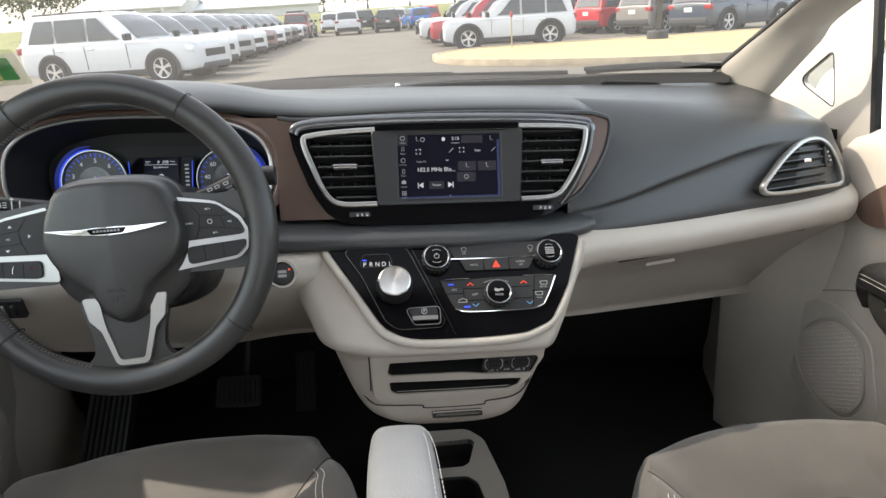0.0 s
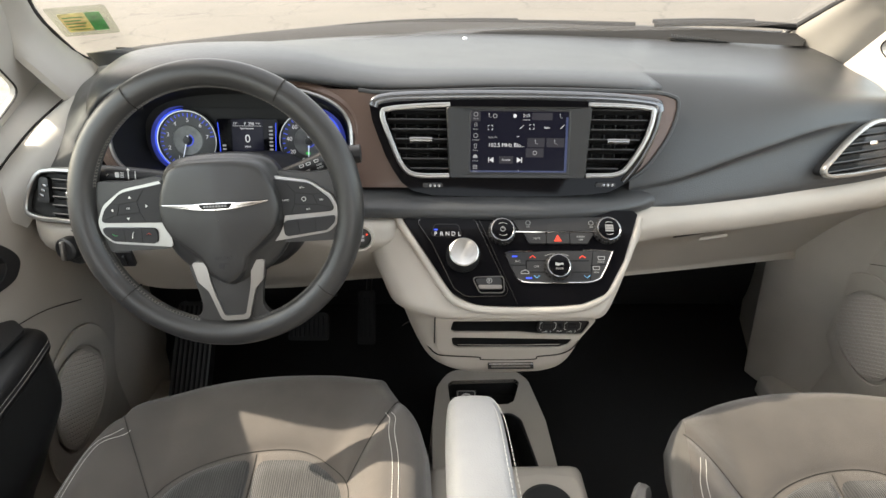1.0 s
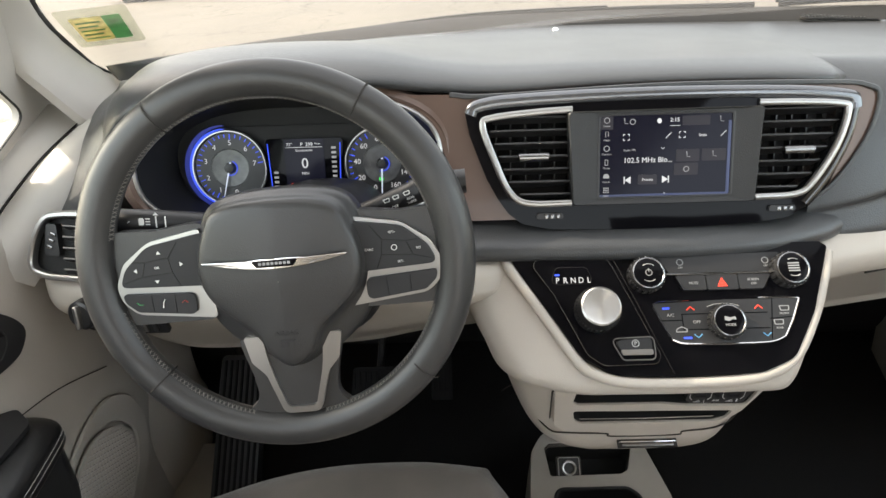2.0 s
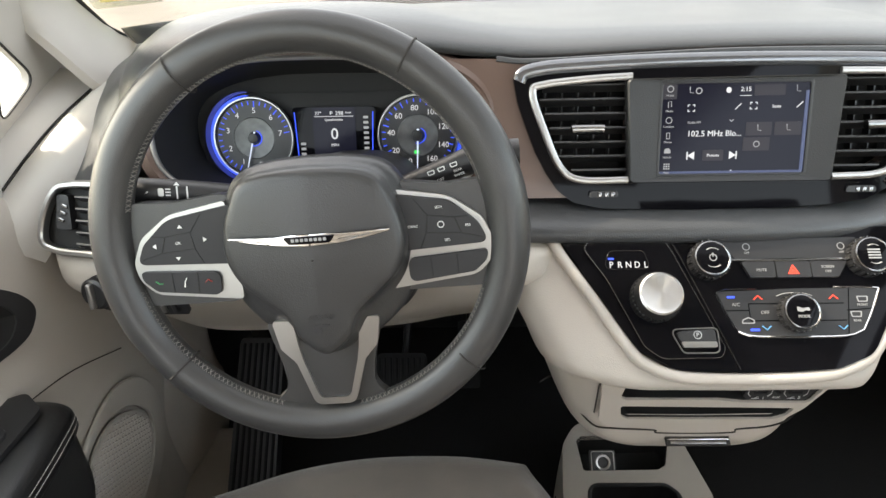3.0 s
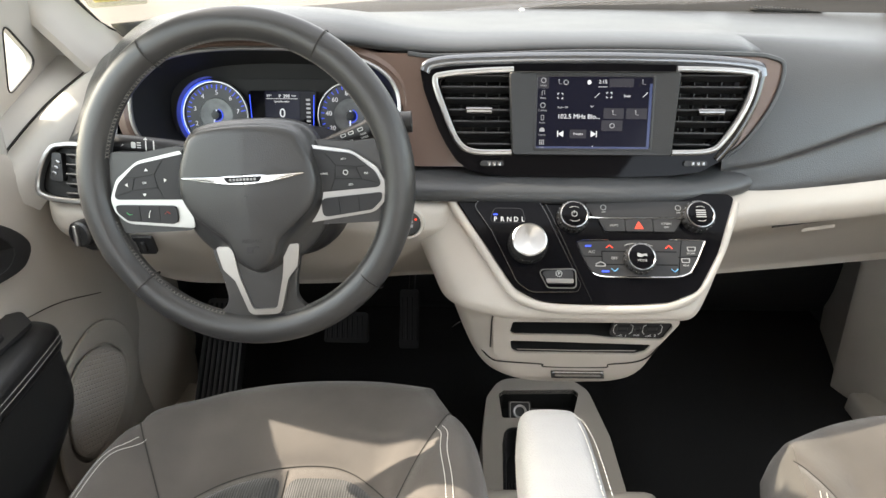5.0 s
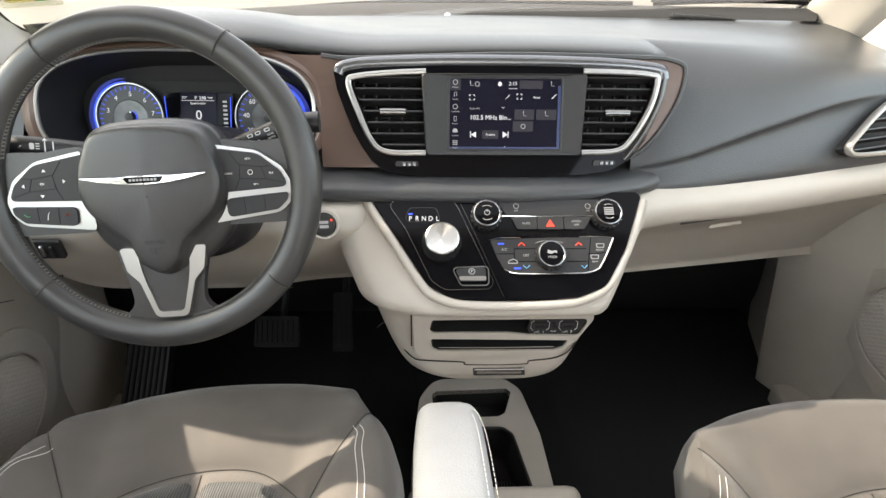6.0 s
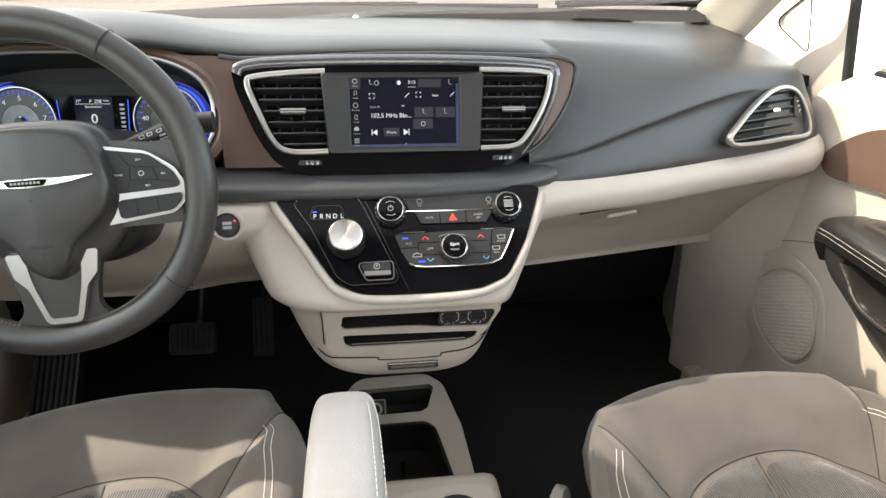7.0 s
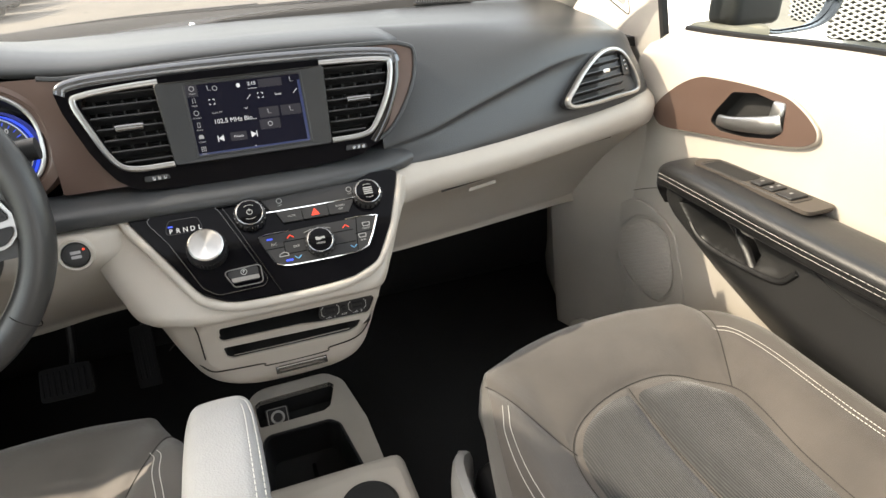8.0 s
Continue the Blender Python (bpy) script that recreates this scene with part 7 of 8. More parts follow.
# ---- seats ----
def seat(cx, flip, name_label, armrest, thread, dy=0.0):
    t = thing("front_seat", name_label, "car seat", (cx, 0.5, 0.33), "front seats")

    def seams():
        ins = [(-0.118, 0.18), (-0.128, 0.42), (-0.130, 0.530), (-0.112, 0.580), (-0.068, 0.614), (0.0, 0.635), (0.070, 0.637), (0.118, 0.614), (0.148, 0.575), (0.153, 0.525), (0.144, 0.42), (0.135, 0.18)]
        return [ins, [(0.148, 0.575), (0.170, 0.62), (0.205, 0.69), (0.228, 0.765)], [(-0.120, 0.558), (-0.155, 0.615), (-0.180, 0.655), (-0.198, 0.685)], [(0.010, 0.632), (0.004, 0.18)]]

    lines = [[(flip * x, y) for x, y in spline(s, 260)] for s in seams()]
    flat = np.array([p for s in lines for p in s])

    def top(x, y):
        z = 0.668 + 0.050 * smooth(0.115, 0.205, abs(x)) * (1 - 0.75 * smooth(0.60, 0.78, y)) + 0.020 * smooth(0.50, 0.69, y) * (1 - smooth(0.11, 0.2, abs(x)) * 0.7) + 0.05 * (0.45 - y) * (y < 0.45)
        z += 0.016 * smooth(0.60, 0.74, y)
        d = float(np.min((flat[:, 0] - x) ** 2 + (flat[:, 1] - y) ** 2)) ** 0.5
        z -= 0.0025 * math.exp(-(d / 0.007) ** 2) + 0.004 * math.exp(-(d / 0.016) ** 2)
        return z

    def outline(y):
        return 0.252 - 0.070 * smooth(0.58, 0.82, y) ** 2 - 0.012 * smooth(0.5, 0.2, y)

    wide = 0.022 if cx > 0 else 0.0  # the bolster beside the door is fuller

    def front(x):
        return 0.806 - 0.088 * (abs(x - 0.07) / 0.29) ** 2.3 - 0.105 * max(0.0, (-0.165 - x) / 0.077) ** 2.4

    R = 0.045

    def surf(x, y):
        """The cushion's skin, rolled off towards its edges."""
        d = max(0.0, min(R, outline(y) + (wide if x > 0.010 else 0) - abs(x - 0.010), front(x) - y))
        return top(x, y) - R + math.sqrt(max(0, R * R - (R - d) ** 2))

    NS, NT = 150, 190
    rows = []
    for i in range(NT):
        ty = i / (NT - 1)
        row = []
        for j in range(NS):
            s = 2 * j / (NS - 1) - 1
            s = math.copysign(1 - (1 - abs(s)) ** 1.25, s)
            y = 0.16 + (0.80 - 0.16) * (1 - (1 - ty) ** 1.15)
            x = 0.010 + s * (outline(y) + (wide if s > 0 else 0))
            y = 0.16 + (front(x) - 0.16) * (1 - (1 - ty) ** 1.15)
            row.append((cx + x, y, surf(x, y)))
        rows.append(row)
    bm = grid(rows)
    part("cushion", bm, FABRIC, t, "brown-grey cloth cushion")
    edge = [rows[i][0] for i in range(NT)] + [rows[NT - 1][j] for j in range(1, NS)] + [rows[i][NS - 1] for i in range(NT - 2, -1, -1)]
    sk = []
    for zz, g in ((0.0, 0.0), (0.03, 0.006), (0.07, 0.008), (0.12, -0.004), (0.18, -0.03)):
        sk.append([(cx + (p[0] - cx) * (1 + g / 0.24), p[1] + g * (p[1] > 0.7), p[2] - zz) for p in edge[::3]])
    part("cushion_side", grid(sk), SIDECLOTH, t, "dark cloth cushion side")
    # ribbed middle panels lying in the cushion
    ins = [(flip * x, y) for x, y in spline([(-0.112, 0.18), (-0.122, 0.42), (-0.124, 0.526), (-0.106, 0.573), (-0.064, 0.607), (0.0, 0.628), (0.068, 0.630), (0.113, 0.608), (0.142, 0.571), (0.147, 0.522), (0.138, 0.42), (0.129, 0.18)], 80)]
    for a, b in ((-1, 0), (0, 1)):
        rows2 = []
        for i in range(70):
            y = 0.18 + (0.627 - 0.18) * i / 69
            xs = []
            for p, q in zip(ins, ins[1:]):
                if (p[1] - y) * (q[1] - y) <= 0 and abs(p[1] - q[1]) > 1e-9:
                    xs.append(p[0] + (q[0] - p[0]) * (y - p[1]) / (q[1] - p[1]))
            lo, hi = min(xs), max(xs)
            mid = max(lo, min(hi, flip * (0.005 + 0.003 * (y - 0.18) / 0.44)))
            x0, x1 = (lo + 0.002, mid - 0.002) if a < 0 else (mid + 0.002, hi - 0.002)
            row = []
            for j in range(24):
                g = j / 23
                x = x0 + (x1 - x0) * g
                puff = 0.009 * (1 - (2 * g - 1) ** 4) * smooth(0.627, 0.59, y) - 0.003
                row.append((cx + x, y, top(x, y) + puff + 0.002))
            rows2.append(row)
        part("insert", grid(rows2), RIBBED, t, "ribbed cloth seat insert")
    for line in lines:
        part("seam", sweep([(cx + x, y, surf(x, y) + 0.0006) for x, y in line[::3] if y < front(x) - 0.012], 0.0015, 0.0015, n=6), SEAM, t)
    # double white stitching along both bolsters
    for d, (tx, ty) in zip((-1, 1), thread):
        st = None
        for off in (0.0, 0.0085):
            line = spline([(d * (tx + off), ty), (d * (tx + 0.007 + off), ty - 0.018), (d * (0.206 + off), ty - 0.05), (d * (0.214 + off), ty - 0.12), (d * (0.212 + off), 0.40), (d * (0.208 + off), 0.20)], 300)
            for k in range(0, 298, 2):
                p, q = line[k], line[k + 1]
                q = (p[0] + (q[0] - p[0]) * 1.3, p[1] + (q[1] - p[1]) * 1.3)
                st = sweep([(cx + p[0], p[1], surf(p[0], p[1]) + 0.0006), (cx + q[0], q[1], surf(q[0], q[1]) + 0.0006)], 0.0011, 0.0011, n=4, bm=st)
        part("bolster_stitching", st, THREAD, t, "double white stitching", "stuff")
    part("base", box(cx - 0.22, cx + 0.22, 0.18, 0.70, 0.325, 0.56, 0.03), BLACK, t, "black seat base")
    side = -1 if cx > 0 else 1
    part("base_cover", sweep(spline([(cx + side * 0.262, 0.16, 0.50), (cx + side * 0.264, 0.45, 0.52), (cx + side * 0.258, 0.62, 0.53), (cx + side * 0.240, 0.675, 0.50)], 20), 0.03, 0.16, n=14, flat=3.5), VINYL, t, "pale grey plastic seat side cover")
    rows3 = []
    for k in range(14):
        f = k / 13
        y, z = 0.20 - 0.28 * f, 0.70 + 0.50 * f
        w = 0.235 - 0.035 * f
        rows3.append([(cx - w, y - 0.10, z + 0.02), (cx - w, y - 0.02, z), (cx - w * 0.75, y + 0.012, z), (cx, y - 0.012, z), (cx + w * 0.75, y + 0.012, z), (cx + w, y - 0.02, z), (cx + w, y - 0.10, z + 0.02), (cx, y - 0.12, z + 0.02)])
    part("backrest", loft(rows3, 30, 48, True), FABRIC, t, "brown-grey cloth backrest")
    if armrest:
        rows4 = []
        for y, z, w, h in ((0.02, 0.91, 0.034, 0.040), (0.20, 0.912, 0.035, 0.042), (0.36, 0.910, 0.0345, 0.043), (0.46, 0.908, 0.0335, 0.044), (0.505, 0.902, 0.0315, 0.044), (0.527, 0.890, 0.028, 0.036), (0.534, 0.876, 0.014, 0.020), (0.534, 0.876, 0.002, 0.003)):
            ring4 = []
            for j in range(20):
                a = 2 * math.pi * j / 20
                c, s = math.cos(a), math.sin(a)
                ring4.append((-0.092 + math.copysign(abs(c) ** 0.5, c) * w, y, z - h + math.copysign(abs(s) ** 0.5, s) * h))
            rows4.append(ring4)
        ar = part("armrest", loft(rows4, 40, 40, True), VINYL, t, "pale grey vinyl fold-down armrest with white stitching")
        st = None
        for off in (0.0, 0.007):
            line = spline([(-0.104, 0.517 - off, 0.8955), (-0.085, 0.518 - off, 0.8955), (-0.071 - off * 0.5, 0.511 - off * 0.8, 0.8975), (-0.0635 - off * 0.8, 0.490, 0.9030), (-0.0595 - off, 0.44, 0.9075), (-0.0575 - off, 0.30, 0.9095), (-0.0575 - off, 0.10, 0.9098)], 240)
            for k in range(0, 238, 2):
                a, b = Vector(line[k]), Vector(line[k + 1])
                st = sweep([a, a.lerp(b, 1.3)], 0.0008, 0.0008, n=4, bm=st)
        part("arm_stitching", st, THREAD, ar, "double white stitching", "stuff")
    t.matrix_basis = Matrix.Translation((0, dy, 0)) @ t.matrix_basis
    return t


seat(-0.405, 1, "brown-grey cloth driver's seat with white stitching and a lowered armrest", True, ((0.177, 0.655), (0.199, 0.682)))
seat(0.440, 1, "brown-grey cloth passenger seat with white stitching", False, ((0.188, 0.630), (0.191, 0.672)), -0.05)

# ---- outside: a car park on a slight slope ----
SLOPE = pose(0, 0, 0, -0.1, -3.6, 0)


def on_ground(x, y, turn=0.0, z=0.0):
    return SLOPE @ pose(x, y, z, 0, 0, turn)


def asphalt():
    m = material("worn_asphalt", (0.118, 0.106, 0.088), 0.92, grain=0.6, grain_size=60, vary=0.16, vary_size=0.5)
    n, l = m.node_tree.nodes, m.node_tree.links
    b = n["Principled BSDF"]
    old = b.inputs["Base Color"].links[0].from_socket
    co = n.new("ShaderNodeTexCoord")
    wob = n.new("ShaderNodeTexNoise")
    wob.inputs["Scale"].default_value, wob.inputs["Detail"].default_value = 1.6, 5
    add = n.new("ShaderNodeVectorMath")
    add.operation = "MULTIPLY_ADD"
    add.inputs[1].default_value = (0.9, 0.9, 0.9)
    l.new(co.outputs["Object"], wob.inputs["Vector"])
    l.new(wob.outputs["Color"], add.inputs[0])
    l.new(co.outputs["Object"], add.inputs[2])
    last = old
    for scale, width, dark in ((0.55, 0.010, 0.45), (2.3, 0.018, 0.72)):
        v = n.new("ShaderNodeTexVoronoi")
        v.feature = "DISTANCE_TO_EDGE"
        v.inputs["Scale"].default_value = scale
        l.new(add.outputs[0], v.inputs["Vector"])
        r = n.new("ShaderNodeMapRange")
        r.inputs["From Max"].default_value = width
        r.inputs["To Min"].default_value, r.inputs["To Max"].default_value = dark, 1.0
        l.new(v.outputs["Distance"], r.inputs["Value"])
        mx = n.new("ShaderNodeMix")
        mx.data_type, mx.blend_type = "RGBA", "MULTIPLY"
        mx.inputs[0].default_value = 1.0
        l.new(last, mx.inputs[6])
        l.new(r.outputs[0], mx.inputs[7])
        last = mx.outputs[2]
    sp = n.new("ShaderNodeTexNoise")
    sp.inputs["Scale"].default_value, sp.inputs["Detail"].default_value = 55, 3
    l.new(co.outputs["Object"], sp.inputs["Vector"])
    r = n.new("ShaderNodeMapRange")
    r.inputs["From Min"].default_value, r.inputs["From Max"].default_value = 0.35, 0.65
    r.inputs["To Min"].default_value, r.inputs["To Max"].default_value = 0.82, 1.12
    l.new(sp.outputs["Fac"], r.inputs["Value"])
    mx = n.new("ShaderNodeMix")
    mx.data_type, mx.blend_type = "RGBA", "MULTIPLY"
    mx.inputs[0].default_value = 1.0
    l.new(last, mx.inputs[6])
    l.new(r.outputs[0], mx.inputs[7])
    l.new(mx.outputs[2], b.inputs["Base Color"])
    return m


gm = bmesh.new()
bmesh.ops.create_grid(gm, x_segments=2, y_segments=2, size=900, matrix=SLOPE)
solo("ground", gm, asphalt(), "sun-bleached cracked asphalt of a car park", "ground", "structure")

GRASS = material("dry_grass", (0.16, 0.17, 0.06), 0.95, grain=1.0, grain_size=30, vary=0.3, vary_size=1.5)
STRAW = material("straw_ground", (0.37, 0.30, 0.155), 0.95, grain=1.0, grain_size=25, vary=0.15, vary_size=2.0)
KERB = material("concrete_kerb", (0.33, 0.28, 0.20), 0.9, grain=0.5, grain_size=80, vary=0.2, vary_size=3.0)
isl = [(1.9, 18.9), (1.55, 17.8), (1.75, 16.2), (2.7, 14.8), (4.2, 13.5), (5.9, 12.5), (7.4, 12.3), (9.5, 12.5), (13.0, 12.9), (20.0, 13.6), (20.0, 19.6), (12.0, 19.3), (6.0, 19.6), (3.0, 19.8)]
loop = [tuple(p) for p in spline(isl, 90, True)]
island = thing("traffic_island", "straw-covered island with a pale concrete kerb", "traffic island", tuple(SLOPE @ Vector((6, 14, 0))))
part("kerb", sweep([SLOPE @ Vector((x, y, 0.075)) for x, y in loop], 0.16, 0.17, True, (0, 0, 1), 8, flat=6), KERB, island, "concrete kerb")
part("top", plate(loop, 0.13, SLOPE, bevel=0), STRAW, island, "straw-coloured island top")

# vehicles
TYRE = material("tyre_rubber", (0.02, 0.02, 0.02), 0.85)
ALLOY = material("alloy_wheel", (0.62, 0.62, 0.62), 0.35, metal=0.8)
TINT = material("tinted_glass", (0.075, 0.08, 0.085), 0.14)
CLAD = material("grey_cladding", (0.03, 0.03, 0.032), 0.7)
LAMP = material("head_lamp", (0.75, 0.76, 0.78), 0.15, coat=0.5)
TAIL = material("tail_lamp", (0.30, 0.015, 0.015), 0.25, coat=0.5)
PAINTS = {}


def paint(name, c):
    if name not in PAINTS:
        PAINTS[name] = material("paint_" + name, c, 0.25, coat=0.9, vary=0.03)
    return PAINTS[name]


def wheel_parts(parent, x, y, r, side):
    m = pose(x, y, r, 90, 0, 0) @ (pose(0, 0, 0) if side < 0 else pose(0, 0, 0, 180))
    w = part("wheel", turned([(r * 0.62, -0.10), (r * 0.66, 0.0), (r * 0.97, 0.0), (r, -0.03), (r, -0.20), (r * 0.6, -0.22)], m, 28), TYRE, parent, "black tyre on an alloy wheel")
    rim = turned([(r * 0.64, 0.0), (r * 0.68, 0.006), (r * 0.60, -0.02)], m, 28)
    for k in range(5):
        for d in (-7, 7):
            box(-0.018, 0.018, r * 0.1, r * 0.64, -0.035, -0.008, 0.004, rim, m @ pose(0, 0, 0, 0, 0, 72 * k + d))
    turned([(0.0, -0.004), (r * 0.16, -0.008), (r * 0.17, -0.05)], m, 16, rim)
    part("rim", rim, ALLOY, w)


def vehicle(length, width, height, colour, label, pick=False):
    """A parked car: nose along +x, standing on z = 0 at the origin."""
    t = thing("parked_car", label, "car", (0, 0, 0), "parked cars")
    p = colour
    L, W, H = length / 2, width / 2, height
    belt = H * 0.60
    secs = []
    for f, wf, z0, z1 in ((-1.0, 0.80, 0.46, belt * 0.90), (-0.985, 0.90, 0.36, belt * 1.0), (-0.90, 0.98, 0.27, belt * 1.01), (-0.5, 1.0, 0.25, belt), (0.0, 1.0, 0.25, belt * 0.99), (0.36, 1.0, 0.25, belt * 0.975),
                          (0.50, 0.99, 0.25, belt * 0.975), (0.80, 0.97, 0.26, belt * 0.955), (0.93, 0.94, 0.28, belt * 0.93), (0.985, 0.88, 0.32, belt * 0.87), (1.0, 0.80, 0.40, belt * 0.78)):
        x, w = f * L, wf * W
        secs.append([(x, -w * 0.85, z0), (x, -w * 0.985, z0 + 0.10), (x, -w, (z0 + z1) * 0.55), (x, -w * 0.97, z1 - 0.06), (x, -w * 0.86, z1), (x, 0, z1 + 0.035), (x, w * 0.86, z1), (x, w * 0.97, z1 - 0.06), (x, w, (z0 + z1) * 0.55), (x, w * 0.985, z0 + 0.10), (x, w * 0.85, z0), (x, 0, z0)])
    bm = loft(secs, 44, 36, True)
    bm.verts.ensure_lookup_table()
    n = len(bm.verts)
    bm.faces.new([bm.verts[j] for j in range(36)])
    bm.faces.new([bm.verts[n - 1 - j] for j in range(36)])
    part("body", bm, p, t, "")
    rear = -0.965 if not pick else -0.12
    cab = []
    for f, z, wf in ((rear, belt - 0.02, 0.86), (rear + 0.045, H * 0.80, 0.80), (rear + 0.10, H * 0.965, 0.74), (rear + 0.35 if not pick else 0.05, H * 0.995, 0.74), (-0.10 if not pick else 0.06, H, 0.74), (0.03 if not pick else 0.12, H * 0.975, 0.74), (0.19, H * 0.84, 0.80), (0.36, belt - 0.03, 0.86)):
        x, w = f * L, wf * W
        cab.append([(x, -W * 0.88, belt - 0.05), (x, -w - (W * 0.88 - w) * 0.45, (belt + z) / 2), (x, -w, z - 0.03), (x, -w * 0.85, z), (x, 0, z + 0.01), (x, w * 0.85, z), (x, w, z - 0.03), (x, w + (W * 0.88 - w) * 0.45, (belt + z) / 2), (x, W * 0.88, belt - 0.05)])
    part("upper_body", thicken(loft(cab, 40, 28), 0.02), p, t)
    xs = [c[0][0] for c in cab]

    def cab_side(x, z):
        top_z, top_w = (float(np.interp(x, xs, [c[2][k] for c in cab])) for k in (2, 1))
        f = max(0.0, min(1.0, (z - belt + 0.05) / max(0.05, top_z - belt + 0.05)))
        return W * 0.88 + (abs(top_w) - W * 0.88) * f ** 1.15, top_z

    for a, b, la, lb in ((-0.86, -0.56, 0.10, 0.0), (-0.53, -0.19, 0.0, 0.0), (-0.16, 0.19, 0.0, -0.24)):
        for side in (-1, 1):
            rows = []
            for i in range(9):
                row = []
                for j in range(6):
                    v = j / 5
                    x = L * (a + la * v + (b + lb * v - a - la * v) * i / 8)
                    y, top_z = cab_side(x, belt + 0.2)
                    z = belt + 0.035 + (min(top_z - 0.07, H * 0.925) - belt - 0.035) * v
                    y = cab_side(x, z)[0]
                    row.append((x, side * (y + 0.022 + 0.02 * math.sin(math.pi * v)), z))
                rows.append(row)
            part("side_window", grid(rows), TINT, t, "dark tinted side window")
    for k0, k1, nm in ((5, 7, "front_window"), (2, 0, "rear_window")):
        rows = []
        for i in range(7):
            f = (0.12 + 0.80 * i / 6) * (k1 - k0)
            k = int(k0 + math.floor(f)) if k1 > k0 else int(k0 + math.ceil(f))
            g = abs(f - math.trunc(f))
            c0, c1 = cab[k], cab[max(0, min(len(cab) - 1, k + (1 if k1 > k0 else -1)))]
            x, z, w = (c0[3][q] * (1 - g) + c1[3][q] * g for q in (0, 2, 1))
            w = abs(w) / 0.85 * 0.86
            rows.append([(x + (0.03 if k1 > k0 else -0.03), w * u, z + 0.035 - 0.03 * u * u) for u in np.linspace(-1, 1, 7)])
        part(nm, grid(rows), TINT, t, "dark tinted window")
    for side in (-1, 1):
        part("roof_rail", sweep([(x, side * W * 0.66, H * 0.995 + 0.035 - 0.06 * abs(x / L + 0.4) ** 3) for x in np.linspace(-L * 0.80, L * 0.0, 10)], 0.04, 0.05, n=6), CLAD, t)
        for x in (-L * 0.20, -L * 0.55, L * 0.27):
            part("door_gap", box(x - 0.006, x + 0.006, side * W - 0.010, side * W + 0.004, 0.42, belt * 0.92, 0.0), CLAD, t)
        for x in (-L * 0.48, -L * 0.13):
            part("door_handle", box(x - 0.10, x + 0.10, side * W - 0.02, side * W + 0.022, belt * 0.83, belt * 0.83 + 0.035, 0.012), p, t)
        for cx in (-L * 0.60, L * 0.62):
            arch = [(cx + 0.46 * math.cos(a), 0.34 + 0.46 * math.sin(a)) for a in np.linspace(-0.25, math.pi + 0.25, 16)]
            part("wheel_arch", sweep([(x, side * W * 1.0, z) for x, z in arch], 0.10, 0.05, n=8, up=(0, 1, 0)), CLAD, t, "dark wheel arch trim")
            part("arch_well", turned([(0.0, 0.0), (0.45, 0.0), (0.45, -0.25)], pose(cx, side * (W * 1.0 + 0.004), 0.36, 90) @ (pose(0, 0, 0) if side < 0 else pose(0, 0, 0, 180)), 24), MATTE, t)
            wheel_parts(t, cx, side * (W * 1.0 + 0.016), 0.37, side)
        part("sill", box(-L * 0.45, L * 0.45, side * W * 0.97 - 0.04, side * W * 0.97 + 0.04, 0.24, 0.36, 0.02), CLAD, t)
        part("mirror", box(L * 0.30, L * 0.36, side * W * 1.0 - 0.02 if side > 0 else -W * 1.0 - 0.20, side * W * 1.0 + 0.20 if side > 0 else -W + 0.02, belt + 0.0, belt + 0.17, 0.04), CLAD, t)
        part("headlight", box(L * 0.90, L * 0.975, side * W * 0.80 - 0.17, side * W * 0.80 + 0.10, belt * 0.68, belt * 0.80, 0.03), LAMP, t)
        part("tail_light", box(-L * 1.0, -L * 0.93, side * W * 0.80 - 0.16, side * W * 0.80 + 0.13, belt * 0.80, belt * 0.98, 0.03), TAIL, t, "dark red tail light")
    part("grille", box(L * 0.965, L * 1.003, -W * 0.52, W * 0.52, belt * 0.52, belt * 0.70, 0.02), MATTE, t, "black grille")
    part("bumper", box(L * 0.93, L * 1.005, -W * 0.70, W * 0.70, 0.26, 0.44, 0.05), CLAD, t)
    part("rear_bumper", box(-L * 1.01, -L * 0.94, -W * 0.86, W * 0.86, 0.32, 0.56, 0.06), CLAD, t)
    part("number_plate", box(-L * 1.004, -L * 0.99, -0.16, 0.16, 0.72, 0.86, 0.005), INK, t)
    return t


WHITE = paint("white", (0.60, 0.62, 0.64))
SILV = paint("silver", (0.42, 0.43, 0.44))
GREY = paint("grey", (0.20, 0.19, 0.18))
INKY = paint("black", (0.012, 0.013, 0.016))
NAVY = paint("blue_grey", (0.035, 0.05, 0.075))
CRIM = paint("red", (0.42, 0.02, 0.03))
MAROON = paint("maroon", (0.13, 0.02, 0.025))
AZURE = paint("blue", (0.02, 0.12, 0.42))
SIZE = {"long": (5.2, 1.98, 1.80), "suv": (4.9, 1.95, 1.78), "small": (4.40, 1.85, 1.64)}
MADE = {}


def park(kind, pt, label, x, y, turn):
    key = (kind, pt.name)
    m = on_ground(x, y, turn)
    if key not in MADE:
        MADE[key] = vehicle(*SIZE[kind], pt, label)
        MADE[key].matrix_basis = m
    else:
        tagged(copy_thing(MADE[key], m), label)


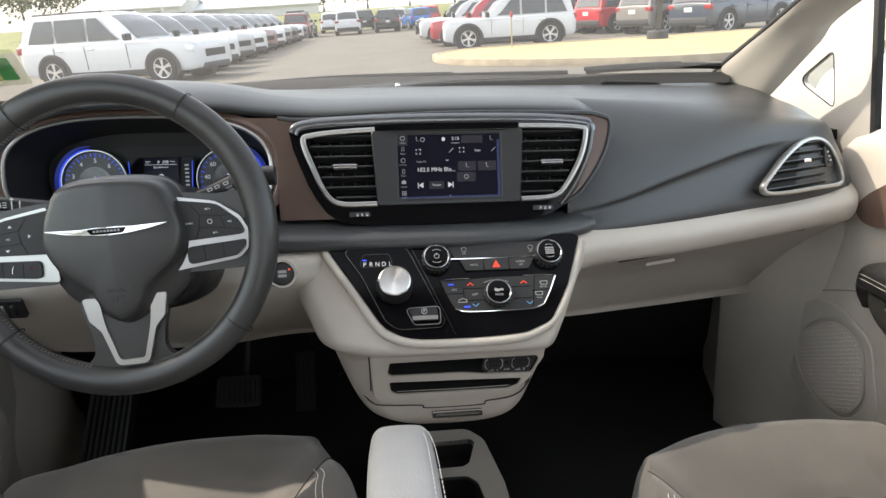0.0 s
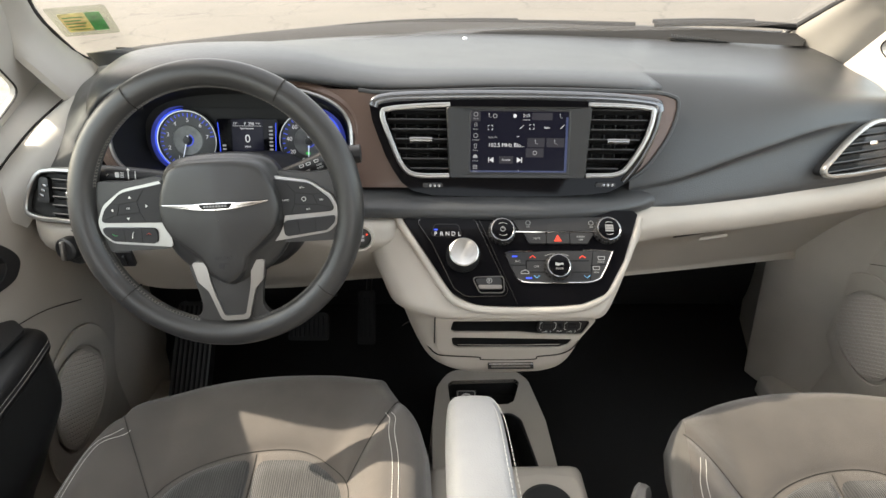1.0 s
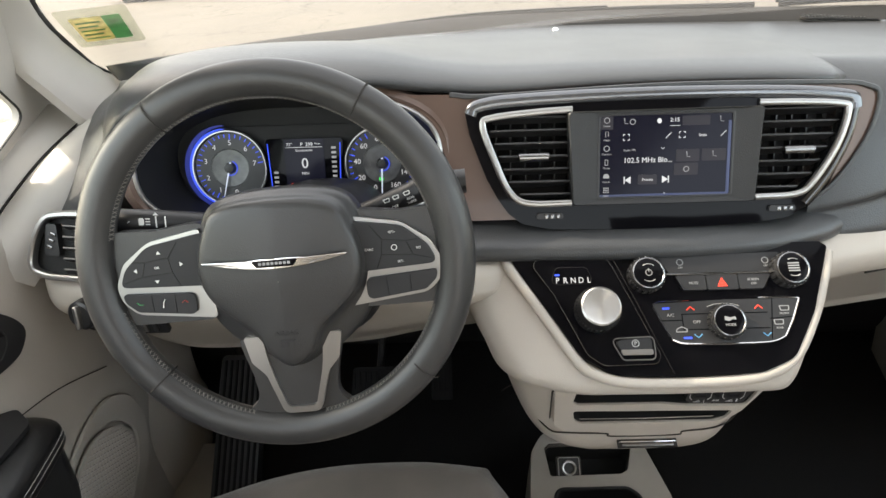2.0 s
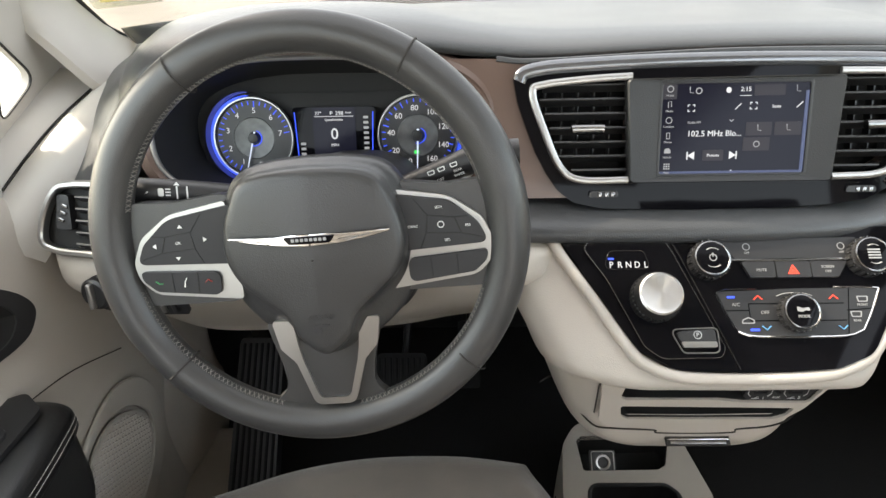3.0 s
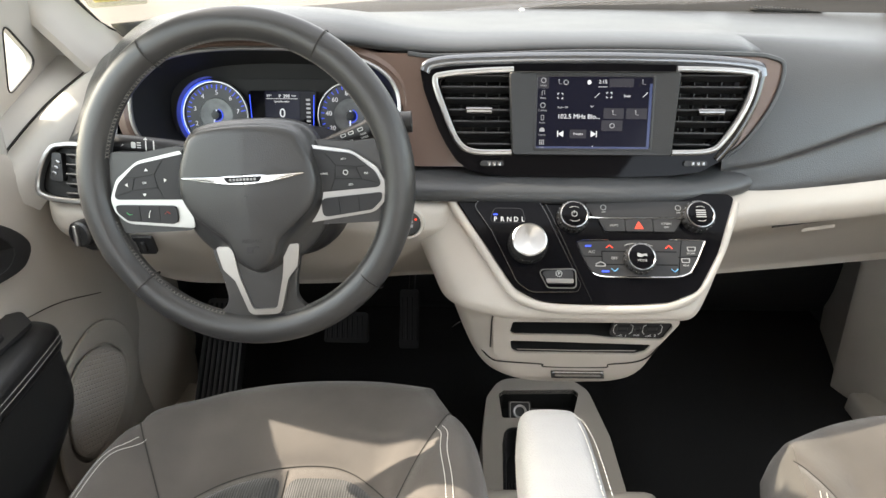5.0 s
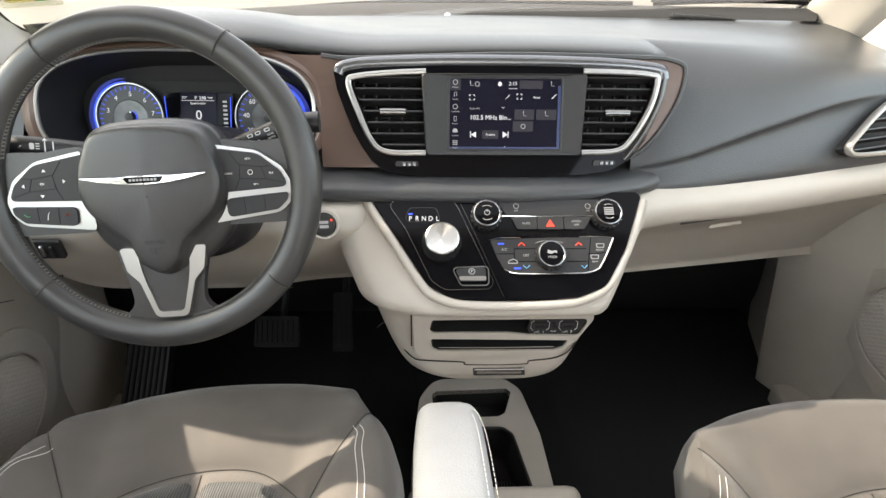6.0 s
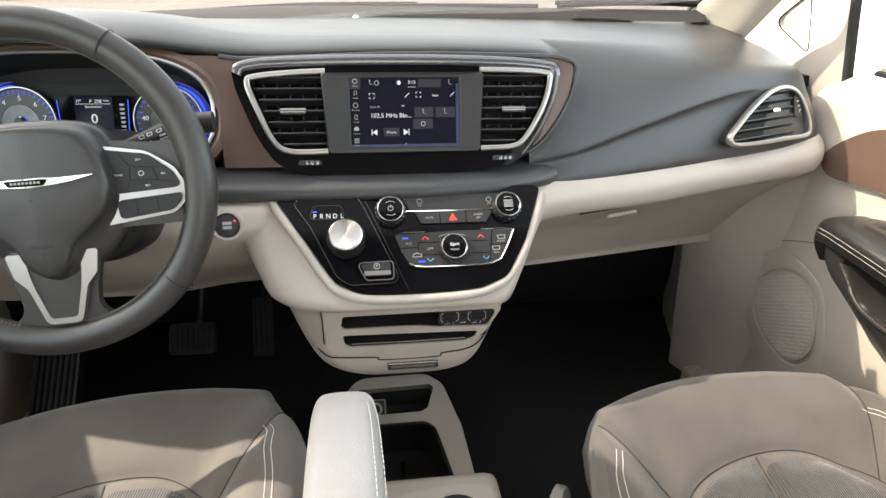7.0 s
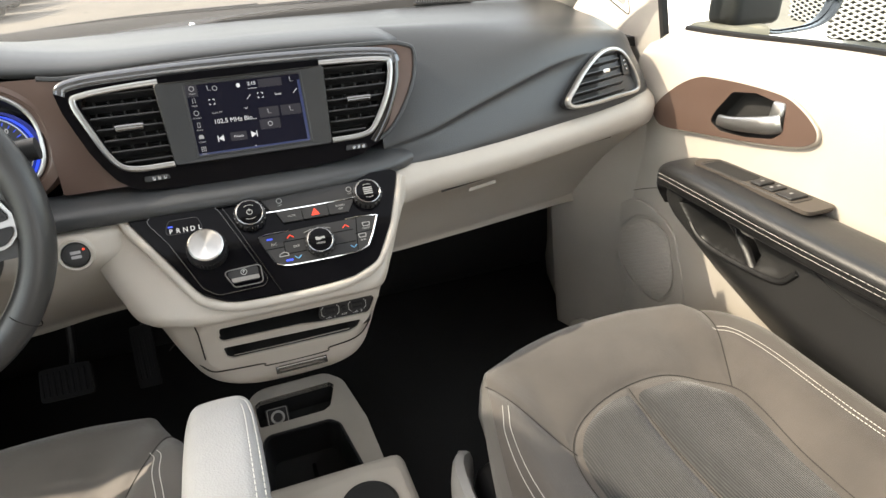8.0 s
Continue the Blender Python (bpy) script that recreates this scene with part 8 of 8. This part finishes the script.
ROWL = [(WHITE, "long"), (WHITE, "suv"), (SILV, "suv"), (WHITE, "suv"), (MAROON, "suv"), (WHITE, "suv"), (GREY, "suv"), (INKY, "suv"), (WHITE, "suv"), (GREY, "suv")]
for k, (pt, kind) in enumerate(ROWL):
    park(kind, pt, "%s sport utility car parked in a long row on asphalt" % pt.name.split("_", 1)[1].replace("_", "-"), -6.79 - (0.15 if k else 0), 18.45 + 2.75 * k, -18 + (0 if k else 2))
park("small", WHITE, "white compact sport utility car with dark cladding beside the island", 4.45, 22.0, 174)
park("small", CRIM, "red compact sport utility car beside a white one", 4.3, 25.0, 174)
park("small", WHITE, "white compact sport utility car further along the row", 4.1, 28.2, 174)
park("small", INKY, "black compact sport utility car far along the row", 4.2, 32.5, 174)
for k, pt in enumerate((NAVY, GREY, CRIM, INKY, GREY, WHITE, SILV)):
    park("small", pt, "%s compact sport utility car seen from behind on asphalt" % pt.name.split("_", 1)[1].replace("_", "-"), 12.4 - 0.95 * k, 21.9 + 2.45 * k, 23)
park("suv", MAROON, "dark red sport utility car far off on asphalt", -5.6, 50.5, 88)
park("suv", WHITE, "white sport utility car far off on asphalt", -2.1, 51.5, 92)
park("small", INKY, "black compact car far off on asphalt", 0.9, 52.0, 92)
park("small", AZURE, "blue compact car far off on asphalt", 3.4, 55.0, 100)
for k in range(14):
    pt = (WHITE, SILV, GREY, WHITE, INKY, WHITE, CRIM)[k % 7]
    park("suv", pt, "%s sport utility car in the far rows of the car park" % pt.name.split("_", 1)[1].replace("_", "-"), -13.0 + 3.0 * k, 62.0 + 0.5 * (k % 3), 92)

# the white car beside the passenger door, nose towards the van, with a wire mesh grille
nb = vehicle(5.0, 1.98, 1.75, WHITE, "white car parked close by with a black wire mesh grille")
mesh = None
for k in range(-17, 42):
    for d in (-1, 1):
        y0, y1 = 0.034 * k, 0.034 * k + d * 0.50
        f0, f1 = sorted(((0.01 - y0) / (y1 - y0), (0.90 - y0) / (y1 - y0)))
        f0, f1 = max(0.0, f0), min(1.0, f1)
        if f1 - f0 > 0.04:
            mesh = sweep([(2.604, y0 + (y1 - y0) * f, 0.82 + 0.24 * f) for f in (f0, f1)], 0.0035, 0.006, n=4, bm=mesh)
part("mesh_grille", mesh, VINYL, nb, "grey wire mesh", "stuff")
part("mesh_back", box(2.50, 2.596, 0.0, 0.91, 0.81, 1.07, 0.02), MATTE, nb)
nb.matrix_basis = on_ground(4.30, 2.35, 199)
# lamp post and sapling stake on the island
post = thing("lamp_post", "dark square lamp post on a concrete foot in the island", "lamp post", tuple(SLOPE @ Vector((8.15, 18.3, 0.13))))
part("shaft", box(-0.07, 0.07, -0.07, 0.07, 0.3, 7.0, 0.01, m=on_ground(8.15, 18.3)), INKY, post)
part("foot", turned([(0.30, 0.10), (0.30, 0.32), (0.26, 0.36), (0.0, 0.36)], on_ground(8.15, 18.3), 24), CLAD, post)
stake = thing("sapling_stake", "thin wooden stake with a red tie on the island", "stake", tuple(SLOPE @ Vector((3.95, 18.9, 0.13))))
part("stick", sweep([SLOPE @ Vector((3.95, 18.9, z)) for z in (0.1, 0.5, 1.15)], 0.04, 0.04, n=6), STRAW, stake)
part("tie", turned([(0.03, 0.0), (0.05, 0.05), (0.03, 0.16)], on_ground(3.95, 18.9, 0, 0.98), 10), CRIM, stake)

# bank, buildings and trees at the far side
bank = loft([[SLOPE @ Vector(p) for p in ((x, 70, -0.05), (x, 74, 0.6), (x, 80, 1.7), (x, 95, 2.2), (x, 130, 2.4))] for x in (-90, -30, 30, 90)], 12, 12)
solo("bank", bank, GRASS, "low grassy bank beyond the car park", "grass bank", "structure")
WALLP = material("pale_metal_wall", (0.62, 0.62, 0.60), 0.6, vary=0.05)
ROOFP = material("pale_roof", (0.68, 0.69, 0.70), 0.5, vary=0.05)


def shed(x, y, w, d, h, ridge, turn, label):
    t = thing("warehouse", label, "building", tuple(SLOPE @ Vector((x, y, 0))))
    m = on_ground(x, y, turn)
    part("wall", box(-w / 2, w / 2, -d / 2, d / 2, 0, h, 0.0, m=m), WALLP, t)
    rf = bmesh.new()
    for a in (-1, 1):
        grid([[m @ Vector((-w / 2 - 0.4, a * (d / 2 + 0.4), h - 0.1)), m @ Vector((-w / 2 - 0.4, 0, h + ridge))], [m @ Vector((w / 2 + 0.4, a * (d / 2 + 0.4), h - 0.1)), m @ Vector((w / 2 + 0.4, 0, h + ridge))]], bm=rf)
    part("roof", thicken(rf, 0.15), ROOFP, t)
    for s in (-1, 1):
        g = bmesh.new()
        g.faces.new([g.verts.new(m @ Vector(p)) for p in ((s * w / 2, -d / 2, h), (s * w / 2, d / 2, h), (s * w / 2, 0, h + ridge))])
        part("gable", thicken(g, 0.1), WALLP, t)
    for k in range(int(w / 5)):
        part("window", box(-w / 2 + 2 + 5 * k, -w / 2 + 4.2 + 5 * k, -d / 2 - 0.06, -d / 2 + 0.02, 1.0, 2.4, 0.02, m=m), TINT, t)
    return t


shed(-27.5, 84, 11, 16, 3.6, 1.6, 4, "white metal warehouse with a low gable roof")
shed(-15.5, 92, 16, 14, 3.2, 1.2, 4, "long pale low building with a shallow roof")
LEAF = material("tree_leaves", (0.085, 0.11, 0.035), 0.8, vary=0.35, vary_size=3.0)
BARK = material("bark", (0.10, 0.08, 0.06), 0.9, grain=0.5, grain_size=30)


def tree(x, y, h, spread, seed):
    rng = random.Random(seed)
    t = thing("tree", "broad green deciduous tree beyond the car park", "tree", tuple(SLOPE @ Vector((x, y, 1.5))), "far trees")
    base = SLOPE @ Vector((x, y, 1.2))
    tr = sweep([base + Vector((0.1 * math.sin(3 * k), 0, h * 0.16 * k)) for k in range(5)], 0.5, 0.5, n=8, taper=lambda f: 1 - 0.6 * f)
    ends = []
    for k in range(7):
        a = rng.uniform(0, 6.28)
        s = base + Vector((0, 0, h * rng.uniform(0.25, 0.5)))
        e = s + Vector((math.cos(a) * spread * rng.uniform(0.4, 0.8), math.sin(a) * spread * rng.uniform(0.4, 0.8), h * rng.uniform(0.2, 0.45)))
        ends.append(e)
        sweep([s, s.lerp(e, 0.5) + Vector((0, 0, 0.3)), e], 0.2, 0.2, n=6, bm=tr, taper=lambda f: 1 - 0.7 * f)
    part("trunk", tr, BARK, t)
    cr = bmesh.new()
    ends.append(base + Vector((0, 0, h * 0.8)))
    for k in range(1500):
        c = rng.choice(ends)
        r = spread * 0.42
        v = Vector((rng.gauss(0, 0.5), rng.gauss(0, 0.5), rng.gauss(0, 0.45))) * r
        o = c + v
        s = rng.uniform(0.16, 0.36)
        ax = Vector((rng.uniform(-1, 1), rng.uniform(-1, 1), rng.uniform(-1, 1))).normalized()
        u = ax.orthogonal().normalized() * s
        w = ax.cross(u) * 0.7
        cr.faces.new([cr.verts.new(o + q) for q in (u, w, -u, -w)])
    part("crown", cr, LEAF, t, "ragged crown of leaves", "stuff")


for k, (x, y, h, s) in enumerate(((-52, 96, 9, 5.5), (-46, 92, 8, 5.0), (-41, 97, 9, 5.5), (-36, 93, 8, 4.5), (-31, 104, 9, 5.5), (-20, 110, 9, 5.5), (-8, 108, 8, 5), (-1, 112, 9, 5.5), (6, 110, 8, 5), (14, 114, 9, 5.5), (24, 112, 9, 5.5), (34, 108, 9, 5), (45, 104, 10, 6))):
    tree(x, y, h, s, 40 + k)
for x, y in ((-1.0, 66), (5.5, 68), (-22, 72), (14, 70)):
    pl = thing("utility_pole", "slim pale light pole at the edge of the car park", "light pole", tuple(SLOPE @ Vector((x, y, 0))), "light poles")
    part("shaft", sweep([SLOPE @ Vector((x, y, z)) for z in (0, 4, 8.5)], 0.2, 0.2, n=8, taper=lambda f: 1 - 0.4 * f), ALLOY, pl)

# passenger-side mirror outside the window
mir = thing("side_mirror", "dark passenger side mirror on the outside of the door", "side mirror", (1.0, 1.1, 1.05))
part("foot", box(0.92, 1.04, 0.985, 1.070, 1.095, 1.26, 0.018), BLACK, mir)
part("foot_cover", box(0.89, 1.00, 0.965, 1.085, 1.03, 1.100, 0.014), KERB, mir, "beige foot cover")
hs = []
for y, s in ((1.22, 0.10), (1.205, 0.55), (1.16, 0.90), (1.10, 1.0), (1.065, 1.0), (1.062, 0.94), (1.08, 0.93)):
    hs.append([(1.165 + s * px, y + 0.10 * px, 1.155 + s * pz) for px, pz in ring(0.145, 0.098, 40, 3.2)])
part("housing", loft(hs, 30, 40, True), INKY, mir, "glossy black mirror housing")
part("mirror_glass", plate(ring(0.136, 0.089, 40, 3.2), 0.004, frame_at((1.165, 1.076, 1.155), (0, 0, 1), (1, 0.16, 0))), material("mirror_silver", (0.9, 0.9, 0.9), 0.01, metal=1.0, vary=0.0), mir, "mirror glass")
